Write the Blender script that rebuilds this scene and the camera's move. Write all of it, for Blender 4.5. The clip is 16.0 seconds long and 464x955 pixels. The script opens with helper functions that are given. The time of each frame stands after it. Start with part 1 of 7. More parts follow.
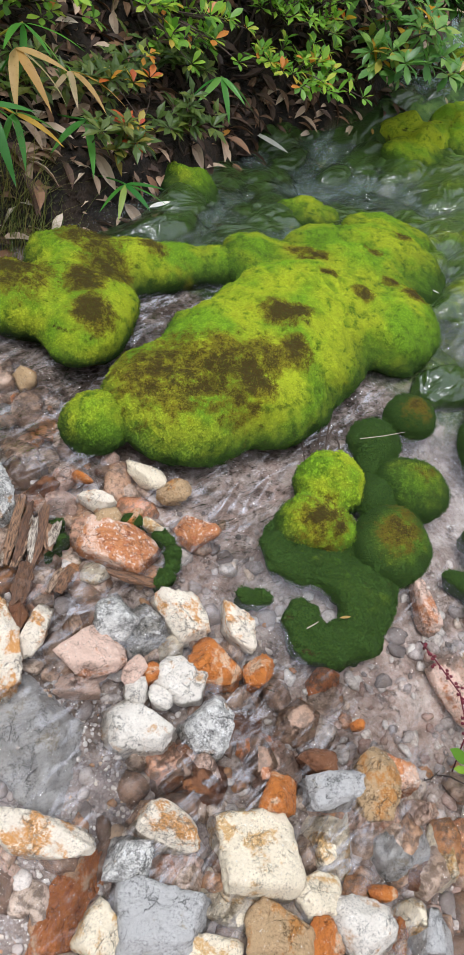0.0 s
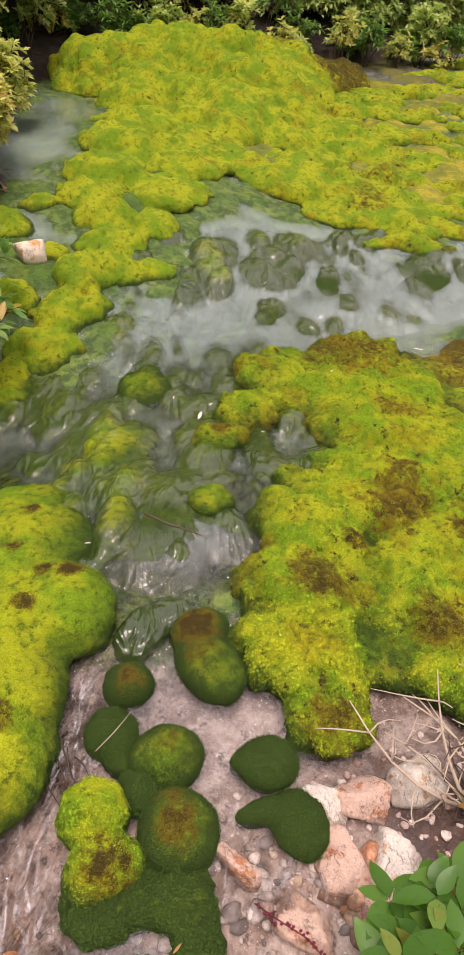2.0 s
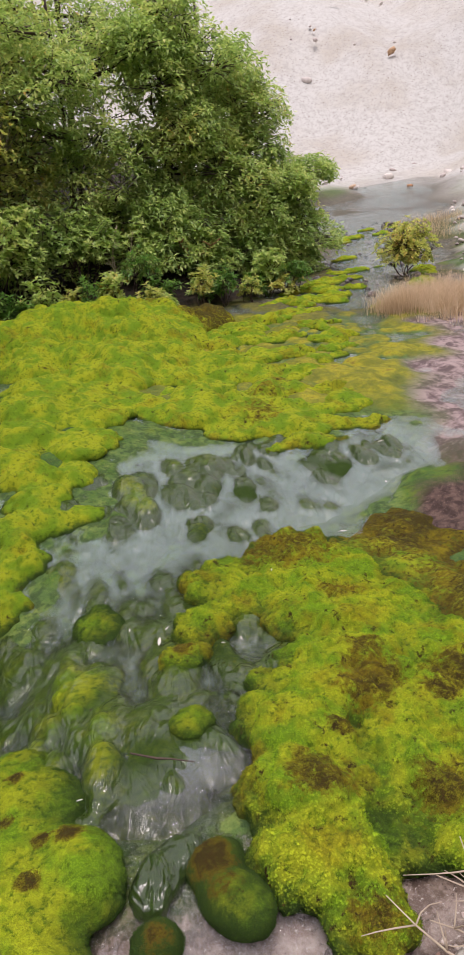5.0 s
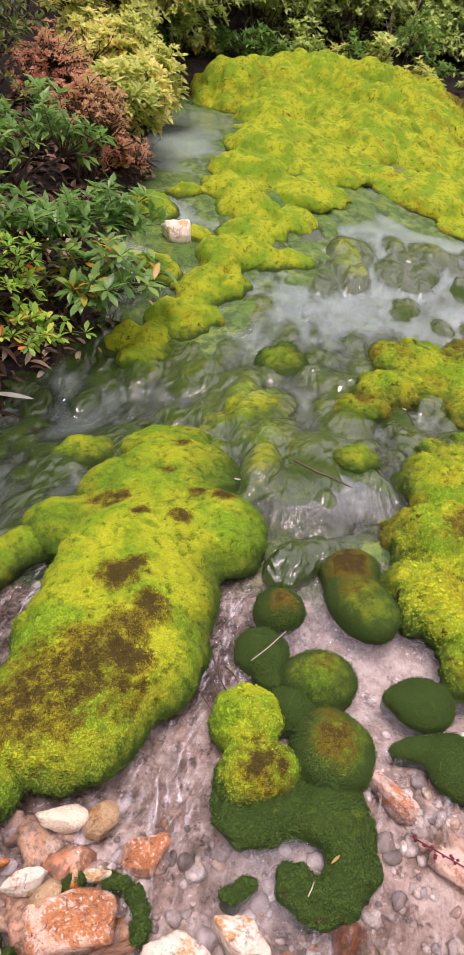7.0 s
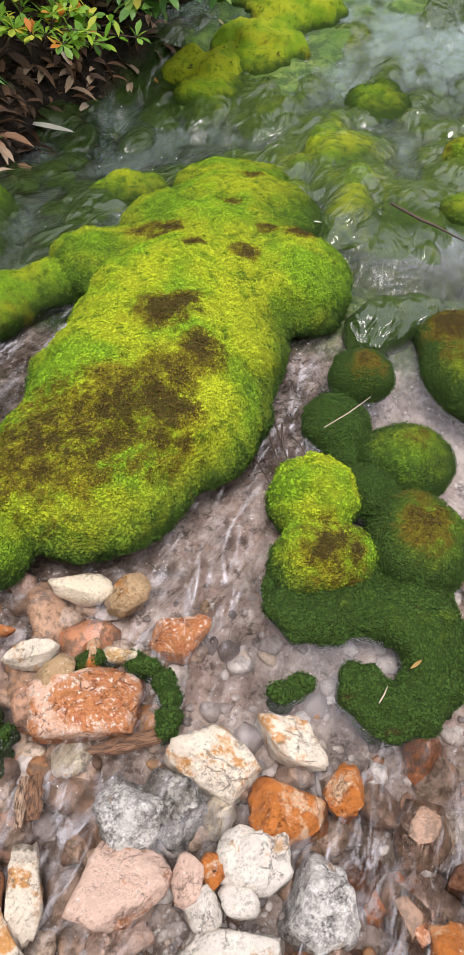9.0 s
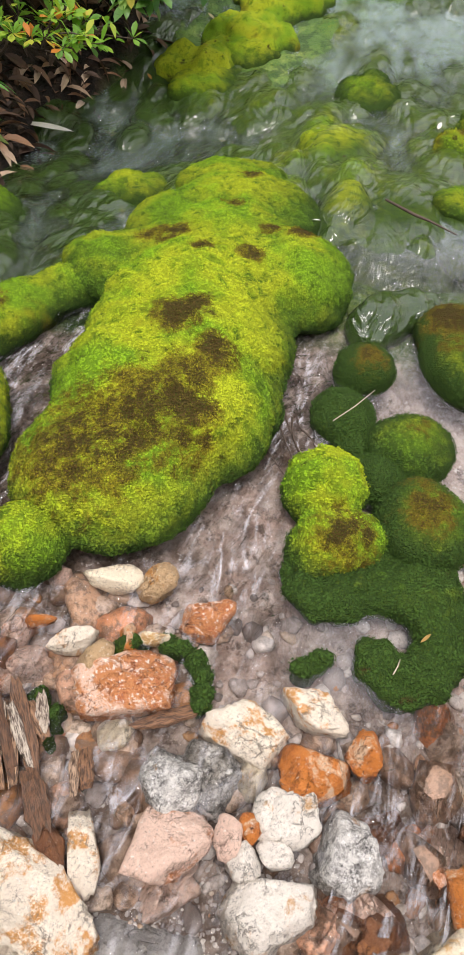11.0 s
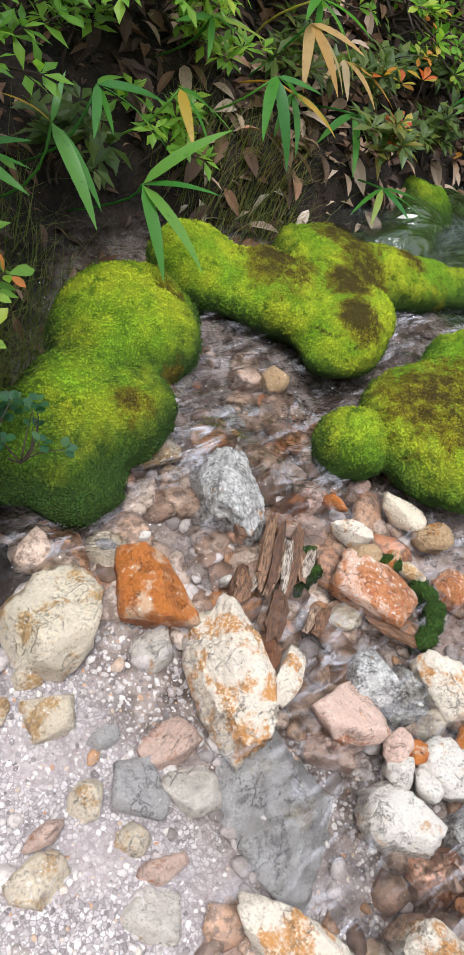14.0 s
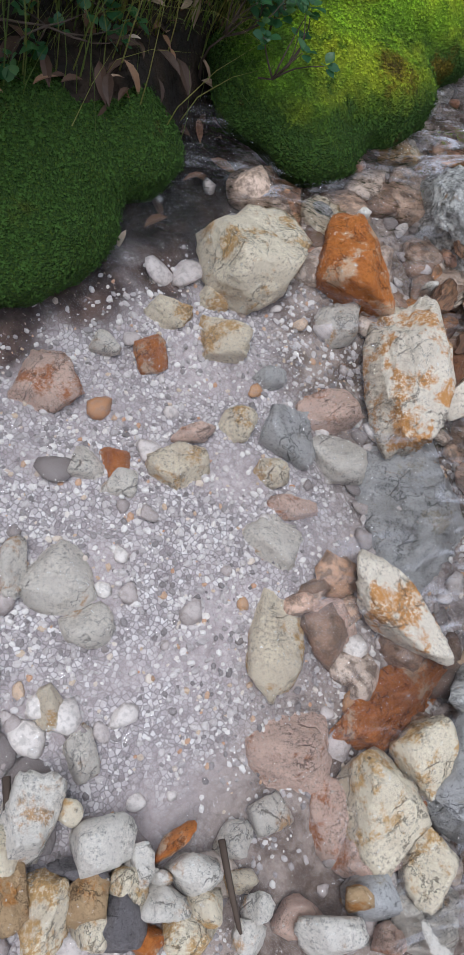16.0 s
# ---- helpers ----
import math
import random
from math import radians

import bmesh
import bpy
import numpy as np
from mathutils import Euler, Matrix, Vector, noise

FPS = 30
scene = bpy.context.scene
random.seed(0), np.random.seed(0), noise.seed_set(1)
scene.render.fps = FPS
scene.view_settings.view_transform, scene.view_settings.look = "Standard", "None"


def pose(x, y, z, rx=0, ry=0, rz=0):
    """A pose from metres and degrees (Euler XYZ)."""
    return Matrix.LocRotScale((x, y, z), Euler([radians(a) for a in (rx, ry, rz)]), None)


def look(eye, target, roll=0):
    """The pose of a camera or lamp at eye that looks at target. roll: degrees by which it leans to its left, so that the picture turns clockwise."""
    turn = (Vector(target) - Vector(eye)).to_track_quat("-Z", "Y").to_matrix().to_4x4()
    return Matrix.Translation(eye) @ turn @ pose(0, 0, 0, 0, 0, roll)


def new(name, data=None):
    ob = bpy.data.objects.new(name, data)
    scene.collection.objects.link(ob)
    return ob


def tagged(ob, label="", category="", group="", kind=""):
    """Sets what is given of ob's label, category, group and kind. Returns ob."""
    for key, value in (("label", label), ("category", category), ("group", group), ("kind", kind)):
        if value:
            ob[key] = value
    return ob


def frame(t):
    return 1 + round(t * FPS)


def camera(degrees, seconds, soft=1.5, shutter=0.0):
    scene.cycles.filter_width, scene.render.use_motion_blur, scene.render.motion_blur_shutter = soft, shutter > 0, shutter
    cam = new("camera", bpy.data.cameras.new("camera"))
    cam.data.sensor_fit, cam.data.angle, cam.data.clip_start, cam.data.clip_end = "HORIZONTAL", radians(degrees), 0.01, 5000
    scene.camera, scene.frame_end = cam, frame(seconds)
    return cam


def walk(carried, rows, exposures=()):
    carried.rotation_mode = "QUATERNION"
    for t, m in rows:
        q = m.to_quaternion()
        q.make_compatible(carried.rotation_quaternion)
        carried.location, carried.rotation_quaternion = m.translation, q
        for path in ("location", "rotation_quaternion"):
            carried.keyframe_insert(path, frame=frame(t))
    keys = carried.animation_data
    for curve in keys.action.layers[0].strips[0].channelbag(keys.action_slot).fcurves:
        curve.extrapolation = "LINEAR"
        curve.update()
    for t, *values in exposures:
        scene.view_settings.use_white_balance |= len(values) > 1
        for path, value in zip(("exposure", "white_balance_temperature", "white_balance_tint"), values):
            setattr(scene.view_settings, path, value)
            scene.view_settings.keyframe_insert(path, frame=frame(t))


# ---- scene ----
import functools

cam = camera(35.62, 16.0, soft=0.9)
# seconds, place, turn
PATH = [
    (0.0, -0.0269, -0.1604, 1.3369, 39.615, -17.363, 15.685),
    (0.5, -0.0278, -0.1234, 1.3382, 40.179, -17.951, 11.947),
    (1.0, -0.0468, -0.0598, 1.4516, 42.492, -15.756, 3.025),
    (1.5, 0.0562, 0.0340, 1.6155, 50.011, -9.889, -10.319),
    (2.0, 0.1053, 0.0887, 1.7274, 55.699, -5.106, -20.557),
    (2.5, 0.1606, 0.0755, 1.8107, 60.618, -1.213, -27.203),
    (3.0, 0.2276, 0.0018, 1.8836, 65.956, 3.000, -32.399),
    (3.2, 0.2441, -0.0326, 1.9085, 68.000, 4.687, -33.932),
    (5.3, -0.0801, 0.0129, 1.7648, 72.719, 3.777, -29.849),
    (5.5, -0.1299, 0.0028, 1.7419, 71.477, 1.770, -26.132),
    (6.0, -0.1671, -0.0031, 1.6581, 68.200, -2.000, -19.532),
    (6.5, -0.1998, -0.0151, 1.5581, 63.809, -5.848, -15.486),
    (7.0, -0.1722, 0.0177, 1.4320, 58.353, -8.157, -12.741),
    (7.5, -0.1592, 0.0856, 1.2688, 53.209, -8.859, -10.935),
    (8.0, -0.1406, 0.1434, 1.1691, 48.644, -8.885, -8.967),
    (8.5, -0.1181, 0.1763, 1.0973, 45.750, -8.637, -7.663),
    (9.0, -0.1059, 0.1936, 1.0772, 44.072, -8.251, -6.947),
    (9.2, -0.0950, 0.2000, 1.0785, 43.604, -8.044, -6.865),
    (11.3, -0.1844, 0.1505, 1.1521, 42.790, -7.756, -8.798),
    (11.5, -0.1934, 0.1464, 1.1423, 42.776, -8.183, -8.189),
    (12.0, -0.2172, 0.1232, 1.1126, 42.876, -8.964, -6.395),
    (12.5, -0.2787, 0.0973, 1.0800, 42.241, -9.470, -3.751),
    (13.0, -0.3589, 0.0631, 1.0889, 40.754, -10.108, 2.668),
    (13.5, -0.4316, 0.0229, 1.1745, 40.988, -13.357, 11.624),
    (14.0, -0.3937, -0.1591, 1.0529, 38.293, -20.712, 26.317),
    (14.5, -0.2748, -0.2414, 0.9205, 28.058, -22.408, 42.261),
    (15.0, -0.2491, -0.2778, 0.8549, 23.870, -22.285, 45.997),
    (15.5, -0.2375, -0.3420, 0.8234, 22.563, -22.394, 47.092),
    (16.0, -0.2537, -0.3733, 0.8307, 21.307, -21.754, 48.450),
]
walk(cam, [(t, pose(x, y, z, rx, ry, rz)) for t, x, y, z, rx, ry, rz in PATH],
     exposures=[(0.0, 1.08, 5900, 12), (1.0, 1.12, 5900, 11), (1.5, 1.06, 6100, 10), (2.0, 1.08, 7250, 31), (2.5, 1.09, 7200, 36), (3.2, 1.08, 7000, 31), (5.3, 0.70, 6600, 24), (6.0, 1.19, 7800, 42), (6.5, 1.35, 7700, 43), (7.0, 1.36, 6750, 37), (8.0, 1.27, 6750, 23), (9.0, 1.23, 6450, 18), (11.5, 1.21, 6550, 16), (12.5, 1.11, 6350, 13), (14.0, 1.24, 5950, 13), (14.5, 1.14, 6050, 12), (15.0, 0.92, 5650, 13), (16.0, 0.62, 5580, 12)])

# ---- light: an overcast mountain sky ----
world = bpy.data.worlds.new("overcast_sky")
scene.world = world
world.use_nodes = True
wn, wl = world.node_tree.nodes, world.node_tree.links
wn.clear()
w_out, w_bg, w_sky, w_mix = wn.new("ShaderNodeOutputWorld"), wn.new("ShaderNodeBackground"), wn.new("ShaderNodeTexSky"), wn.new("ShaderNodeMix")
w_sky.sky_type, w_sky.sun_disc, w_sky.sun_elevation, w_sky.sun_rotation, w_sky.dust_density = "NISHITA", False, radians(58), radians(200), 4.0
w_mix.data_type = "RGBA"
w_mix.inputs["Factor"].default_value = 0.9
w_mix.inputs["B"].default_value = (8.4, 8.7, 9.0, 1)
wl.new(w_sky.outputs[0], w_mix.inputs["A"])
wl.new(w_mix.outputs["Result"], w_bg.inputs["Color"])
w_bg.inputs["Strength"].default_value = 0.085
wl.new(w_bg.outputs[0], w_out.inputs[0])

sun = new("sun", bpy.data.lights.new("sun", "SUN"))
sun.data.energy, sun.data.angle, sun.data.color = 1.5, radians(24), (1.0, 0.97, 0.90)
sun.matrix_world = look((0, 0, 20), (0 + 20 * math.sin(radians(20)) * math.cos(radians(58)), 6, 0))

# ---- the lie of the land ----
BANK = [(-0.85, -6), (-0.76, -0.7), (-0.72, -0.1), (-0.66, 0.30), (-0.80, 0.55), (-0.98, 1.0), (-0.58, 1.62), (-0.38, 2.14), (-0.22, 2.80), (0.1, 3.2), (0.22, 3.95), (0.48, 4.7),
        (0.55, 5.6), (1.0, 7.6), (2.2, 8.5), (3.6, 8.4), (5.4, 8.6), (7.3, 10.6), (12.0, 16.5), (40.0, 50.0)]


def bump_at(x, y, cx, cy, s):
    return np.exp(-((x - cx) ** 2 + (y - cy) ** 2) / s)


def level(x, y):
    """The stream's water level."""
    x, y = np.clip(np.asarray(x, float), -5, 18), np.clip(np.asarray(y, float), -3, 18)
    return (0.0537 + 0.0178 * x + 0.0910 * y + 0.0046 * x * y + 0.1981 * bump_at(x, y, 1.2, 5.4, 1.5) + -0.2453 * bump_at(x, y, -0.1, 2.8, 0.8)
            + -0.1570 * bump_at(x, y, 2.4, 2.8, 1.2) + 0.0896 * bump_at(x, y, 0.6, 1.8, 0.5))


def lvl(x, y):
    return float(level(x, y))


def bank_distance(x, y):
    """Metres from the stream's left bank; positive on the bank."""
    x, y = np.asarray(x, float), np.asarray(y, float)
    best, sign = np.full(x.shape, 1e9), np.ones(x.shape)
    for (ax, ay), (bx, by) in zip(BANK, BANK[1:]):
        dx, dy = bx - ax, by - ay
        k = np.clip(((x - ax) * dx + (y - ay) * dy) / (dx * dx + dy * dy), 0, 1)
        d = np.hypot(x - ax - k * dx, y - ay - k * dy)
        side = np.where(dx * (y - ay) - dy * (x - ax) > 0, 1.0, -1.0)
        near = d < best
        best, sign = np.where(near, d, best), np.where(near, side, sign)
    return best * sign


def step(a, b, v):
    k = np.clip((np.asarray(v, float) - a) / (b - a), 0, 1)
    return k * k * (3 - 2 * k)


@functools.lru_cache(None)
def wave_terms(f, seed):
    r = np.random.RandomState(seed)
    return [(r.uniform(0, 6.28), r.uniform(0, 6.28), f * r.uniform(0.6, 1.7)) for _ in range(5)]


@functools.lru_cache(None)
def dome_table(seed):
    return np.random.RandomState(seed).rand(64, 64, 4)


def wave(x, y, f, seed):
    """Cheap smooth unevenness, about -1 to 1."""
    out = 0
    for a, ph, k in wave_terms(f, seed):
        out = out + np.sin(k * (x * math.cos(a) + y * math.sin(a)) + ph + 1.3 * np.sin(0.6 * k * (x * math.sin(a) - y * math.cos(a)) + ph * 2))
    return out / 3.2


def domes(x, y, cell, seed):
    """Rounded cushions packed side by side, 0 to 1."""
    tab = dome_table(seed)
    ix, iy = np.floor(x / cell).astype(int), np.floor(y / cell).astype(int)
    h = np.zeros(x.shape)
    for dx in (-1, 0, 1):
        for dy in (-1, 0, 1):
            t = tab[(ix + dx) % 64, (iy + dy) % 64]
            px, py = (ix + dx + t[..., 0]) * cell, (iy + dy + t[..., 1]) * cell
            rad = cell * (0.45 + 0.55 * t[..., 2])
            d2 = ((x - px) ** 2 + (y - py) ** 2) / rad ** 2
            h = np.maximum(h, (0.35 + 0.65 * t[..., 3]) * np.sqrt(np.clip(1 - d2, 0, 1)))
    return h


def algae_zone(x, y):
    along, across = 0.72 * x + 0.69 * y, 0.69 * x - 0.72 * y
    w = 0.10 * wave(x, y, 6, 21)
    a = step(1.30, 1.75, y + 0.30 * np.clip(x, 0, 1.5) + w) * step(0.40, 0.05, across - 0.04 * along + w)
    return np.maximum(a, step(1.55, 2.0, y + w) * step(0.6, 0.2, x))


def flat_zone(x, y):
    along, across = 0.72 * x + 0.69 * y, 0.69 * x - 0.72 * y
    w = 0.12 * wave(x, y, 6, 21)
    return step(5.2, 5.8, along + w * 2) * step(0.05, -0.45, across - 0.06 * (along - 5) + 2 * w) * step(23, 21.0, along) * step(1.25, 1.6, x - 0.12 * (y - 5))


POOLS = [(1.30, 3.10, 0.09, 0.035), (1.65, 3.38, 0.12, 0.035), (2.15, 3.50, 0.14, 0.035), (2.7, 3.50, 0.14, 0.035), (3.2, 3.6, 0.2, 0.05), (1.02, 5.15, 0.10, 0.07), (1.15, 5.6, 0.08, 0.05), (0.78, 4.20, 0.025, 0.05), (1.22, 2.18, 0.018, 0.05),
         (0.98, 1.92, 0.03, 0.05), (1.0, 6.4, 0.5, 0.03), (0.52, 1.22, 0.02, 0.04), (0.72, 1.08, 0.02, 0.03)]


# lobes of the upper moss ridge, the flats and the bank (x, y, half lengths, height, turn)
RIDGE = [(0.36, 3.16, 0.22, 0.14, 0.07), (0.53, 3.30, 0.20, 0.17, 0.08), (0.68, 3.52, 0.22, 0.19, 0.09), (0.86, 3.80, 0.24, 0.19, 0.10), (1.02, 4.04, 0.24, 0.17, 0.09), (1.0, 4.30, 0.19, 0.20, 0.09), (0.97, 4.55, 0.22, 0.22, 0.10),
         (1.14, 4.85, 0.28, 0.28, 0.11), (1.34, 5.25, 0.30, 0.34, 0.12), (1.55, 5.7, 0.34, 0.36, 0.14), (1.25, 4.2, 0.2, 0.2, 0.05), (1.45, 4.6, 0.3, 0.3, 0.06), (1.7, 5.0, 0.35, 0.3, 0.07), (1.15, 3.75, 0.16, 0.12, 0.05), (0.78, 3.62, 0.1, 0.1, 0.09), (1.1, 4.15, 0.12, 0.1, 0.1)]
FLATS = [(2.40, 4.80, 0.46, 0.33, 0.11), (2.88, 4.60, 0.50, 0.33, 0.12), (2.98, 4.22, 0.38, 0.24, 0.09), (2.62, 4.42, 0.34, 0.24, 0.07), (3.3, 4.90, 0.40, 0.30, 0.09), (3.45, 4.4, 0.34, 0.22, 0.06), (3.1, 4.75, 0.2, 0.14, 0.14), (2.75, 4.7, 0.18, 0.14, 0.14), (2.95, 4.45, 0.2, 0.12, 0.12),
         (2.5, 4.65, 0.16, 0.14, 0.12), (3.3, 5.5, 0.38, 0.24, 0.10), (2.7, 5.25, 0.45, 0.26, 0.08), (3.75, 5.2, 0.3, 0.2, 0.07), (2.15, 5.1, 0.3, 0.25, 0.08)]
BANK_LOBES = [
    (2.1, 5.9, 0.6, 0.5, 0.16, 20), (2.7, 6.4, 0.8, 0.6, 0.26, 10), (2.1, 6.9, 0.6, 0.7, 0.28, 0), (3.1, 7.0, 0.7, 0.7, 0.40, 0), (2.5, 7.8, 0.8, 0.7, 0.5, 0), (3.6, 7.6, 0.6, 0.55, 0.38, 0), (1.7, 7.7, 0.5, 0.7, 0.35, 0),
    (3.3, 6.2, 0.45, 0.35, 0.14, 0), (2.9, 5.7, 0.45, 0.3, 0.11, 0), (1.9, 5.35, 0.4, 0.3, 0.10, 0), (3.05, 7.6, 0.8, 0.6, 0.46, 0), (2.1, 7.6, 0.7, 0.6, 0.42, 0), (4.1, 7.7, 0.45, 0.4, 0.22, 0)]


def skirt(x, y):
    """Shallow margins round the upper moss, 0 to 1."""
    out = np.zeros(np.shape(x))
    for lobe in RIDGE + FLATS + BANK_LOBES:
        cx, cy, rx, ry = lobe[:4]
        d = np.hypot((x - cx) / (rx + 0.16), (y - cy) / (ry + 0.16))
        out = np.maximum(out, step(1.15, 0.75, d))
    return out


def ground_height(x, y):
    x, y = np.asarray(x, float), np.asarray(y, float)
    base = level(x, y)
    d = bank_distance(x, y)
    along, across = 0.72 * x + 0.69 * y, 0.69 * x - 0.72 * y
    z = base - 0.045 + 0.012 * wave(x, y, 9, 3) + 0.006 * wave(x, y, 31, 4)
    alg, flat = algae_zone(x, y), flat_zone(x, y)
    bed = -0.026 + 0.046 * domes(x, y, 0.27, 31) + 0.016 * domes(x, y, 0.11, 32) + 0.020 * wave(x, y, 3.4, 33)
    z = z * (1 - alg) + alg * (base + bed - 0.06 * np.maximum(step(3.75, 3.45, y - 0.1 * x) * step(1.45, 1.65, y) * step(2.0, 1.7, x), step(2.95, 3.25, y - 0.1 * (x - 1.5)) * step(4.35, 4.1, y) * step(0.8, 1.1, x) * step(3.6, 3.3, x)))
    bed = -0.040 + 0.075 * domes(x, y, 0.40, 34) + 0.040 * domes(x, y, 0.15, 35) + 0.012 * domes(x, y, 0.06, 36) + 0.025 * wave(x, y, 1.6, 37)
    z = z * (1 - flat) + flat * (base + bed)
    for px, py, ps, pd in POOLS:
        z = z - pd * bump_at(x, y, px, py, ps)
    shallow = skirt(x, y)
    z = z * (1 - shallow) + shallow * np.maximum(z, base - 0.022 + 0.030 * domes(x, y, 0.17, 43) + 0.018 * domes(x, y, 0.065, 45) + 0.008 * wave(x, y, 7, 44))
    z = z + step(0.0, 0.12, d) * 0.10 + 0.33 * np.clip(d, 0, 60) * (1 + 0.15 * wave(x, y, 2.2, 5))
    z = z - 0.07 * step(8.6, 10.0, along) * bump_at(across, 0, -1.0 - 0.05 * (along - 10), 0, 0.8)
    # dry shelf on the other side of the stream
    dry = step(0.62, 0.95, x - 0.35 * np.clip(y, -2, 1)) * step(1.05, 0.75, y)
    z = z + dry * (0.045 + 0.02 * wave(x, y, 14, 6) + 0.045 * domes(x, y, 0.13, 38) + 0.020 * domes(x, y, 0.05, 39) + 0.25 * np.clip(x - 1.2, 0, 30))
    soil = step(1.9, 2.4, x - 0.25 * y) * step(3.1, 2.5, y - 0.1 * x)
    z = z + soil * (0.05 + 0.03 * wave(x, y, 9, 7)) + np.clip(across - 1.4, 0, 60) * 0.35 * step(2.0, 3.5, x)
    # white slopes of the valley
    rise = np.clip(along - 24.0 - 2.0 * wave(x, y, 0.45, 40), 0, 3000)
    z = z + 0.62 * rise * step(0, 9, rise) * np.where(rise > 200, 200 / np.maximum(rise, 1), 1) + np.clip(across - 0.3, 0, 25) * 0.36 * step(9.5, 12, along)
    z = z + 0.10 * wave(x, y, 1.1, 8) * step(12, 18, along)
    far = step(60, 400, np.hypot(x, y))
    return z * (1 - far) + far * (30 + 0.02 * wave(x, y, 0.01, 9))


def gz(x, y):
    return float(ground_height(x, y))


# ---- mesh helpers ----
def mesh_of(name, verts, faces, smooth=True, attrs=None):
    me = bpy.data.meshes.new(name)
    me.from_pydata([tuple(map(float, v)) for v in verts], [], [tuple(map(int, f)) for f in faces])
    if smooth:
        me.polygons.foreach_set("use_smooth", np.ones(len(me.polygons), bool))
    for key, val in (attrs or {}).items():
        me.attributes.new(key, "FLOAT", "POINT").data.foreach_set("value", np.asarray(val, np.float32))
    me.update()
    return me


def fast_mesh(name, verts, tris, smooth=False, attrs=None):
    """A triangle mesh from arrays, for large numbers of small pieces."""
    verts, tris = np.asarray(verts, np.float32), np.asarray(tris, np.int32)
    me = bpy.data.meshes.new(name)
    me.vertices.add(len(verts))
    me.vertices.foreach_set("co", verts.ravel())
    me.loops.add(tris.size)
    me.loops.foreach_set("vertex_index", tris.ravel())
    me.polygons.add(len(tris))
    me.polygons.foreach_set("loop_start", np.arange(0, tris.size, 3, dtype=np.int32))
    me.polygons.foreach_set("loop_total", np.full(len(tris), 3, np.int32))
    me.polygons.foreach_set("use_smooth", np.full(len(tris), smooth))
    for key, val in (attrs or {}).items():
        me.attributes.new(key, "FLOAT", "POINT").data.foreach_set("value", np.asarray(val, np.float32))
    me.update(calc_edges=True)
    me.validate()
    return me


def part(name, data, material, parent=None, label=""):
    """Links a mesh or a bmesh as one object, under a thing if given."""
    if isinstance(data, bmesh.types.BMesh):
        me = bpy.data.meshes.new(name)
        data.to_mesh(me)
        data.free()
        data = me
    if material and not data.materials:
        data.materials.append(material)
    ob = new(name, data)
    if parent:
        ob.parent = parent
    return tagged(ob, label)


def scatter_mesh(name, tv, tf, mats, smooth=False):
    """One mesh of many copies of a small triangle template."""
    tv, tf, n = np.asarray(tv, float), np.asarray(tf, int), len(mats)
    M = np.array(mats)
    v = np.einsum("nij,kj->nki", M[:, :3, :3], tv) + M[:, None, :3, 3]
    f = tf[None] + (np.arange(n) * len(tv))[:, None, None]
    return fast_mesh(name, v.reshape(-1, 3), f.reshape(-1, 3), smooth)


def tube(path, radii, sides=6):
    """Vertices and faces of a tapered bent tube."""
    path = [Vector(p) for p in path]
    verts, faces = [], []
    for i, p in enumerate(path):
        d = (path[min(i + 1, len(path) - 1)] - path[max(i - 1, 0)]).normalized()
        q = d.to_track_quat("Z", "Y")
        for k in range(sides):
            a = 2 * math.pi * k / sides
            verts.append(p + q @ Vector((math.cos(a) * radii[i], math.sin(a) * radii[i], 0)))
    for i in range(len(path) - 1):
        for k in range(sides):
            a, b = i * sides + k, i * sides + (k + 1) % sides
            faces.append((a, b, b + sides, a + sides))
    faces.append(tuple(range(sides))[::-1])
    faces.append(tuple(range((len(path) - 1) * sides, len(path) * sides)))
    return verts, faces


def joined(pieces):
    verts, faces = [], []
    for v, f in pieces:
        n = len(verts)
        verts += list(v)
        faces += [tuple(i + n for i in q) for q in f]
    return verts, faces


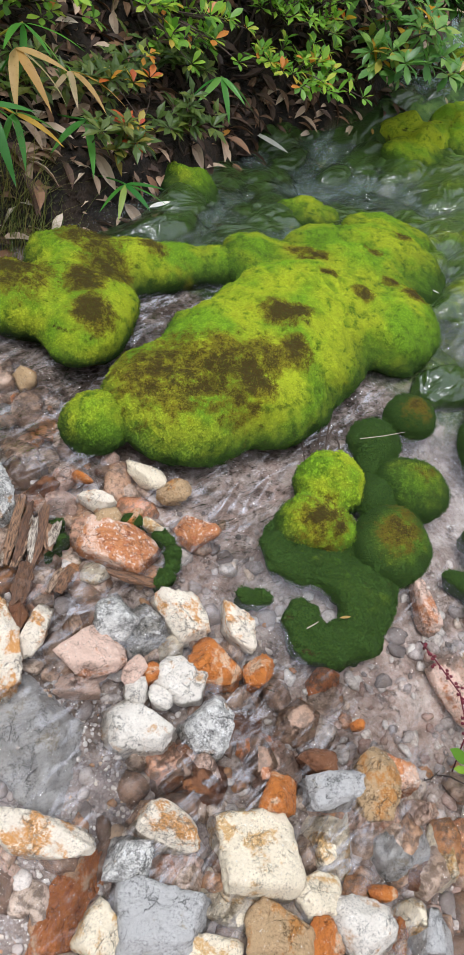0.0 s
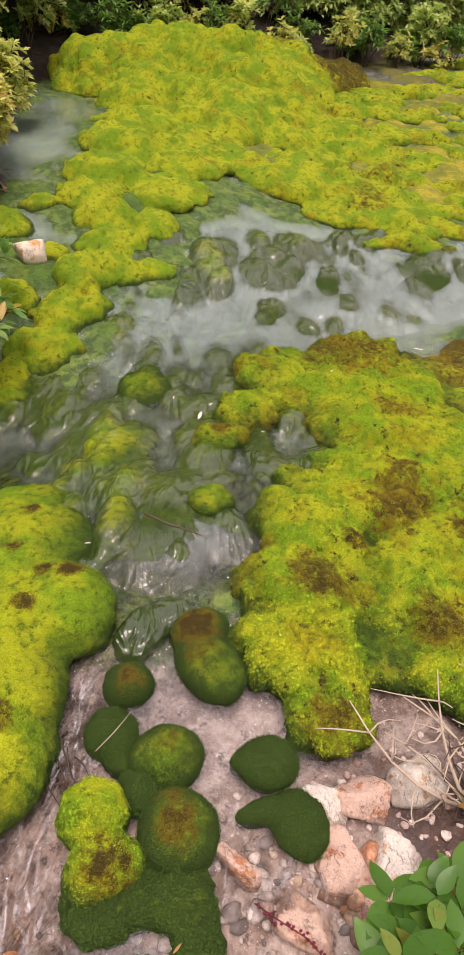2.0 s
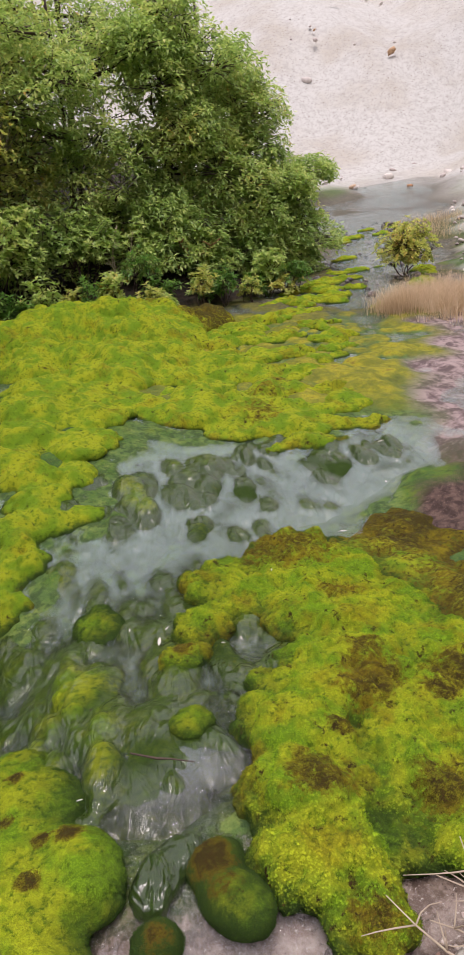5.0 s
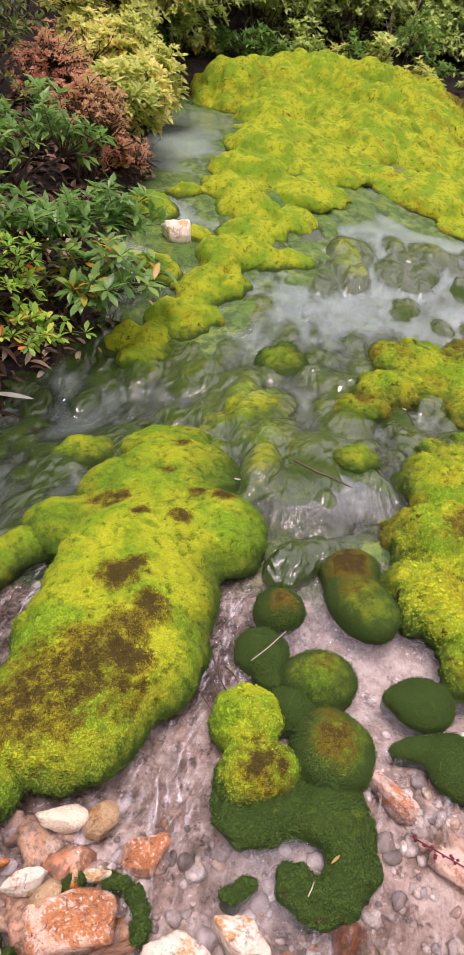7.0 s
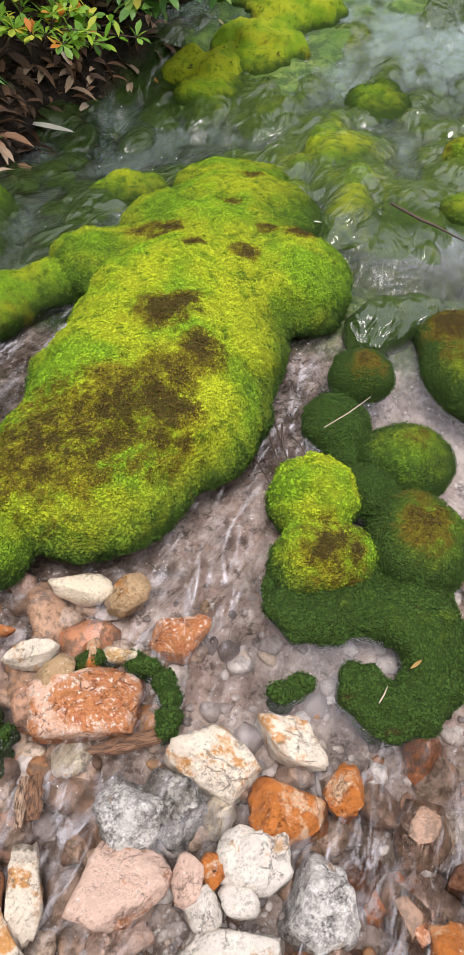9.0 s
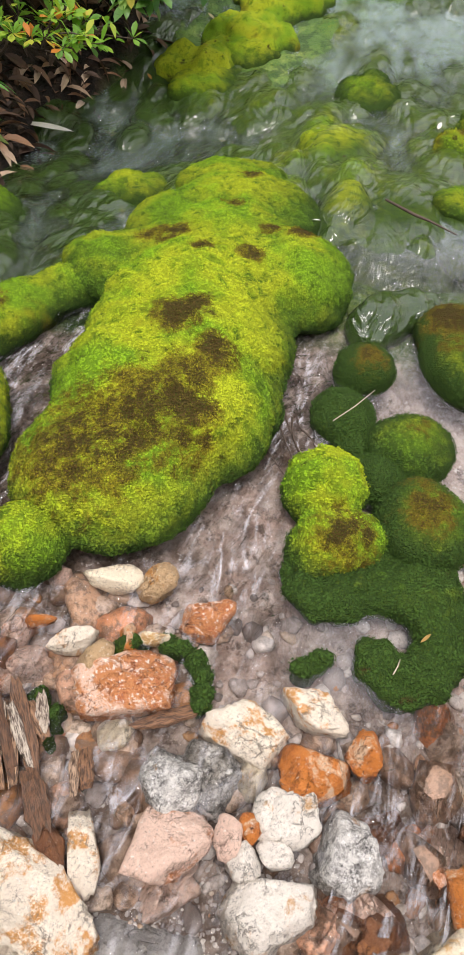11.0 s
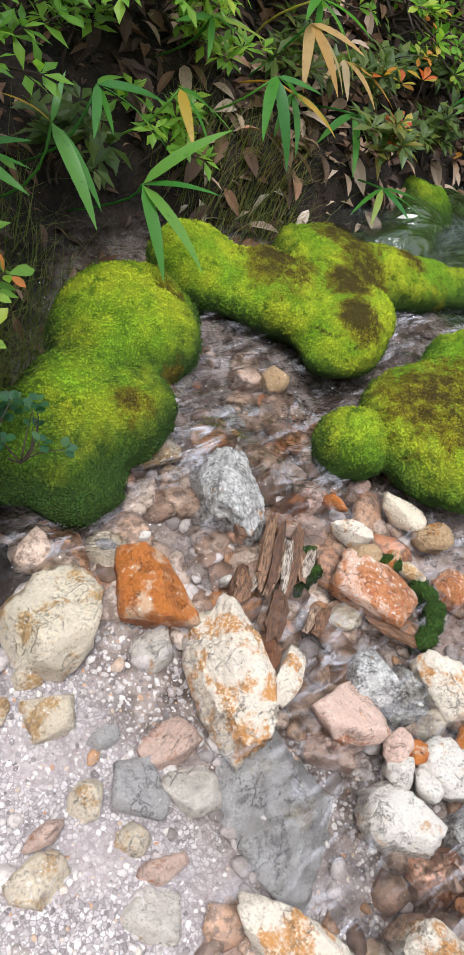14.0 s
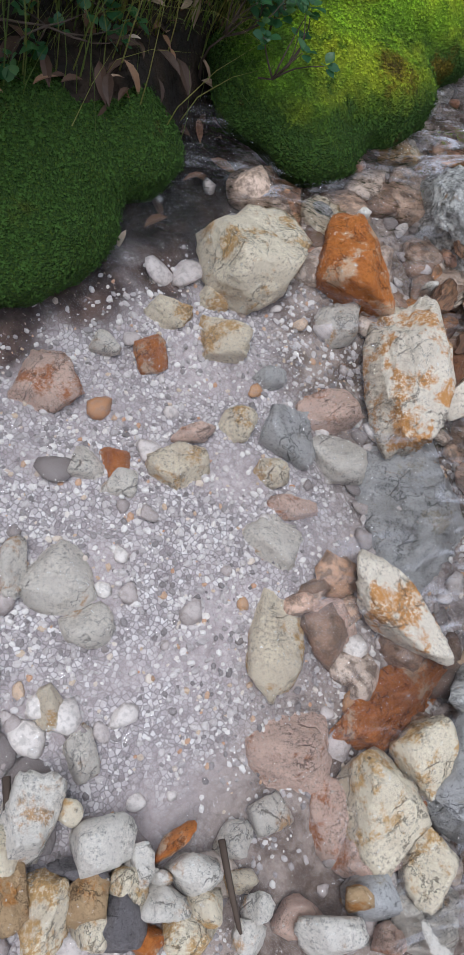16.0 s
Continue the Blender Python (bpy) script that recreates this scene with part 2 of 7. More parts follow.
# ---- materials ----
class Nodes:
    def __init__(self, name, rough=0.7, spec=0.4):
        self.m = bpy.data.materials.new(name)
        self.m.use_nodes = True
        self.n, self.l = self.m.node_tree.nodes, self.m.node_tree.links
        self.b = self.n["Principled BSDF"]
        self.b.inputs["Roughness"].default_value = rough
        self.b.inputs["Specular IOR Level"].default_value = spec

    def put(self, sock, val):
        if isinstance(val, bpy.types.NodeSocket):
            self.l.new(val, sock)
        elif isinstance(val, (tuple, list)) and len(val) == 3 and sock.type == "RGBA":
            sock.default_value = (*val, 1)
        else:
            sock.default_value = val

    def coords(self, kind="Object"):
        return self.n.new("ShaderNodeTexCoord").outputs[kind]

    def place(self):
        return self.n.new("ShaderNodeNewGeometry").outputs["Position"]

    def island(self):
        return self.n.new("ShaderNodeNewGeometry").outputs["Random Per Island"]

    def chance(self):
        return self.n.new("ShaderNodeObjectInfo").outputs["Random"]

    def attr(self, name):
        a = self.n.new("ShaderNodeAttribute")
        a.attribute_name = name
        return a.outputs["Fac"]

    def noise(self, scale, detail=4, rough=0.55, co=None, dist=0.0):
        t = self.n.new("ShaderNodeTexNoise")
        self.put(t.inputs["Vector"], co or self.place())
        t.inputs["Scale"].default_value, t.inputs["Detail"].default_value = scale, detail
        t.inputs["Roughness"].default_value, t.inputs["Distortion"].default_value = rough, dist
        return t.outputs["Fac"]

    def cells(self, scale, feature="F1", co=None, out="Distance"):
        t = self.n.new("ShaderNodeTexVoronoi")
        t.feature = feature
        self.put(t.inputs["Vector"], co or self.place())
        t.inputs["Scale"].default_value = scale
        return t.outputs[out]

    def math(self, op, a, b=0.0, c=0.0):
        t = self.n.new("ShaderNodeMath")
        t.operation = op
        for s, v in zip(t.inputs, (a, b, c)):
            self.put(s, v)
        return t.outputs[0]

    def remap(self, v, a, b, lo=0.0, hi=1.0):
        t = self.n.new("ShaderNodeMapRange")
        t.interpolation_type = "SMOOTHSTEP"
        for s, x in zip(t.inputs, (v, a, b, lo, hi)):
            self.put(s, x)
        return t.outputs[0]

    def mix(self, fac, a, b, blend="MIX"):
        t = self.n.new("ShaderNodeMix")
        t.data_type, t.blend_type = "RGBA", blend
        self.put(t.inputs["Factor"], fac)
        self.put(t.inputs["A"], a)
        self.put(t.inputs["B"], b)
        return t.outputs["Result"]

    def ramp(self, fac, stops):
        t = self.n.new("ShaderNodeValToRGB")
        e = t.color_ramp.elements
        while len(e) < len(stops):
            e.new(0.5)
        for el, (p, c) in zip(e, stops):
            el.position, el.color = p, (*c, 1)
        self.put(t.inputs[0], fac)
        return t.outputs[0]

    def bump(self, h, strength=0.5, dist=0.01, normal=None):
        t = self.n.new("ShaderNodeBump")
        t.inputs["Strength"].default_value, t.inputs["Distance"].default_value = strength, dist
        self.put(t.inputs["Height"], h)
        if normal:
            self.put(t.inputs["Normal"], normal)
        return t.outputs[0]

    def end(self, color=None, normal=None, rough=None):
        if color is not None:
            self.put(self.b.inputs["Base Color"], color)
        if normal is not None:
            self.put(self.b.inputs["Normal"], normal)
        if rough is not None:
            self.put(self.b.inputs["Roughness"], rough)
        return self.m


def moss_material(name, bright, lime, deep, brown, tuft=False):
    k = Nodes(name, 0.9, 0.15)
    big, mid, fine = k.noise(7, 3), k.noise(38, 4, 0.65), k.noise(260, 3, 0.7)
    grain = k.cells(330)
    top = k.mix(k.remap(big, 0.4, 0.62), bright, lime)
    top = k.mix(k.remap(mid, 0.5, 0.7, 0, 0.7 if tuft else 1.0), top, tuple(0.62 * c for c in lime))
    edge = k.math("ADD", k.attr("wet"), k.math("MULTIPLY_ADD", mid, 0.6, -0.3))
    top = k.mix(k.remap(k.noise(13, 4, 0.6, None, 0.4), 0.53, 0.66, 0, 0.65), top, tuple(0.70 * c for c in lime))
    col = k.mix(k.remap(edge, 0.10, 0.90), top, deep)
    rag = k.math("MULTIPLY_ADD", k.noise(22, 6, 0.8), 5.4, -2.7)
    patch = k.math("MULTIPLY_ADD", k.math("MULTIPLY", rag, k.attr("spot")), 0.8, k.attr("spot"))
    spots = k.math("ADD", patch, k.math("MULTIPLY_ADD", mid, 1.5, -0.75))
    col = k.mix(k.remap(k.math("ADD", patch, k.math("MULTIPLY_ADD", mid, 0.8, -0.4)), 0.22, 0.6, 0, 0.75), col, (0.20, 0.13, 0.010))
    col = k.mix(k.remap(k.math("ADD", spots, k.math("MULTIPLY_ADD", fine, 2.0, -1.0)), 0.42, 1.0, 0, 0.88), col, brown)
    gold = k.math("ADD", k.math("MULTIPLY", k.attr("old"), 0.36), k.noise(5.5, 4, 0.65))
    col = k.mix(k.remap(gold, 0.64, 0.80, 0, 0.55), col, k.mix(k.remap(mid, 0.42, 0.6), (0.38, 0.30, 0.012), (0.22, 0.15, 0.012)))
    pits = k.math("ADD", k.math("MULTIPLY", k.attr("old"), 0.17), k.noise(21, 5, 0.7))
    col = k.mix(k.remap(pits, 0.64, 0.75), col, tuple(1.1 * c for c in brown))
    if tuft:
        col = k.mix(0.85, col, k.ramp(k.attr("shade"), [(0.0, (0.80, 0.82, 0.80)), (0.35, (0.95, 0.96, 0.95)), (0.75, (1.0, 1.0, 1.0)), (1.0, (1.06, 1.05, 1.02))]), "MULTIPLY")
        return k.end(col)
    col = k.mix(k.remap(grain, 0.45, 0.85, 0, 0.32), col, tuple(0.4 * c for c in lime))
    col = k.mix(k.remap(fine, 0.5, 0.75, 0, 0.10), col, tuple(1.2 * c for c in bright))
    col = k.mix(k.math("MULTIPLY", k.attr("thatch"), 0.22), col, k.mix(0.5, col, (0.020, 0.024, 0.004), "MIX"))
    h = k.math("ADD", k.math("MULTIPLY", fine, 0.6), k.math("MULTIPLY_ADD", mid, 0.8, k.math("MULTIPLY", grain, -0.8)))
    rough = k.remap(k.attr("film"), 0.2, 0.8, 0.9, 0.35)
    k.put(k.b.inputs["Coat Weight"], k.remap(k.attr("film"), 0.15, 0.6, 0.0, 1.0))
    k.b.inputs["Coat Roughness"].default_value = 0.045
    k.b.inputs["Coat IOR"].default_value = 1.6
    flow = k.n.new("ShaderNodeMapping")
    flow.vector_type = "TEXTURE"
    flow.inputs["Rotation"].default_value = (0, 0, radians(68))
    flow.inputs["Scale"].default_value = (2.2, 1.0, 1.0)
    k.l.new(k.place(), flow.inputs[0])
    sheen = k.math("ADD", k.noise(12, 3, 0.5, flow.outputs[0], 0.9), k.math("MULTIPLY", k.noise(60, 3, 0.6, flow.outputs[0], 0.6), 0.07))
    k.put(k.b.inputs["Coat Normal"], k.bump(sheen, 1.0, 0.05))
    return k.end(col, k.bump(h, 0.9, 0.013), rough)


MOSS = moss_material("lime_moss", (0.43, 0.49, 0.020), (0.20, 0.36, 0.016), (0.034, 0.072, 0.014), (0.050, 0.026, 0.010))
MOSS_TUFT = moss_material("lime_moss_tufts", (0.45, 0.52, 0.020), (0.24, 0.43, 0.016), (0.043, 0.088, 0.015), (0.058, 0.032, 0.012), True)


def stone_material(name, base, alt, stain, stain_at, speck=(0.9, 0.88, 0.82), speck_at=0.66, rough=0.75, dark_blots=0.28, alt_at=0.49):
    k = Nodes(name, rough, 0.35)
    ob = k.coords()
    shift = k.n.new("ShaderNodeVectorMath")
    shift.operation = "ADD"
    k.l.new(ob, shift.inputs[0])
    k.l.new(k.chance(), shift.inputs[1])
    co = shift.outputs[0]
    big, mid, fine = k.noise(17, 6, 0.65, co, 0.3), k.noise(55, 7, 0.8, co), k.noise(620, 3, 0.7, co)
    grain, chips = k.noise(230, 4, 0.75, co), k.cells(60, co=co)
    patchy = k.remap(k.noise(26, 3, 0.6, co), 0.40, 0.60, 0.25, 1.0)
    col = k.mix(k.remap(mid, alt_at + 0.02, alt_at + 0.20, 0, 0.7), base, alt)
    col = k.mix(k.remap(k.math("ADD", big, k.math("MULTIPLY_ADD", mid, 0.35, -0.175)), stain_at, stain_at + 0.10, 0, 0.9), col, stain)
    col = k.mix(k.remap(k.noise(130, 5, 0.75, co), speck_at - 0.06, speck_at + 0.02, 0, 0.8), col, speck)
    col = k.mix(k.math("MULTIPLY", k.remap(grain, 0.51, 0.60, 0, 0.8), patchy), col, tuple(min(0.93, 1.15 * c + 0.02) for c in base))
    col = k.mix(k.math("MULTIPLY", k.remap(grain, 0.46, 0.38, 0, 0.55), patchy), col, tuple(0.40 * c for c in alt))
    col = k.mix(k.remap(k.noise(70, 6, 0.8, co), 0.40, 0.33, 0, min(1.0, 1.9 * dark_blots)), col, tuple(0.25 * c for c in alt))
    crack = k.math("MULTIPLY", k.remap(k.cells(38, "DISTANCE_TO_EDGE", k.mix(0.06, co, k.noise(45, 4, 0.7, co), "ADD")), 0.055, 0.0), k.remap(k.noise(18, 3, 0.6, co), 0.47, 0.58))
    col = k.mix(k.math("MULTIPLY", crack, 0.75), col, tuple(0.30 * c for c in alt))
    h = k.math("ADD", k.math("MULTIPLY_ADD", mid, 1.6, k.math("MULTIPLY", crack, -0.5)), k.math("ADD", k.math("MULTIPLY", grain, 0.7), k.math("MULTIPLY_ADD", fine, 0.12, k.math("MULTIPLY", chips, 0.6))))
    wetness = k.remap(k.noise(9, 2, 0.5, co), 0.45, 0.6, rough, 0.4)
    return k.end(col, k.bump(h, 0.9, 0.0072), wetness)


STONE = {
    "cream": stone_material("cream_stone", (0.82, 0.70, 0.52), (0.62, 0.48, 0.33), (0.62, 0.35, 0.11), 0.51),
    "white": stone_material("white_stone", (0.77, 0.70, 0.61), (0.55, 0.47, 0.39), (0.54, 0.30, 0.12), 0.57),
    "pale": stone_material("rust_stained_pale_stone", (0.82, 0.71, 0.57), (0.62, 0.48, 0.36), (0.62, 0.26, 0.04), 0.50),
    "rust": stone_material("rust_stone", (0.54, 0.18, 0.035), (0.32, 0.075, 0.015), (0.70, 0.50, 0.33), 0.53, rough=0.40, dark_blots=0.5, alt_at=0.45),
    "red": stone_material("red_wet_stone", (0.56, 0.23, 0.09), (0.38, 0.085, 0.03), (0.78, 0.55, 0.42), 0.50, (0.88, 0.82, 0.74), 0.60, 0.4, 0.55, 0.44),
    "pink": stone_material("pinkish_stone", (0.74, 0.52, 0.41), (0.56, 0.34, 0.26), (0.50, 0.17, 0.05), 0.54, dark_blots=0.4),
    "tan": stone_material("tan_stone", (0.48, 0.32, 0.17), (0.34, 0.20, 0.10), (0.48, 0.20, 0.04), 0.53),
    "brown": stone_material("wet_brown_stone", (0.20, 0.085, 0.04), (0.12, 0.05, 0.03), (0.30, 0.12, 0.04), 0.54, (0.5, 0.4, 0.3), 0.68, 0.3),
    "slate": stone_material("grey_stone", (0.50, 0.48, 0.46), (0.36, 0.34, 0.33), (0.42, 0.36, 0.27), 0.60, (0.5, 0.5, 0.48), 0.66),
    "dark": stone_material("dark_wet_stone", (0.18, 0.16, 0.16), (0.11, 0.10, 0.10), (0.24, 0.20, 0.17), 0.60, (0.34, 0.33, 0.32), 0.67, 0.35),
    "mottled": stone_material("mottled_stone", (0.66, 0.63, 0.58), (0.10, 0.09, 0.085), (0.44, 0.24, 0.10), 0.62, (0.85, 0.83, 0.80), 0.60, dark_blots=0.6, alt_at=0.38),
}


def ground_material():
    k = Nodes("streambed_and_banks", 0.8, 0.3)
    big, mid, fine = k.noise(2.3, 4), k.noise(18, 5, 0.65), k.noise(150, 4, 0.7)
    cell = k.ramp(k.cells(95), [(0.0, (0.75, 0.73, 0.70)), (0.5, (0.5, 0.48, 0.46)), (1.0, (0.2, 0.18, 0.17))])
    grit = k.mix(0.55, k.ramp(mid, [(0.3, (0.34, 0.29, 0.29)), (0.7, (0.66, 0.58, 0.58))]), cell, "SOFT_LIGHT")
    tone = k.n.new("ShaderNodeSeparateColor")
    k.l.new(k.cells(165, out="Color"), tone.inputs[0])
    small = k.ramp(tone.outputs[0], [(0.0, (0.26, 0.22, 0.22)), (0.4, (0.48, 0.43, 0.43)), (0.8, (0.66, 0.61, 0.60)), (1.0, (0.84, 0.81, 0.79))])
    small = k.mix(k.remap(k.cells(165, "DISTANCE_TO_EDGE"), 0.18, 0.0, 0, 0.75), small, (0.13, 0.11, 0.11))
    grit = k.mix(k.remap(k.noise(9, 4), 0.36, 0.56, 0.10, 0.85), grit, small)
    grit = k.mix(k.remap(k.noise(5, 3), 0.52, 0.7, 0, 0.6), grit, (0.36, 0.31, 0.31))
    rock = k.mix(k.remap(mid, 0.38, 0.62), (0.36, 0.29, 0.25), (0.14, 0.10, 0.08))
    rock = k.mix(k.attr("pink"), rock, k.mix(k.remap(mid, 0.35, 0.6), (0.64, 0.54, 0.49), (0.46, 0.34, 0.29)))
    rock = k.mix(k.remap(k.noise(40, 4, 0.7), 0.60, 0.72, 0, 0.55), rock, (0.50, 0.43, 0.38))
    rock = k.mix(k.remap(k.noise(7, 4), 0.56, 0.68, 0, 0.8), rock, (0.12, 0.08, 0.055))
    rock = k.mix(k.remap(k.noise(24, 6, 0.75), 0.36, 0.46, 0.8, 0.0), rock, (0.085, 0.058, 0.045))
    rock = k.mix(k.remap(k.noise(75, 4, 0.7), 0.60, 0.68, 0, 0.7), rock, (0.74, 0.68, 0.64))
    col = k.mix(k.attr("rock"), grit, rock)
    speck = k.noise(120, 4, 0.7)
    under = k.ramp(k.noise(11, 5, 0.65, None, 0.5), [(0.25, (0.034, 0.075, 0.020)), (0.5, (0.080, 0.140, 0.032)), (0.7, (0.17, 0.22, 0.05))])
    under = k.mix(k.remap(mid, 0.44, 0.58, 0, 0.7), under, (0.020, 0.045, 0.014))
    under = k.mix(k.attr("upper"), under, k.mix(k.remap(mid, 0.4, 0.6), (0.05, 0.05, 0.035), (0.14, 0.12, 0.085)))
    above = k.ramp(k.noise(4, 5, 0.65), [(0.36, (0.018, 0.060, 0.012)), (0.52, (0.045, 0.115, 0.014)), (0.68, (0.13, 0.19, 0.012))])
    above = k.mix(k.remap(mid, 0.42, 0.60, 0, 0.65), above, (0.022, 0.050, 0.010))
    above = k.mix(k.remap(speck, 0.5, 0.66, 0, 0.75), above, (0.14, 0.17, 0.012))
    dry = k.ramp(k.noise(5, 6, 0.7), [(0.3, (0.07, 0.09, 0.010)), (0.48, (0.17, 0.18, 0.010)), (0.6, (0.32, 0.29, 0.012)), (0.72, (0.12, 0.07, 0.018))])
    dry = k.mix(k.attr("upper"), dry, k.mix(k.remap(mid, 0.4, 0.6), (0.045, 0.055, 0.018), (0.11, 0.10, 0.03)))
    dry = k.mix(k.remap(speck, 0.48, 0.66, 0, 0.75), dry, (0.075, 0.06, 0.012))
    above = k.mix(k.attr("flat"), above, dry)
    shore = k.math("ADD", k.attr("over"), k.math("MULTIPLY_ADD", mid, 0.8, -0.4))
    algae = k.mix(k.remap(shore, 0.05, 0.75), under, above)
    col = k.mix(k.remap(k.math("ADD", k.math("MAXIMUM", k.attr("algae"), k.attr("flat")), k.math("MULTIPLY_ADD", mid, 0.6, -0.3)), 0.35, 0.65), col, algae)
    soil = k.mix(k.remap(mid, 0.4, 0.65), (0.040, 0.022, 0.018), (0.12, 0.075, 0.060))
    soil = k.mix(k.remap(fine, 0.62, 0.7), soil, (0.42, 0.30, 0.24))
    col = k.mix(k.attr("soil"), col, soil)
    # leafy bank soil, taken near black to hold the shade under the shrubs
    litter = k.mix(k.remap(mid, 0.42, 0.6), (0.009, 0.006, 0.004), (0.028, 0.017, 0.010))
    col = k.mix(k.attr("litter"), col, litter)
    hill = k.mix(k.remap(k.noise(0.35, 5, 0.6), 0.4, 0.65), (0.50, 0.495, 0.47), (0.43, 0.40, 0.35))
    hill = k.mix(k.remap(k.noise(5.0, 8, 0.85), 0.46, 0.60, 0, 0.7), hill, (0.35, 0.33, 0.31))
    hill = k.mix(k.remap(k.noise(14, 4, 0.7), 0.56, 0.68), hill, (0.20, 0.17, 0.15))
    col = k.mix(k.attr("hill"), col, hill)
    pale = k.mix(k.remap(k.noise(6, 5, 0.7), 0.40, 0.58), (0.33, 0.25, 0.24), (0.11, 0.075, 0.075))
    pale = k.mix(k.remap(k.noise(30, 4, 0.7), 0.60, 0.70, 0, 0.7), pale, (0.50, 0.42, 0.40))
    col = k.mix(k.attr("sinter"), col, pale)
    h = k.math("ADD", k.math("MULTIPLY", mid, 1.0), k.math("ADD", k.math("MULTIPLY", fine, 0.5), k.math("MULTIPLY", k.cells(95), -0.7)))
    return k.end(col, k.bump(h, 0.7, 0.012))


GROUND = ground_material()


def water_material():
    k = Nodes("clear_stream_water", 0.05)
    n, l = k.n, k.l
    out = n["Material Output"]
    n.remove(k.b)
    co = k.place()
    stretch = n.new("ShaderNodeMapping")
    stretch.vector_type = "TEXTURE"
    stretch.inputs["Rotation"].default_value = (0, 0, radians(58))
    stretch.inputs["Scale"].default_value = (2.2, 1.0, 1.0)
    l.new(co, stretch.inputs[0])
    sc = stretch.outputs[0]
    rush = k.attr("rush")
    ripples = k.math("ADD", k.math("MULTIPLY", k.noise(26, 3, 0.55, sc, 0.9), k.math("MULTIPLY_ADD", k.math("MULTIPLY", rush, k.math("MULTIPLY_ADD", k.attr("film"), -1.5, 1.0)), 3.2, 0.14)), k.math("MULTIPLY", k.noise(85, 3, 0.6, sc, 0.5), k.math("MULTIPLY", rush, 1.1)))
    film = k.attr("film")
    ripples = k.math("ADD", ripples, k.math("MULTIPLY", k.noise(10, 3, 0.5, sc, 0.8), k.math("MULTIPLY", film, 2.6)))
    ripples = k.math("ADD", ripples, k.math("MULTIPLY", k.noise(48, 3, 0.6, sc, 0.6), k.math("MULTIPLY", film, 0.35)))
    nrm = k.bump(ripples, 0.85, 0.026)
    glossy = n.new("ShaderNodeBsdfGlossy")
    glossy.inputs["Roughness"].default_value = 0.06
    l.new(nrm, glossy.inputs["Normal"])
    clear = n.new("ShaderNodeBsdfTransparent")
    # dark streaks in the tint stand for light bent by the ripples
    lens = k.math("MULTIPLY", k.remap(k.noise(24, 4, 0.65, sc, 1.5), 0.54, 0.40), k.math("MULTIPLY", k.math("MULTIPLY", rush, k.math("SUBTRACT", 1.0, film)), 0.6))
    k.put(clear.inputs["Color"], k.mix(lens, k.mix(k.attr("milk_sheen"), (0.98, 0.975, 0.965), (0.86, 0.94, 0.90)), (0.40, 0.36, 0.31)))
    # diffuse pale body: milky water, plus sky reflection and haze put into colour
    milky = n.new("ShaderNodeBsdfDiffuse")
    k.put(milky.inputs["Color"], k.mix(k.attr("pool"), (0.64, 0.62, 0.65), (0.47, 0.60, 0.58)))
    body = n.new("ShaderNodeMixShader")
    long = n.new("ShaderNodeMapping")
    long.vector_type = "TEXTURE"
    long.inputs["Rotation"].default_value = (0, 0, radians(62))
    long.inputs["Scale"].default_value = (3.6, 1.0, 1.0)
    l.new(co, long.inputs[0])
    lc = long.outputs[0]
    # pale streaks: foam, and sky glints painted into the water's colour
    streaks = k.math("MULTIPLY", k.remap(k.noise(26, 6, 0.7, lc, 1.6), 0.47, 0.70, 0, 0.85), k.remap(k.noise(9, 3, 0.6, sc, 0.8), 0.35, 0.65, 0.15, 1.0))
    foam_glints = k.math("MULTIPLY", k.math("MULTIPLY", streaks, rush), k.math("MULTIPLY_ADD", film, -0.9, 0.75))
    haze = k.math("MULTIPLY", k.attr("milk_sheen"), k.remap(k.noise(5, 5, 0.65), 0.3, 0.65, 0.75, 1.0))
    k.put(body.inputs[0], k.math("MAXIMUM", foam_glints, haze))
    l.new(clear.outputs[0], body.inputs[1])
    l.new(milky.outputs[0], body.inputs[2])
    fres = n.new("ShaderNodeFresnel")
    k.put(fres.inputs["IOR"], k.math("MULTIPLY_ADD", film, 0.22, 1.34))
    l.new(nrm, fres.inputs["Normal"])
    top = n.new("ShaderNodeMixShader")
    l.new(fres.outputs[0], top.inputs[0])
    l.new(body.outputs[0], top.inputs[1])
    l.new(glossy.outputs[0], top.inputs[2])
    l.new(top.outputs[0], out.inputs["Surface"])
    return k.m


WATER = water_material()


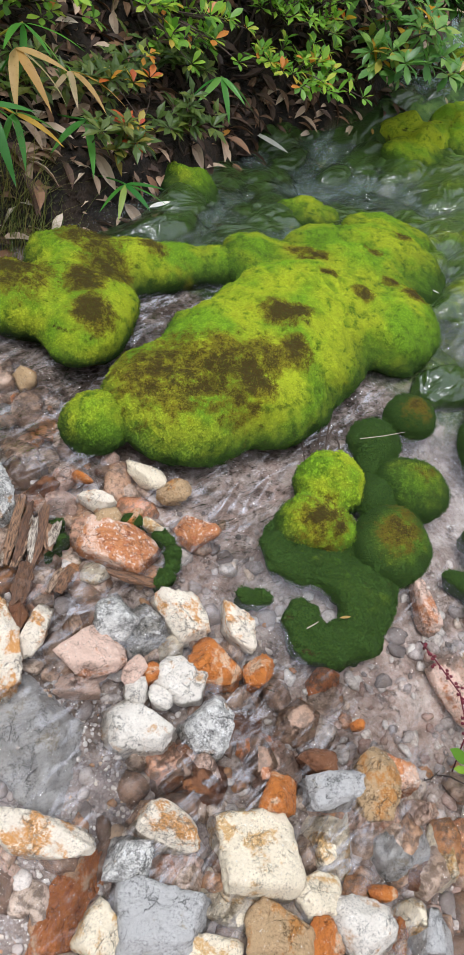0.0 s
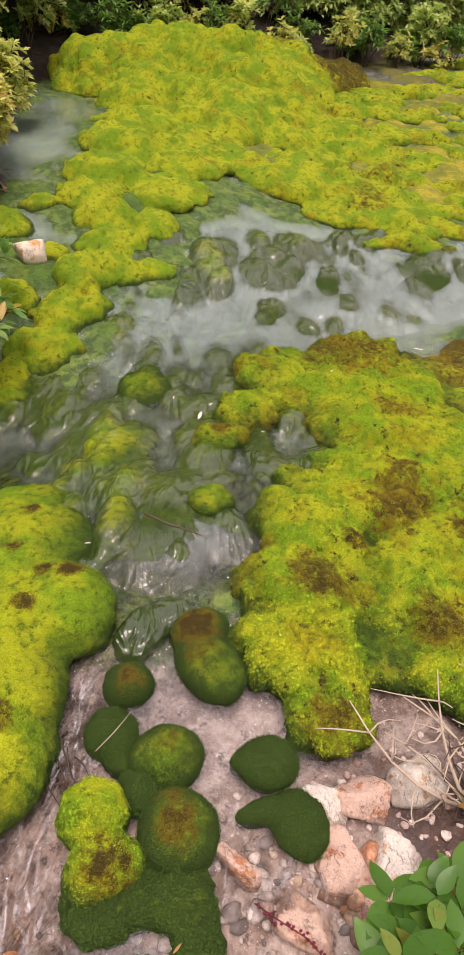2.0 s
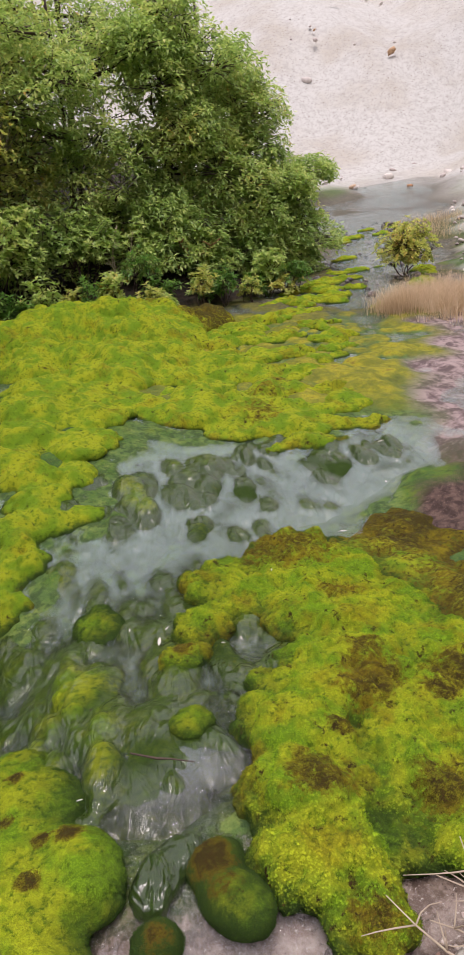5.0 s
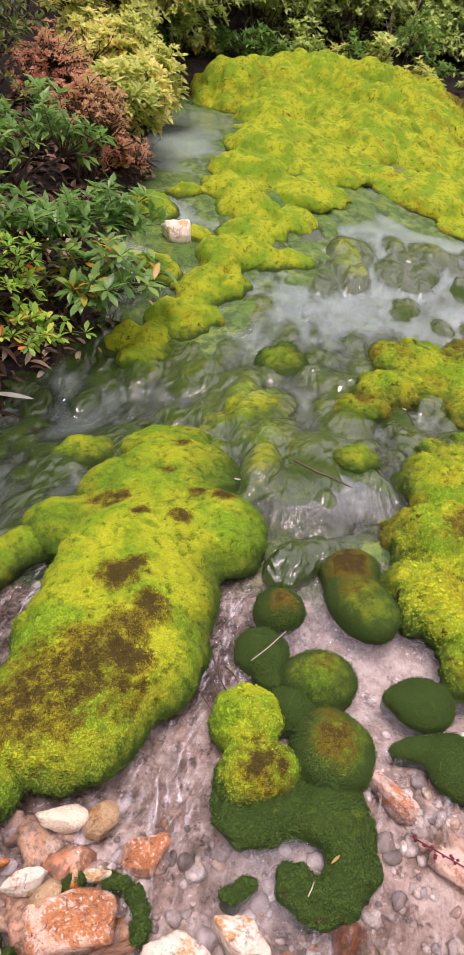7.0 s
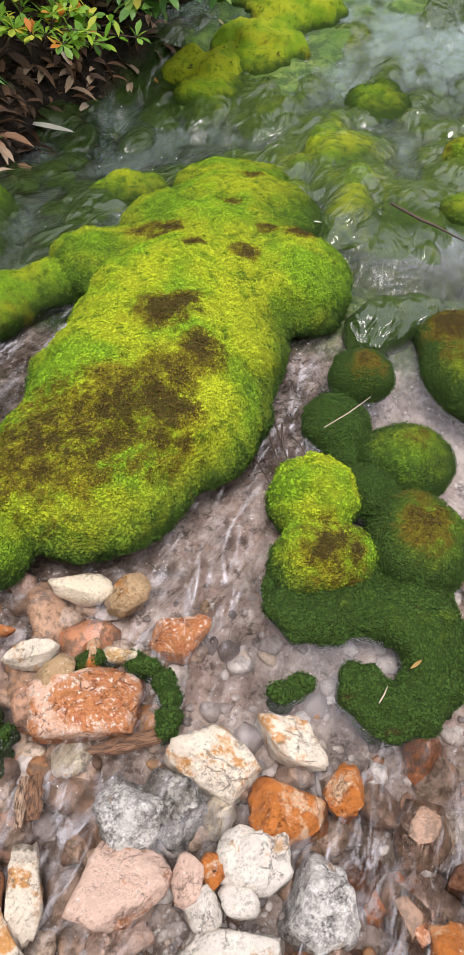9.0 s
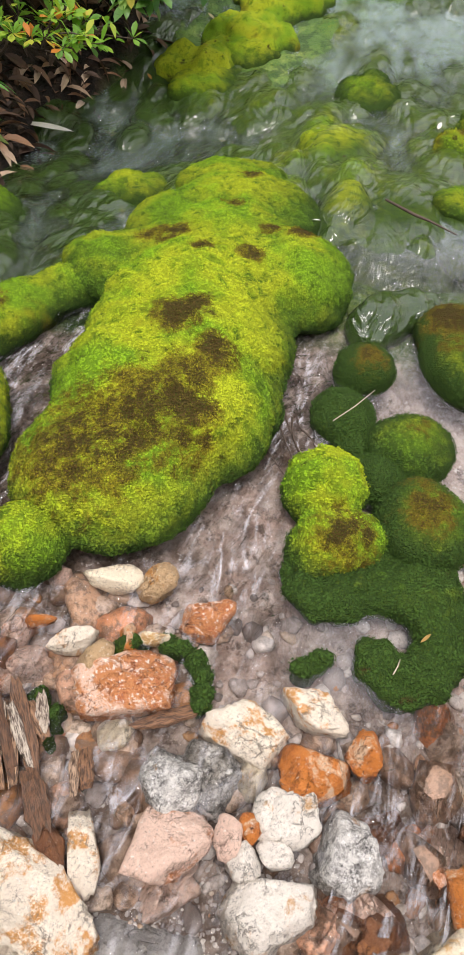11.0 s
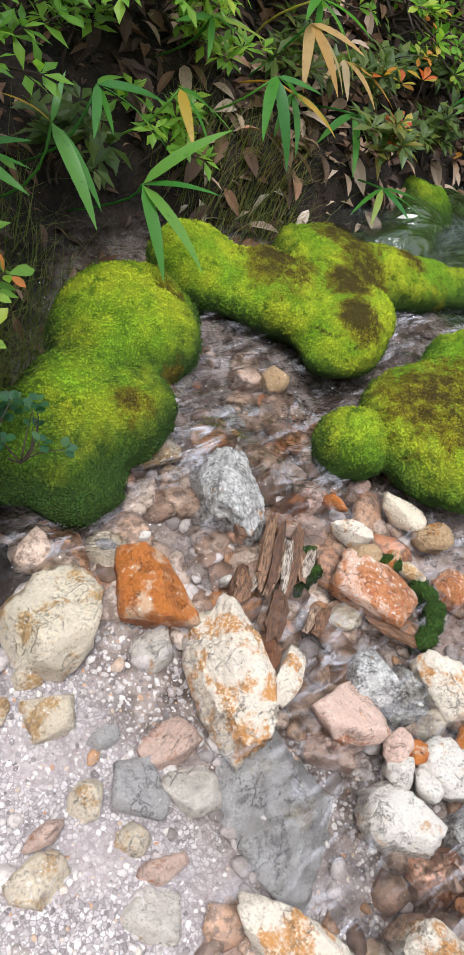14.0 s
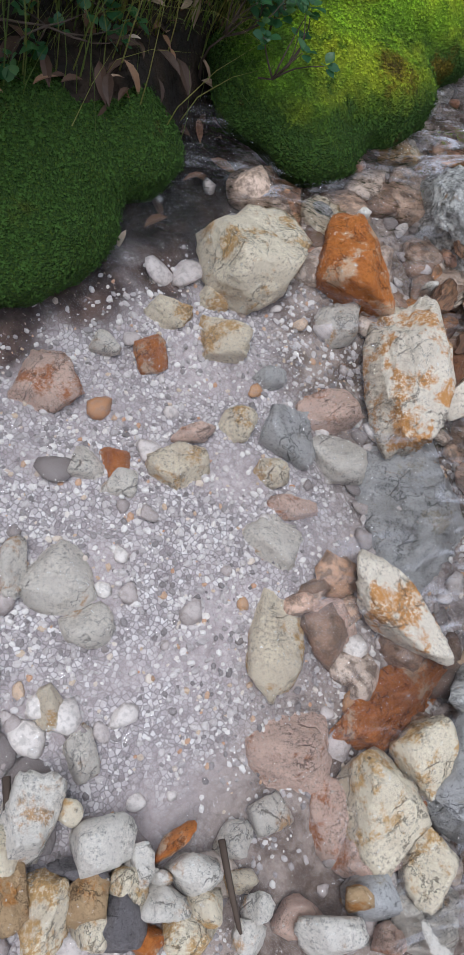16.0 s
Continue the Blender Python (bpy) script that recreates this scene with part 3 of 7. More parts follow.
def leaf_material(name, stops, rough=0.4, thin=True, own=True):
    k = Nodes(name, rough, 0.45)
    pick = k.chance() if own else k.math("ADD", k.math("MULTIPLY", k.island(), 0.62), k.remap(k.noise(1.7, 3, 0.6), 0.32, 0.68, 0.0, 0.38))
    col = k.ramp(pick, stops)
    blot = k.noise(60, 4, 0.7)
    col = k.mix(k.remap(blot, 0.55, 0.75, 0, 0.5), col, tuple(0.6 * c for c in stops[0][1]))
    m = k.end(col, k.bump(k.noise(220, 3), 0.25, 0.002))
    if thin:
        through_light, both = k.n.new("ShaderNodeBsdfTranslucent"), k.n.new("ShaderNodeMixShader")
        k.l.new(k.mix(0.5, col, (0.9, 1.0, 0.5), "MULTIPLY"), through_light.inputs["Color"])
        both.inputs[0].default_value = 0.54
        k.l.new(k.b.outputs[0], both.inputs[1])
        k.l.new(through_light.outputs[0], both.inputs[2])
        k.l.new(both.outputs[0], k.n["Material Output"].inputs["Surface"])
    return m


RHODO = leaf_material("leathery_green_leaf", [(0.0, (0.078, 0.195, 0.046)), (0.5, (0.143, 0.299, 0.065)), (0.86, (0.260, 0.403, 0.091)), (0.93, (0.546, 0.312, 0.026)), (1.0, (0.546, 0.130, 0.013))], 0.3)
AZALEA = leaf_material("azalea_leaf", [(0.0, (0.102, 0.246, 0.029)), (0.45, (0.189, 0.377, 0.036)), (0.75, (0.348, 0.522, 0.051)), (0.92, (0.522, 0.522, 0.072)), (0.97, (0.652, 0.232, 0.043))], 0.4)
AZALEA_FALL = leaf_material("turning_azalea_leaf", [(0.0, (0.253, 0.345, 0.034)), (0.4, (0.483, 0.345, 0.034)), (0.7, (0.575, 0.161, 0.023)), (1.0, (0.483, 0.069, 0.023))], 0.45)
AZALEA_MASS = leaf_material("azalea_mass_leaf", [(0.0, (0.102, 0.246, 0.029)), (0.45, (0.189, 0.377, 0.036)), (0.8, (0.348, 0.522, 0.051)), (0.93, (0.522, 0.522, 0.072)), (1.0, (0.652, 0.232, 0.043))], 0.4, own=False)
RHODO_MASS = leaf_material("leathery_mass_leaf", [(0.0, (0.072, 0.182, 0.039)), (0.5, (0.130, 0.286, 0.058)), (0.88, (0.247, 0.390, 0.091)), (0.95, (0.546, 0.312, 0.026)), (1.0, (0.520, 0.130, 0.013))], 0.3, own=False)
# darker leaf tones for the undergrowth, its shade put into the colour
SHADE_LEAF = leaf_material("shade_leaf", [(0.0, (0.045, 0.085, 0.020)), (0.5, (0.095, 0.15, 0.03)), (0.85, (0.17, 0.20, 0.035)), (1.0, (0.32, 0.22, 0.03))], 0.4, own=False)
BUSH_LEAF = leaf_material("bush_leaf", [(0.0, (0.20, 0.33, 0.10)), (0.45, (0.40, 0.54, 0.17)), (0.80, (0.64, 0.70, 0.26)), (0.93, (0.78, 0.76, 0.34)), (1.0, (0.74, 0.44, 0.14))], 0.4, own=False)
BUSH_YELLOW = leaf_material("yellowing_bush_leaf", [(0.0, (0.27, 0.36, 0.09)), (0.5, (0.55, 0.58, 0.17)), (0.85, (0.78, 0.69, 0.24)), (1.0, (0.77, 0.43, 0.13))], 0.5, own=False)
HEATH_RED = leaf_material("red_heath_leaf", [(0.0, (0.40, 0.32, 0.14)), (0.4, (0.58, 0.36, 0.20)), (0.75, (0.62, 0.26, 0.18)), (1.0, (0.66, 0.06, 0.10))], 0.55, own=False)
BAMBOO = leaf_material("bamboo_grass_leaf", [(0.0, (0.037, 0.175, 0.025)), (0.6, (0.100, 0.300, 0.037)), (0.85, (0.225, 0.375, 0.062)), (1.0, (0.600, 0.325, 0.037))], 0.35)
BAMBOO_DRY = leaf_material("dry_bamboo_leaf", [(0.0, (0.45, 0.20, 0.03)), (0.5, (0.52, 0.32, 0.10)), (1.0, (0.55, 0.45, 0.30))], 0.55)
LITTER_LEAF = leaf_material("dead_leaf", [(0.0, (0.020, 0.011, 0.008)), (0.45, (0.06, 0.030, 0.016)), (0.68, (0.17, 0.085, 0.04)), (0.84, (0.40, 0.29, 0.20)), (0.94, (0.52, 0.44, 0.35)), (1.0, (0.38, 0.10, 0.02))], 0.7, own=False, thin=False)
GRASS = leaf_material("fine_grass", [(0.0, (0.06, 0.10, 0.02)), (0.5, (0.13, 0.17, 0.035)), (1.0, (0.30, 0.24, 0.07))], 0.6, own=False)
TAN_GRASS = leaf_material("withered_grass", [(0.0, (0.46, 0.32, 0.22)), (0.5, (0.70, 0.53, 0.40)), (1.0, (0.84, 0.68, 0.55))], 0.7, own=False)
TINY_LEAF = leaf_material("small_round_leaf", [(0.0, (0.03, 0.10, 0.04)), (0.6, (0.06, 0.16, 0.06)), (1.0, (0.12, 0.22, 0.08))], 0.35)
BARK = leaf_material("dark_bark", [(0.0, (0.040, 0.026, 0.018)), (1.0, (0.075, 0.05, 0.035))], 0.8, own=False, thin=False)
RUST_BARK = leaf_material("rust_bark", [(0.0, (0.16, 0.06, 0.03)), (1.0, (0.26, 0.11, 0.05))], 0.8, own=False, thin=False)
DEAD_TWIG = leaf_material("bleached_twig", [(0.0, (0.34, 0.26, 0.18)), (1.0, (0.50, 0.42, 0.33))], 0.7, own=False, thin=False)
kwd = Nodes("wet_driftwood", 0.35, 0.5)
grain_map = kwd.n.new("ShaderNodeMapping")
grain_map.inputs["Scale"].default_value = (0.12, 1.0, 1.0)
kwd.l.new(kwd.coords(), grain_map.inputs[0])
grain = kwd.noise(420, 4, 0.7, grain_map.outputs[0])
WOOD = kwd.end(kwd.mix(kwd.remap(grain, 0.38, 0.62), kwd.ramp(kwd.chance(), [(0.0, (0.10, 0.045, 0.022)), (0.45, (0.24, 0.12, 0.06)), (0.8, (0.36, 0.22, 0.13)), (1.0, (0.50, 0.44, 0.36))]), (0.045, 0.022, 0.012)), kwd.bump(grain, 0.9, 0.004))

# ---- ground and water ----
def sheet(xs, ys):
    X, Y = np.meshgrid(xs, ys)
    nx, ny = len(xs), len(ys)
    i = np.arange(nx * ny).reshape(ny, nx)
    a, b, c, d = i[:-1, :-1].ravel(), i[:-1, 1:].ravel(), i[1:, 1:].ravel(), i[1:, :-1].ravel()
    tris = np.concatenate([np.stack([a, b, c], 1), np.stack([a, c, d], 1)])
    return X.ravel(), Y.ravel(), tris


def zones(x, y, z):
    d = bank_distance(x, y)
    along, across = 0.72 * x + 0.69 * y, 0.69 * x - 0.72 * y
    w = 0.12 * wave(x, y, 6, 21)
    rock = 1 - step(0.16, -0.08, x + w) * step(0.40, 0.28, y + 0.5 * w + 0.25 * np.clip(x + 0.35, -0.3, 0.3))
    pink = np.clip(bump_at(x, y, 0.58, 0.62, 0.06) + 0.6 * bump_at(x, y, 0.75, 1.05, 0.05) + 0.6 * bump_at(x, y, 0.3, 1.0, 0.03) + 0.8 * bump_at(x, y, 0.12, 0.86, 0.035) + 0.5 * bump_at(x, y, -0.05, 0.75, 0.03), 0, 1)
    algae, flat = algae_zone(x, y), flat_zone(x, y)
    algae = np.maximum(algae, skirt(x, y))
    soil = np.maximum(step(-0.10, 0.15, across + 2 * w) * step(2.4, 2.9, along) * step(5.3, 4.3, along + w), 0.9 * step(0.78, 0.98, x + w) * step(1.1, 0.85, y + w))
    soil = np.maximum(soil, step(0.35, 0.62, np.maximum.reduce([bump_at(x, y, -0.66, 0.28, 0.012), bump_at(x, y, -0.72, 0.36, 0.014), bump_at(x, y, -0.62, 0.10, 0.008), bump_at(x, y, -0.64, -0.03, 0.010), bump_at(x, y, -0.58, 0.20, 0.003)]) + w))
    sinter = step(-0.25, 0.15, across + 2 * w) * step(4.4, 5.2, along + w) * step(12.0, 10.0, along)
    hill = np.maximum(step(22.5, 24.0, along + 5 * w - 2.0 * wave(x, y, 0.45, 40) + 0.8 * wave(x, y, 2.0, 41)), step(0.35, 0.9, across + 2 * w) * step(9.5, 11, along + 2 * w))
    # widened below y 0.6 to paint the shaded rocks beside the moss dark
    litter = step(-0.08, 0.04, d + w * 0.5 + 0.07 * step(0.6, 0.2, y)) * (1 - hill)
    over = np.clip((z - level(x, y)) / 0.03, -1, 1)
    return dict(rock=rock, algae=algae, flat=flat, soil=soil, sinter=sinter, hill=hill, litter=litter, over=over, pink=pink, upper=step(8.0, 9.5, along + 2 * w))


far_out = np.geomspace(0.08, 3000, 42)
gx_, gy_, gt = sheet(np.concatenate([-1.3 - far_out[::-1], np.arange(-1.3, 2.6, 0.02), np.arange(2.6, 8.0, 0.05), 8.0 + far_out]),
                     np.concatenate([-1.2 - far_out[::-1], np.arange(-1.2, 3.3, 0.02), np.arange(3.3, 9.6, 0.045), 9.6 + far_out]))
gz_ = ground_height(gx_, gy_)
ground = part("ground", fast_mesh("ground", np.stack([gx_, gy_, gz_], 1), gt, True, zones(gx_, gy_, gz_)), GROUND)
tagged(ground, "pale gravelly streambed, leaf-strewn banks coloured dark for shade, and white valley slopes", "ground", kind="structure")

def rapids_bed(x, y):
    """The moss bed of the rapids: its height over the stream's level, lobed down the current, and how much it stands out."""
    f, g = 0.376 * x + 0.926 * y, 0.926 * x - 0.376 * y
    f, g = f + 0.05 * wave(x, y, 5, 61), g + 0.04 * wave(x, y, 6, 62)
    lobes = 0.085 * domes(0.52 * f, g, 0.15, 63) + 0.028 * domes(0.6 * f + 3.0, g, 0.085, 64) + 0.004 * domes(f, g, 0.030, 65)
    h = -0.052 + lobes + 0.020 * wave(x, y, 3.2, 66)
    # the chute, the side pools and the step down to the round lumps
    h = h - 0.030 * bump_at(x, y, 0.60, 1.68, 0.030) - 0.022 * bump_at(x, y, 0.78, 2.30, 0.030) - 0.05 * bump_at(x, y, 1.29, 2.23, 0.016) - 0.035 * bump_at(x, y, 0.95, 1.85, 0.012) - 0.05 * bump_at(x, y, 0.84, 1.64, 0.010)
    h = h - 0.020 * bump_at(x, y, 0.80, 3.10, 0.030) - 0.03 * bump_at(x, y, 1.3, 3.25, 0.08)
    w = 0.06 * wave(x, y, 8, 67)
    inside = step(1.52, 1.72, y + 0.25 * np.clip(x - 0.6, 0, 1) + w) * step(3.62, 3.30, y - 0.10 * x + w) * step(-0.62, -0.42, x + w) * step(1.85, 1.45, x + w)
    # the milky pool above the rapids, with drowned lobes
    pool = step(2.95, 3.25, y - 0.1 * (x - 1.5) + w) * step(4.35, 4.0, y + w) * step(0.75, 1.15, x + w) * step(3.6, 3.15, x + w)
    h = h - 0.006 * step(3.0, 3.4, y)
    return -0.07 + (h + 0.07) * np.maximum(inside, pool)


STANDING = [(0.575, 2.38, 0.070, 0.19, 0.060, -14), (-0.01, 2.20, 0.15, 0.095, 0.066, 15), (-0.42, 2.06, 0.12, 0.09, 0.060, 0), (0.34, 3.05, 0.20, 0.11, 0.060, 30), (0.87, 2.83, 0.12, 0.15, 0.050, -20), (0.50, 3.20, 0.14, 0.12, 0.062, 30)]
wx, wy, wt = sheet(np.concatenate([np.linspace(-1.25, 2.0, 250), np.arange(2.03, 4.2, 0.03), np.linspace(4.25, 19, 110)]), np.concatenate([np.linspace(-1.4, 3.6, 360), np.arange(3.63, 5.6, 0.03), np.linspace(5.65, 21, 110)]))
rush = np.maximum.reduce([1.0 * bump_at(wx, wy, 0.7, 1.85, 0.22), bump_at(wx, wy, 0.22, 1.2, 0.05), bump_at(wx, wy, -0.45, 0.80, 0.07), bump_at(wx, wy, 0.12, 0.82, 0.05), 1.1 * bump_at(wx, wy, -0.25, 1.45, 0.03), 1.1 * bump_at(wx, wy, -0.26, 1.28, 0.015), 1.1 * bump_at(wx, wy, -0.31, 1.12, 0.012), bump_at(wx, wy, -0.36, 1.0, 0.015),
                          1.0 * bump_at(wx, wy, 0.35, 0.42, 0.10), 0.9 * bump_at(wx, wy, 0.15, 0.22, 0.06), 0.9 * bump_at(wx, wy, 0.30, 0.05, 0.04), 0.75 * bump_at(wx, wy, 0.1, 2.6, 0.4), 0.7 * bump_at(wx, wy, 0.5, 2.6, 0.6), 0.75 * bump_at(wx, wy, -0.05, 0.45, 0.10),
                          0.9 * bump_at(wx, wy, -0.63, 0.43, 0.02), 0.9 * bump_at(wx, wy, -0.64, 1.00, 0.05), 0.7 * bump_at(wx, wy, -0.2, 2.3, 0.25), 0.7 * bump_at(wx, wy, 0.45, 0.15, 0.08), 0.6 * bump_at(wx, wy, 0.58, 0.75, 0.05), 0.45 * step(7, 9, 0.72 * wx + 0.69 * wy)])
bed_z = ground_height(wx, wy)
cloudy = 0.80 * algae_zone(wx, wy) * step(1.5, 2.2, wy) + 0.20 * step(2.9, 3.3, wy) * step(7.5, 6.0, 0.72 * wx + 0.69 * wy)
for px, py, ps, pd in POOLS:
    cloudy = np.maximum(cloudy, bump_at(wx, wy, px, py, 1.6 * ps) * step(0.5, 1.5, py))
cloudy = np.maximum.reduce([cloudy, 0.9 * bump_at(wx, wy, 0.25, 0.70, 0.010), 0.7 * bump_at(wx, wy, 0.56, 1.10, 0.03), 0.10 * step(0.2, 0.0, wx) * step(0.42, 0.25, wy)])
swell = rush * (0.45 + 0.55 * algae_zone(wx, wy))
wz = level(wx, wy) + swell * (0.011 * wave(wx, wy, 24, 11) + 0.007 * wave(wx, wy, 58, 12)) + 0.002 * wave(wx, wy, 12, 13)
film_zone = algae_zone(wx, wy) * step(3.5, 3.0, wy - 0.25 * wx)
tops = np.maximum(bed_z, level(wx, wy) + rapids_bed(wx, wy))
depth = np.clip(level(wx, wy) - tops, 0, 1)
# milkiness by depth, with some sky sheen and steam haze painted in
milk_sheen = 0.28 * bump_at(wx, wy, 0.70, 1.76, 0.022) + (0.45 + 0.55 * step(2.7, 3.3, wy)) * np.clip(cloudy * (0.05 * step(2.5, 3.2, wy) + 0.85 * (1 - np.exp(-depth / 0.085))), 0, 0.25) + 0.03 * step(2.8, 3.3, wy) * step(7.5, 6.0, 0.72 * wx + 0.69 * wy)
keep = (bank_distance(wx, wy) < 0.06)
across_w = 0.69 * wx - 0.72 * wy
keep &= (wx < 1.0 + 0.1 * np.clip(wy, -2, 1)) | (wy > 1.2)
keep &= across_w < 1.4
wt = wt[keep[wt].all(1)]
water = part("water", fast_mesh("water", np.stack([wx, wy, wz], 1), wt, True, dict(rush=rush, milk_sheen=milk_sheen, film=0.55 * film_zone, pool=step(1.4, 2.0, wy))), WATER)
tagged(water, "shallow clear stream running over gravel and green algae", "water", kind="structure")


# ---- moss ----
def turned(x, y, deg):
    c, s = math.cos(radians(deg)), math.sin(radians(deg))
    return c * x - s * y, s * x + c * y


def moss(name, label, lobes, voxel=0.014, spots=(), film=0.0, old=0.0, group="", category="moss", rough=0.006, tufts=0.0, seed=1, wetline=0.09, lift=0.0, deep=0.0, soft=7, lumps=(), bulge=True, tuft_size=1.0):
    """A moss cushion as the union of rounded lobes (x, y, half lengths, height, turn), standing in the water."""
    bm = bmesh.new()
    for x, y, rx, ry, h, rot in lobes:
        z = lvl(x, y) + lift
        drop = max(0.3 * h, 0.03)
        if bulge:
            # widest a little above the water, with a steep foot below
            m = Matrix.Translation((x, y, z + 0.18 * h)) @ Matrix.Rotation(radians(rot), 4, "Z") @ Matrix.Diagonal((rx, ry, 0.82 * h, 1))
        else:
            m = Matrix.Translation((x, y, z - drop)) @ Matrix.Rotation(radians(rot), 4, "Z") @ Matrix.Diagonal((rx, ry, h + drop, 1))
        made = bmesh.ops.create_icosphere(bm, subdivisions=4, radius=1.0, matrix=m)["verts"]
        if bulge:
            low, deepen = z + 0.18 * h, (0.18 * h + 0.06) / (0.82 * h)
            for v in made:
                if v.co.z < low:
                    v.co.z = low - (low - v.co.z) * deepen
    raw = bpy.data.meshes.new("raw")
    bm.to_mesh(raw)
    bm.free()
    tmp = bpy.data.objects.new("raw", raw)
    scene.collection.objects.link(tmp)
    if len(lobes) > 0:
        rem = tmp.modifiers.new("remesh", "REMESH")
        rem.mode, rem.voxel_size = "VOXEL", voxel
        smo = tmp.modifiers.new("smooth", "SMOOTH")
        smo.factor, smo.iterations = 0.5, soft
    dg = bpy.context.evaluated_depsgraph_get()
    dg.update()
    me = bpy.data.meshes.new_from_object(tmp.evaluated_get(dg))
    bpy.data.objects.remove(tmp)
    n = len(me.vertices)
    co, nr = np.empty(n * 3), np.empty(n * 3)
    me.vertices.foreach_get("co", co)
    me.vertices.foreach_get("normal", nr)
    co, nr = co.reshape(-1, 3), nr.reshape(-1, 3)
    size = max(0.05, min(l[2] for l in lobes))
    f1, f2 = 0.55 / size, 2.6 / size
    d = np.array([noise.fractal(Vector(p) * f2 + Vector((seed, 0, 0)), 1.0, 2.0, 3) for p in co]) * rough
    d += np.array([noise.noise(Vector(p) * f1 * 2 + Vector((0, seed, 0))) for p in co]) * rough * 2.2
    co = co + nr * d[:, None]
    for cell, high in lumps:
        co = co + nr * (high * (domes(co[:, 0] + 0.3 * co[:, 2], co[:, 1] - 0.3 * co[:, 2], cell, 50 + seed) - 0.5))[:, None]
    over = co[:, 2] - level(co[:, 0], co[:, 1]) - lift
    # deeper near the water; deep darkens further, on the bank cushions as painted shade
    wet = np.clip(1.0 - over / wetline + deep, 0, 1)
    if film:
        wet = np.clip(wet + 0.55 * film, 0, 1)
    spot = np.zeros(n)
    for sx, sy, sr, amount in spots:
        spot = np.maximum(spot, amount * np.exp(-((co[:, 0] - sx) ** 2 + (co[:, 1] - sy) ** 2) / sr ** 2))
    me.vertices.foreach_set("co", co.ravel())
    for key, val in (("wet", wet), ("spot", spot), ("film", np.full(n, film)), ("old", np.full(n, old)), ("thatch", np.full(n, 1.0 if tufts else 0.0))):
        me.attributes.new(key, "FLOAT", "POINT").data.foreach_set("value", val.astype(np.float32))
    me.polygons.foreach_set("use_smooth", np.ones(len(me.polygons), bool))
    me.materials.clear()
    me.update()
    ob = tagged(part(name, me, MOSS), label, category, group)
    if tufts:
        grow_tufts(ob, me, co, tufts, wet, spot, old, seed, tuft_size)
    return ob


def grow_tufts(ob, me, co, density, wet, spot, old, seed, size=1.0):
    """Star-shaped moss shoots over a cushion, as one part."""
    r = np.random.RandomState(seed)
    me.calc_loop_triangles()
    tri = np.empty(len(me.loop_triangles) * 3, np.int32)
    me.loop_triangles.foreach_get("vertices", tri)
    tri = tri.reshape(-1, 3)
    A, B, C = co[tri[:, 0]], co[tri[:, 1]], co[tri[:, 2]]
    nn = np.cross(B - A, C - A)
    area = np.linalg.norm(nn, axis=1) / 2
    nn /= np.maximum(np.linalg.norm(nn, axis=1), 1e-9)[:, None]
    mid = (A + B + C) / 3
    area = area * (mid[:, 2] > level(mid[:, 0], mid[:, 1]) - 0.004) * (nn[:, 2] > -0.35)
    n = int(area.sum() * density * 0.70)
    pick = r.choice(len(tri), n, p=area / area.sum())
    pick = pick[r.rand(n) > 0.2 * np.clip(spot[tri[pick, 0]], 0, 1)]
    n = len(pick)
    u, v = r.rand(n), r.rand(n)
    flip = u + v > 1
    u[flip], v[flip] = 1 - u[flip], 1 - v[flip]
    base = A[pick] + u[:, None] * (B - A)[pick] + v[:, None] * (C - A)[pick]
    up = nn[pick] + r.normal(0, 0.28, (n, 3)) + [0, 0, 0.15]
    up /= np.linalg.norm(up, axis=1)[:, None]
    side = np.cross(up, r.normal(0, 1, (n, 3)))
    side /= np.maximum(np.linalg.norm(side, axis=1), 1e-6)[:, None]
    oth = np.cross(up, side)
    clump = 0.75 + 0.45 * wave(base[:, 0] + base[:, 2], base[:, 1] - base[:, 2], 260, seed)
    rad, hgt = 1.14 * size * r.uniform(0.0016, 0.0029, n)[:, None], size * (r.uniform(0.0015, 0.0050, n) * np.clip(clump, 0.2, 1.5))[:, None]
    shade, rows = r.rand(n), []
    for k in range(4):
        a = 2 * math.pi * k / 4
        d = math.cos(a) * side + math.sin(a) * oth
        e = -math.sin(a) * side + math.cos(a) * oth
        c = base + up * hgt * 0.55
        rows += [c + e * rad * 0.40, c - e * rad * 0.40, base + up * hgt * 1.15 + d * rad]
    V = np.stack(rows, 1).reshape(-1, 3)
    T = np.arange(len(V)).reshape(-1, 3)
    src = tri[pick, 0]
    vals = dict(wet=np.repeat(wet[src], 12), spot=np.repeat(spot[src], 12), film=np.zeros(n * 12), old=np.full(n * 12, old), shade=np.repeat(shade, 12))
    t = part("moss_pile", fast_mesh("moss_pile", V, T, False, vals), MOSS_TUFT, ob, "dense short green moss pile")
    tagged(t, kind="stuff")


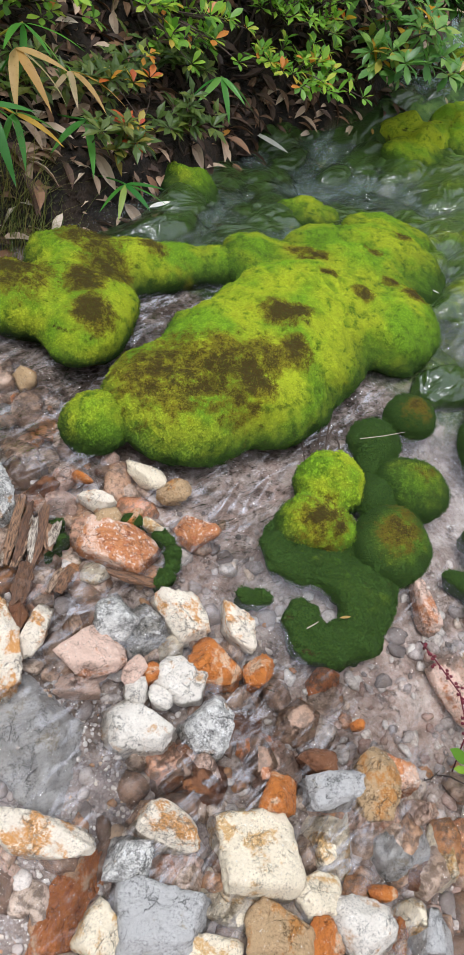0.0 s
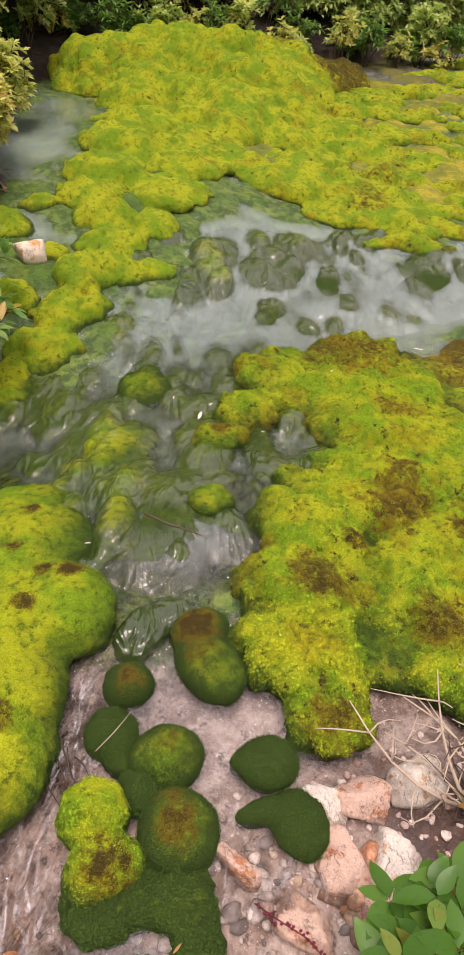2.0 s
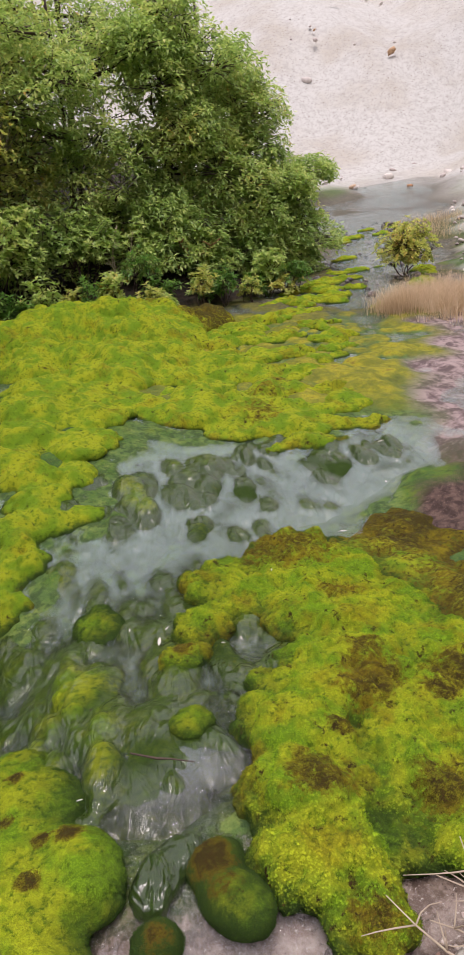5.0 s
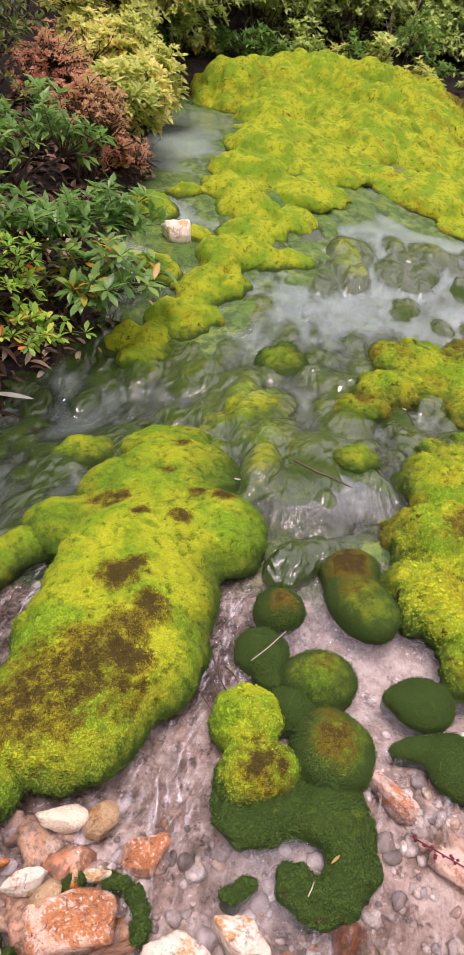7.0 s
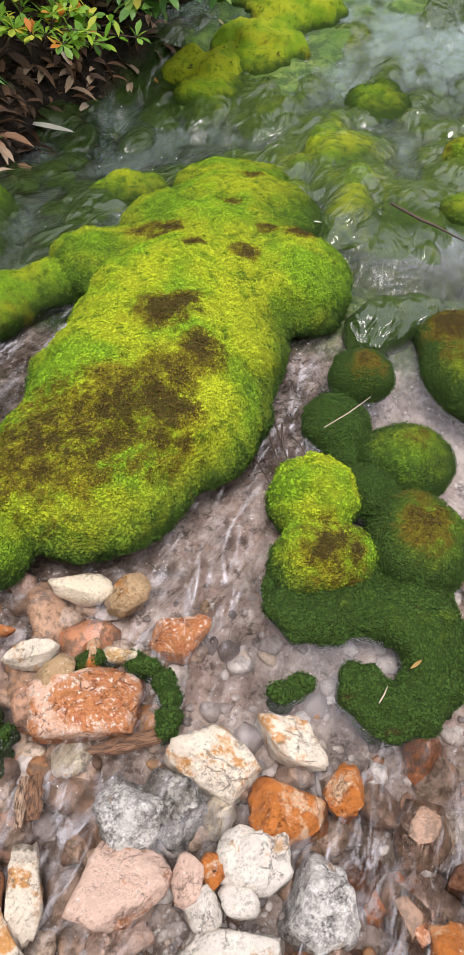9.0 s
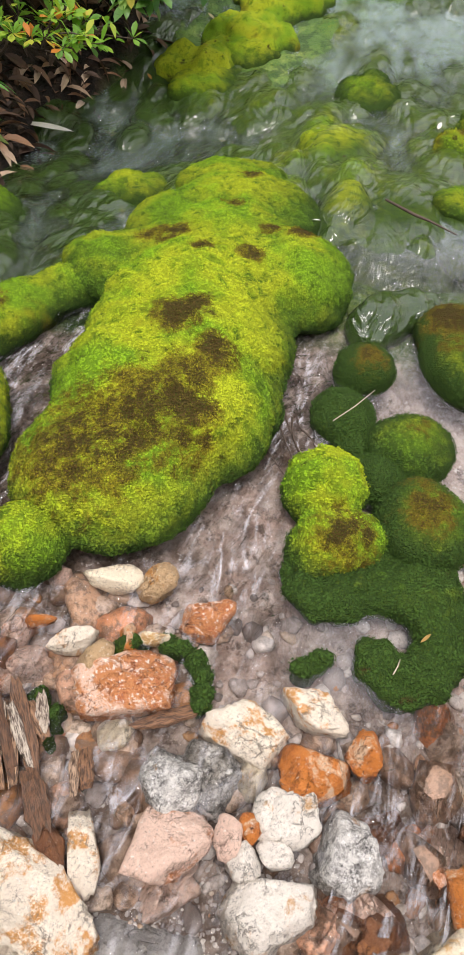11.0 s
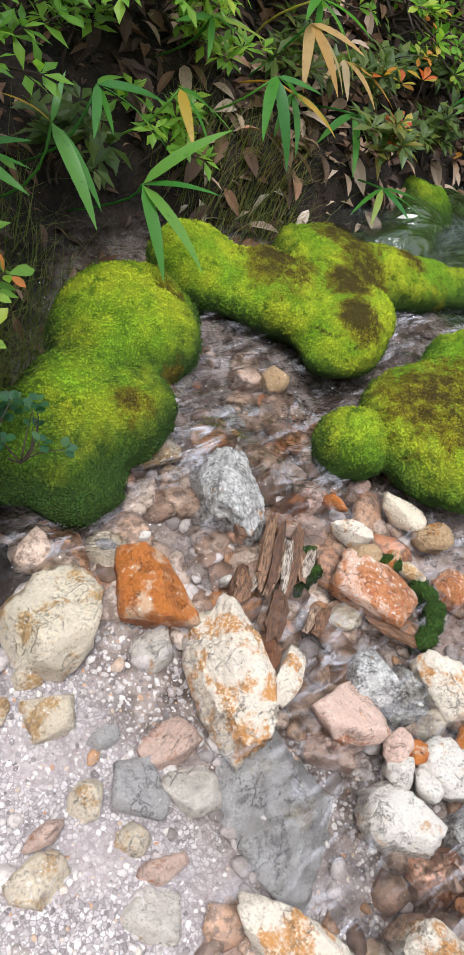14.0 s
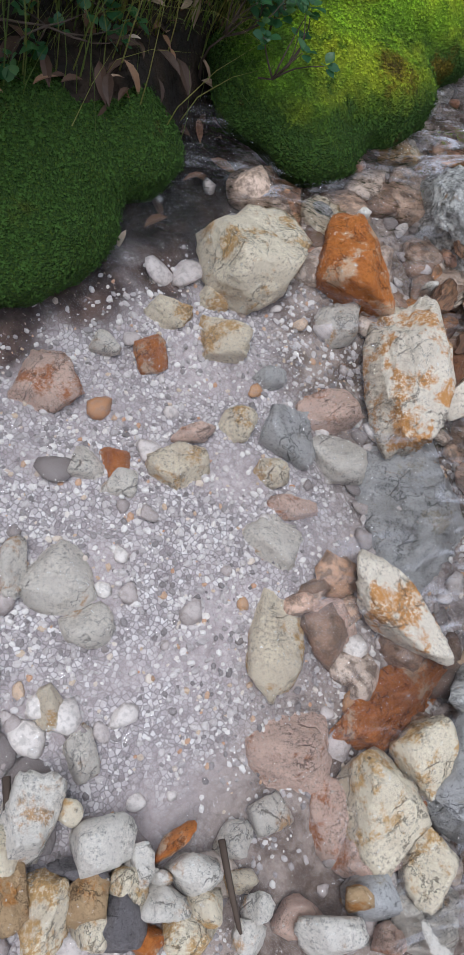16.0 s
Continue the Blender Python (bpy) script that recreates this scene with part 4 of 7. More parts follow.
# the great cushion in the middle of the stream
moss("moss_cushion", "large lime-green moss cushion with dark brown withered patches", [
    (-0.12, 1.06, 0.19, 0.18, 0.125, 20), (-0.01, 1.22, 0.22, 0.23, 0.150, 30), (0.09, 1.16, 0.10, 0.13, 0.10, 0), (0.165, 1.20, 0.06, 0.085, 0.065, 10), (0.16, 1.36, 0.10, 0.14, 0.11, 0),
    (0.05, 1.36, 0.22, 0.22, 0.150, 30), (0.11, 1.51, 0.25, 0.19, 0.140, 20), (0.31, 1.56, 0.135, 0.17, 0.12, 0), (-0.08, 1.66, 0.14, 0.12, 0.10, -30), (0.07, 1.68, 0.17, 0.13, 0.105, 0),
    (0.20, 1.72, 0.17, 0.18, 0.115, 0), (0.26, 1.88, 0.20, 0.19, 0.105, 10), (0.11, 1.84, 0.17, 0.14, 0.095, 0), (0.27, 2.06, 0.18, 0.14, 0.095, 0)], 0.012, soft=24,
     spots=[(-0.164, 1.050, 0.130, 0.92), (-0.050, 1.090, 0.120, 0.85), (-0.207, 1.035, 0.085, 0.85), (0.01, 1.17, 0.07, 0.8), (-0.018, 1.111, 0.055, 1.25), (0.027, 1.088, 0.045, 1.25), (-0.065, 1.098, 0.040, 1.10), (0.074, 1.222, 0.050, 1.10), (0.010, 1.323, 0.045, 1.25), (0.056, 1.351, 0.035, 1.20), (0.038, 1.682, 0.040, 1.25), (-0.021, 1.690, 0.030, 1.00), (0.094, 1.569, 0.030, 1.00), (0.195, 1.540, 0.030, 1.25), (0.332, 1.637, 0.040, 1.25), (0.266, 1.661, 0.030, 1.10), (0.275, 1.972, 0.030, 1.20), (0.199, 1.791, 0.030, 0.90)],
     tufts=82000, seed=2, rough=0.005, wetline=0.155)
moss("moss_cushion", "mottled green moss cushion with blackened streaks on the bank's edge", [
    (-0.41, 1.207, 0.11, 0.17, 0.115, 0), (-0.57, 1.176, 0.17, 0.11, 0.105, 20), (-0.488, 1.413, 0.18, 0.11, 0.09, 20), (-0.297, 1.557, 0.13, 0.075, 0.07, 20), (-0.74, 1.124, 0.12, 0.1, 0.1, 0), (-0.47, 1.30, 0.13, 0.13, 0.10, 0), (-0.38, 1.48, 0.14, 0.09, 0.085, 20), (-0.2, 1.62, 0.1, 0.07, 0.06, 20)], 0.012, soft=18,
     spots=[(-0.39, 1.145, 0.05, 1.5), (-0.59, 1.196, 0.09, 1.0), (-0.45, 1.25, 0.05, 1.5), (-0.439, 1.351, 0.07, 1.2), (-0.508, 1.433, 0.08, 1.2), (-0.36, 1.5, 0.04, 1.2)], tufts=60000, old=0.1, seed=3)
moss("moss_ball", "small bright round ball of green moss", [(-0.276, 0.917, 0.075, 0.075, 0.095, 0)], 0.009, tufts=68000, seed=4, rough=0.004, wetline=0.12)
# deep puts part of the bank's shade into this cushion's colour
moss("moss_cushion", "lime and deep green velvety moss cushion, the grassy bank's shade in its colour", [
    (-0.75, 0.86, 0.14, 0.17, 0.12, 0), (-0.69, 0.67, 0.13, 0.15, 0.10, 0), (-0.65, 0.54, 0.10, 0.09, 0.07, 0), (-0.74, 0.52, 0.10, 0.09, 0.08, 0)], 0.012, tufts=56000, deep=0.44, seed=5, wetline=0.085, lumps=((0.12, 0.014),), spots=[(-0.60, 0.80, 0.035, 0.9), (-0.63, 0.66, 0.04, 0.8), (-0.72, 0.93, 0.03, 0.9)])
# nearly all deep colour, painted in place of shade from the shrubs overhead
moss("moss_cushion", "green moss cushion coloured dark for the bank's shade", [
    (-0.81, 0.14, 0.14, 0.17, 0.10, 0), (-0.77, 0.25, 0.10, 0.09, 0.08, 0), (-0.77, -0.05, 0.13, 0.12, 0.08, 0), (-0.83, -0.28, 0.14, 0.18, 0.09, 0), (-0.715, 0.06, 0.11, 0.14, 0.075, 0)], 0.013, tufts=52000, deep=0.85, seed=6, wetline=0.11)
# the cluster of round lumps
moss("moss_lump", "joined round moss lumps, one capped yellow and brown, in shallow water", [
    (0.262, 0.990, 0.080, 0.076, 0.105, 0), (0.264, 0.880, 0.086, 0.066, 0.085, 0), (0.215, 0.872, 0.045, 0.055, 0.055, 0)], 0.009,
     spots=[(0.262, 0.866, 0.075, 0.62), (0.25, 0.862, 0.028, 1.2), (0.285, 0.875, 0.022, 1.2), (0.30, 0.858, 0.018, 1.0)], tufts=62000, seed=7, wetline=0.075, rough=0.004, soft=5, deep=0.12)
LUMPS = "round moss lumps in the shallows"
moss("moss_lump", "half-drowned dark skirt and tail of wet moss round a pale pool", [
    (0.255, 0.815, 0.105, 0.075, 0.026, 0), (0.33, 0.815, 0.09, 0.065, 0.034, 0), (0.400, 0.785, 0.075, 0.08, 0.042, 0), (0.412, 0.715, 0.058, 0.085, 0.034, 0), (0.375, 0.650, 0.06, 0.05, 0.026, 20),
    (0.325, 0.640, 0.055, 0.048, 0.026, 0), (0.288, 0.668, 0.048, 0.042, 0.028, 0)], 0.008, tufts=62000, deep=0.30, seed=19, wetline=0.09, group=LUMPS, rough=0.008, soft=6)
moss("moss_lump", "dark green round moss lump with a brownish crown", [(0.432, 0.908, 0.092, 0.10, 0.085, 0)], 0.009, spots=[(0.425, 0.895, 0.055, 0.75), (0.43, 0.95, 0.05, 0.5)], tufts=60000, deep=0.40, seed=8, wetline=0.11, group=LUMPS, rough=0.003)
moss("moss_lump", "olive green round moss lump with a yellowish crown", [(0.452, 1.070, 0.092, 0.082, 0.082, 0)], 0.009, tufts=60000, deep=0.30, seed=9, wetline=0.11, group=LUMPS, rough=0.003, spots=[(0.459, 1.073, 0.05, 0.4)])
moss("moss_lump", "small blackish green moss lump among larger ones", [(0.382, 1.020, 0.062, 0.062, 0.052, 0)], 0.009, tufts=60000, deep=0.8, seed=10, wetline=0.11, group=LUMPS, rough=0.003)
moss("moss_lump", "dark green moss lump with a twig lying on it", [(0.343, 1.172, 0.068, 0.072, 0.052, 0), (0.36, 1.11, 0.05, 0.05, 0.03, 0)], 0.009, tufts=60000, deep=0.62, seed=11, wetline=0.11, group=LUMPS, rough=0.003)
moss("moss_lump", "dark green round moss lump at the channel", [(0.414, 1.284, 0.068, 0.062, 0.060, 0)], 0.009, tufts=60000, deep=0.6, seed=12, wetline=0.11, group=LUMPS, rough=0.003, spots=[(0.414, 1.28, 0.045, 0.7)])
moss("moss_lump", "oval moss lump with a blackened crown", [(0.628, 1.275, 0.084, 0.125, 0.080, 10), (0.635, 1.38, 0.085, 0.07, 0.07, 10)], 0.009, tufts=52000, deep=0.32, seed=13, wetline=0.11, group=LUMPS, rough=0.003, spots=[(0.625, 1.375, 0.055, 1.4), (0.61, 1.30, 0.06, 0.5)])
moss("moss_lump", "small dark green moss lump in a pool", [(0.686, 0.997, 0.078, 0.07, 0.050, 0), (0.627, 1.02, 0.03, 0.025, 0.03, 0)], 0.009, tufts=56000, deep=0.6, seed=14, wetline=0.11, group=LUMPS, rough=0.003)
moss("moss_lump", "half-drowned dark green moss dome", [(0.705, 0.845, 0.065, 0.085, 0.045, 0), (0.640, 0.900, 0.075, 0.030, 0.020, 0)], 0.009, tufts=52000, deep=0.65, seed=15, wetline=0.11, group=LUMPS, rough=0.003)
moss("moss_lump", "glistening wet moss dome under running water", [(0.512, 1.445, 0.115, 0.065, 0.050, 25), (0.45, 1.40, 0.05, 0.06, 0.035, 0), (0.58, 1.46, 0.06, 0.06, 0.05, 0)], 0.009, film=1.0, seed=16, group=LUMPS, rough=0.004)
moss("moss_tuft", "tiny dark moss tuft in the current", [(0.172, 0.672, 0.026, 0.014, 0.010, 0), (0.198, 0.682, 0.016, 0.014, 0.012, 0)], 0.005, tufts=62000, deep=0.7, seed=17, wetline=0.11, rough=0.006, soft=2)
moss("moss_fringe", "dark moss fringe growing round a red stone", [(-0.129, 0.733, 0.008, 0.007, 0.006, 0), (-0.114, 0.738, 0.010, 0.012, 0.013, 0), (-0.094, 0.740, 0.014, 0.010, 0.011, 0), (-0.071, 0.741, 0.008, 0.007, 0.008, 0), (-0.047, 0.735, 0.010, 0.012, 0.006, 0), (-0.023, 0.723, 0.014, 0.010, 0.013, 0), (-0.006, 0.699, 0.008, 0.007, 0.011, 0), (0.002, 0.673, 0.010, 0.012, 0.008, 0), (0.003, 0.648, 0.014, 0.010, 0.006, 0), (-0.004, 0.628, 0.008, 0.007, 0.013, 0)], 0.005, deep=1.0, seed=18, tufts=62000, wetline=0.09, rough=0.008, soft=7)
moss("moss_fringe", "dark moss fringe on a small wet stone", [(-0.234, 0.636, 0.012, 0.010, 0.003, 0), (-0.219, 0.625, 0.012, 0.010, 0.005, 0), (-0.227, 0.603, 0.012, 0.010, 0.005, 0), (-0.212, 0.646, 0.012, 0.010, 0.003, 0), (-0.245, 0.675, 0.012, 0.010, 0.005, 0), (-0.258, 0.665, 0.012, 0.010, 0.005, 0)], 0.005, deep=1.0, seed=24, tufts=62000, wetline=0.09, rough=0.008, soft=7)

# the broad mound on the other side
moss("moss_mound", "broad yellow-green moss mound with brown withered patches and lobed edge", [
    (0.810, 1.27, 0.100, 0.16, 0.105, 18), (0.870, 1.045, 0.115, 0.100, 0.098, 10), (0.94, 1.20, 0.12, 0.13, 0.105, 10), (0.95, 1.43, 0.165, 0.22, 0.125, 20), (1.10, 1.68, 0.18, 0.20, 0.12, 20),
    (1.74, 1.41, 0.2, 0.2, 0.11, 0), (1.41, 1.21, 0.2, 0.18, 0.11, 0), (1.255, 1.10, 0.135, 0.125, 0.098, 0), (1.33, 1.02, 0.13, 0.12, 0.09, 0), (1.47, 1.08, 0.22, 0.17, 0.11, 0), (1.70, 1.20, 0.26, 0.22, 0.12, 0), (1.30, 1.30, 0.10, 0.14, 0.11, 10), (1.14, 1.40, 0.10, 0.16, 0.085, 0), (1.12, 1.20, 0.10, 0.13, 0.05, 0), (1.38, 1.47, 0.16, 0.16, 0.125, 10), (1.58, 1.48, 0.25, 0.24, 0.12, 20), (1.44, 1.86, 0.28, 0.26, 0.13, 30),
    (1.70, 2.20, 0.28, 0.36, 0.13, 20), (1.87, 2.65, 0.36, 0.36, 0.12, 20), (1.95, 2.92, 0.30, 0.16, 0.09, 10), (1.22, 2.47, 0.20, 0.13, 0.085, 30), (1.50, 2.60, 0.2, 0.20, 0.10, 0), (1.52, 2.85, 0.16, 0.12, 0.08, 0),
    (1.38, 2.83, 0.09, 0.09, 0.075, 0), (1.32, 2.72, 0.08, 0.07, 0.06, 0), (1.9, 1.7, 0.28, 0.3, 0.10, 0), (1.02, 2.30, 0.12, 0.085, 0.065, 30), (1.22, 1.90, 0.12, 0.13, 0.09, 0), (1.9, 2.2, 0.3, 0.3, 0.09, 0), (1.78, 2.5, 0.12, 0.12, 0.13, 0), (1.62, 2.1, 0.14, 0.12, 0.15, 0), (1.40, 1.70, 0.12, 0.14, 0.145, 0)], 0.016,
     spots=[(1.00, 1.40, 0.10, 0.95), (0.87, 1.01, 0.08, 0.75), (1.47, 1.705, 0.12, 1.0), (1.40, 1.66, 0.10, 1.0), (1.917, 2.85, 0.3, 0.75), (1.30, 1.20, 0.10, 0.85), (1.02, 2.29, 0.05, 0.95), (1.78, 1.55, 0.16, 1.0), (1.62, 1.52, 0.08, 0.9), (1.55, 1.85, 0.10, 0.8), (1.2, 1.55, 0.05, 0.9), (1.8, 2.3, 0.12, 0.8)], tufts=26000, tuft_size=1.45, old=0.40, seed=20, rough=0.014, wetline=0.11, lumps=((0.19, 0.034), (0.07, 0.014)), soft=6)
moss("moss_lump", "small lime-green moss lump beside the rapids", [(0.845, 1.90, 0.085, 0.075, 0.055, 20)], 0.012, tufts=40000, seed=21, group="moss lumps along the rapids")
moss("moss_mat", "brown and olive dried-out moss mat on dark soil", [(2.25, 1.95, 0.42, 0.38, 0.06, 20), (2.55, 2.45, 0.45, 0.30, 0.05, 20), (2.10, 1.45, 0.35, 0.32, 0.07, 0), (2.95, 2.1, 0.45, 0.35, 0.05, 0), (2.3, 2.75, 0.35, 0.25, 0.05, 0), (2.75, 2.85, 0.3, 0.2, 0.04, 0)], 0.028,
     spots=[(2.5, 1.9, 0.45, 1.1), (2.9, 2.2, 0.5, 1.2), (2.7, 2.7, 0.4, 1.1), (2.35, 1.4, 0.3, 1.0)], old=0.45, seed=22, rough=0.020, bulge=False, lumps=((0.20, 0.04), (0.08, 0.015)))

# the wet moss bed of the rapids, and the hummocks that stand out of it
bx_, by_, bt = sheet(np.arange(-0.62, 3.62, 0.013), np.arange(1.46, 4.40, 0.013))
bh = rapids_bed(bx_, by_)
crest = step(0.020, 0.075, bh + 0.012 * wave(bx_, by_, 9, 68))
washed = np.clip(0.90 - 0.35 * crest + 0.45 * wave(bx_, by_, 7, 69) + 0.25 * wave(bx_, by_, 17, 73), 0.0, 1)
rapids = part("moss_bed", fast_mesh("moss_bed", np.stack([bx_, by_, level(bx_, by_) + bh], 1), bt[(bh > -0.066)[bt].all(1)], True,
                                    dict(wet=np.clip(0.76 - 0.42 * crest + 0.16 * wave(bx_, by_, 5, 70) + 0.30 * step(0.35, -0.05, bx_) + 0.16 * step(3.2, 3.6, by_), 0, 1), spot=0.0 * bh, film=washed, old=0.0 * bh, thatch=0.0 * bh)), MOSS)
tagged(rapids, "glistening wet green moss bed washed by the rapids", "moss")
RAPIDS = "wet moss hummocks in the rapids"
for i, (x, y, rx, ry, h, rot) in enumerate(STANDING):
    dx, dy = turned(0, 1, rot)
    moss("moss_hummock", "green moss hummock with a lime top in the rapids",
         [(x, y, rx, ry, h, rot), (x + 0.5 * ry * dx, y + 0.5 * ry * dy, 0.75 * rx, 0.6 * ry, 0.85 * h, rot), (x - 0.55 * ry * dx, y - 0.55 * ry * dy, 0.8 * rx, 0.5 * ry, 0.7 * h, rot)],
         0.014, seed=30 + i, group=RAPIDS, rough=0.008, wetline=0.08, deep=0.05, bulge=False, lumps=((0.07, 0.010),), tufts=45000)

# ridge of yellow moss along the upper pools
moss("moss_ridge", "winding yellow-green moss ridge between the upper pools and the stream", [(x, y, rx, ry, h, 15) for x, y, rx, ry, h in RIDGE], 0.022, seed=60, rough=0.012, bulge=False, old=0.22, wetline=0.045, lumps=((0.24, 0.055), (0.095, 0.028)))
for i, (x, y, rx, ry, h) in enumerate([(0.70, 4.52, 0.15, 0.08, 0.06), (0.46, 4.36, 0.16, 0.2, 0.07), (0.42, 3.70, 0.14, 0.16, 0.06), (0.66, 4.0, 0.12, 0.1, 0.05)]):
    moss("moss_hump", "small green moss hump in the upper pools", [(x, y, rx, ry, h, 15), (x + 0.4 * rx, y - 0.4 * ry, rx * 0.6, ry * 0.6, h * 0.8, 0)], 0.02, seed=70 + i, group="moss humps in the upper pools", bulge=False, rough=0.010, wetline=0.05)

# the bright bank and the hummocky flats upstream
moss("moss_bank", "bright lime moss bank below the bushes", BANK_LOBES, 0.028, soft=22, spots=[(4.1, 7.5, 0.35, 1.2), (3.75, 8.0, 0.45, 1.3), (4.3, 7.7, 0.4, 1.3), (3.0, 8.2, 0.4, 0.9)], seed=80, rough=0.02, bulge=False, old=0.32, wetline=0.03, lumps=((0.38, 0.12), (0.15, 0.075), (0.06, 0.026)))
rr = random.Random(5)
moss("moss_mound", "hummocky yellow and brownish moss mound on the wet flats", [(x, y, rx, ry, h, (i * 37) % 60 - 30) for i, (x, y, rx, ry, h) in enumerate(FLATS)], 0.026, seed=100, rough=0.016, bulge=False, old=0.36, wetline=0.03, lumps=((0.26, 0.06), (0.10, 0.022)), spots=[(3.1, 4.8, 0.2, 0.55), (2.8, 4.4, 0.2, 0.5), (3.4, 5.0, 0.2, 0.55)])
for i, (x, y, rx, ry, h) in enumerate([(4.34, 6.45, 0.36, 0.17, 0.08), (3.9, 5.9, 0.45, 0.22, 0.09), (3.6, 5.35, 0.40, 0.20, 0.08), (4.55, 7.2, 0.48, 0.18, 0.09), (5.2, 7.3, 0.40, 0.16, 0.07), (3.8, 6.7, 0.34, 0.25, 0.10),
        (4.80, 6.05, 0.30, 0.14, 0.09), (4.2, 5.55, 0.30, 0.13, 0.05), (5.0, 6.65, 0.36, 0.13, 0.07), (5.6, 7.9, 0.50, 0.16, 0.06), (6.25, 8.3, 0.50, 0.15, 0.06), (4.15, 6.95, 0.40, 0.18, 0.09), (5.95, 7.6, 0.32, 0.13, 0.05),
        (6.7, 8.05, 0.32, 0.13, 0.05), (3.75, 4.6, 0.32, 0.15, 0.06), (3.3, 4.0, 0.30, 0.12, 0.05), (2.85, 3.95, 0.32, 0.10, 0.05), (7.0, 8.6, 0.40, 0.15, 0.06), (7.5, 9.0, 0.40, 0.14, 0.05), (4.55, 5.7, 0.22, 0.10, 0.06), (3.35, 6.0, 0.3, 0.2, 0.1)]):
    moss("moss_hummock", "low yellow-olive moss hummock on the wet flats", [(x, y, rx, ry, h, 10 * i), (x + 0.4 * rx, y - 0.5 * ry, rx * 0.7, ry * 0.6, h * 1.1, 0), (x - 0.5 * rx, y + 0.3 * ry, rx * 0.5, ry * 0.7, h * 0.8, 0)],
         0.03, seed=110 + i, group="moss hummocks on the upstream flats", rough=0.020, old=0.42, wetline=0.03, bulge=False, lumps=((0.14, 0.030), (0.06, 0.012)))

for i in range(26):
    d, c = rr.uniform(9.2, 17.0), rr.uniform(-2.0, -0.1)
    x, y = 0.72 * d + 0.69 * c, 0.69 * d - 0.72 * c
    a = rr.uniform(0.15, 0.5)
    moss("moss_hummock", "low olive moss patch among the stones of the upper stream", [(x, y, a, 0.4 * a, rr.uniform(0.03, 0.07), 20), (x + 0.4 * a, y - 0.2 * a, 0.6 * a, 0.3 * a, 0.05, 40)], 0.04, seed=300 + i, group="moss patches in the upper stream", rough=0.02, old=0.45, wetline=0.04, bulge=False, lumps=((0.14, 0.03),))

# ---- stones ----
ROCKS = random.Random(11)
STONE_WORDS = {"cream": "cream weathered stone", "white": "whitish rough stone", "pale": "pale stone stained with rust", "rust": "rust-orange stone", "red": "wet red-orange stone", "pink": "pinkish rough stone",
               "tan": "tan stone", "brown": "wet dark brown stone", "slate": "grey rough stone", "dark": "dark grey wet stone", "mottled": "black-and-white mottled stone"}


def rock_mesh(rnd, rx, ry, rz, detail=3, flats=10):
    """A broken, slightly worn stone: a ball cut by random planes."""
    bm = bmesh.new()
    bmesh.ops.create_icosphere(bm, subdivisions=detail, radius=1.0)
    d = np.array([v.co[:] for v in bm.verts])
    d /= np.linalg.norm(d, axis=1)[:, None]
    planes = [[s * (k == a) + rnd.gauss(0, 0.40) for k in range(3)] for a in range(3) for s in (-1, 1)] + [[rnd.gauss(0, 1) for _ in range(3)] for _ in range(flats - 5)]
    planes = np.array(planes)
    planes /= np.linalg.norm(planes, axis=1)[:, None]
    off = np.array([rnd.uniform(0.62, 0.90) for _ in range(6)] + [rnd.uniform(0.66, 0.98) for _ in range(len(planes) - 6)])
    q = np.maximum(d @ planes.T, 0) / off
    r = (np.sum(q ** 110, axis=1) + (1 / 1.2) ** 110) ** (-1 / 110.0)
    seed = Vector((rnd.uniform(0, 50), 0, 0))
    wob = np.array([noise.fractal(Vector(p) * 3.2 + seed, 0.8, 2.1, 5) for p in d])
    chip = np.array([abs(noise.noise(Vector(p) * 5.5 + seed)) + 0.5 * abs(noise.noise(Vector(p) * 12 + seed)) for p in d])
    r = r * (1 + 0.075 * wob - 0.10 * chip)
    P = d * r[:, None]
    P = P / np.percentile(np.abs(P), 96, axis=0) * [rx * 0.92, ry * 0.92, rz]
    for v, p in zip(bm.verts, P):
        v.co = p
    for f in bm.faces:
        f.smooth = True
    return bm


def stone(x, y, rx, ry, rz, rot, kind, sunk=False):
    z = lvl(x, y) + ((-0.016 if x < 0.1 and y < 0.36 else -0.004) - rz if sunk else -0.30 * rz + 0.005)
    if not sunk and (x > 0.55 or y < -0.12):
        z = max(gz(x, y) + 0.45 * rz, lvl(x, y) + (0.25 * rz if y < -0.12 else -1.0))
    bm = rock_mesh(ROCKS, rx * 1.04, ry * 1.04, rz, 5 if max(rx, ry) > 0.085 else 4 if max(rx, ry) > 0.032 else 3)
    ob = part("stone", bm, STONE[kind])
    ob.matrix_world = pose(x, y, z, ROCKS.uniform(-8, 8), ROCKS.uniform(-8, 8), rot)
    return tagged(ob, STONE_WORDS[kind] + (" lying under clear water" if sunk else " standing out of the shallow stream"), "stone", "stones in the stream")


stone(-0.518, 0.314, 0.077, 0.082, 0.055, 62, "cream")
stone(-0.433, 0.449, 0.056, 0.080, 0.050, 61, "rust")
stone(-0.511, 0.242, 0.024, 0.019, 0.025, 60, "cream", True)
stone(-0.254, 0.395, 0.057, 0.118, 0.047, 51, "pale")
stone(-0.085, 0.300, 0.120, 0.140, 0.077, 47, "slate", True)
stone(-0.040, 0.141, 0.087, 0.033, 0.037, 12, "pale")
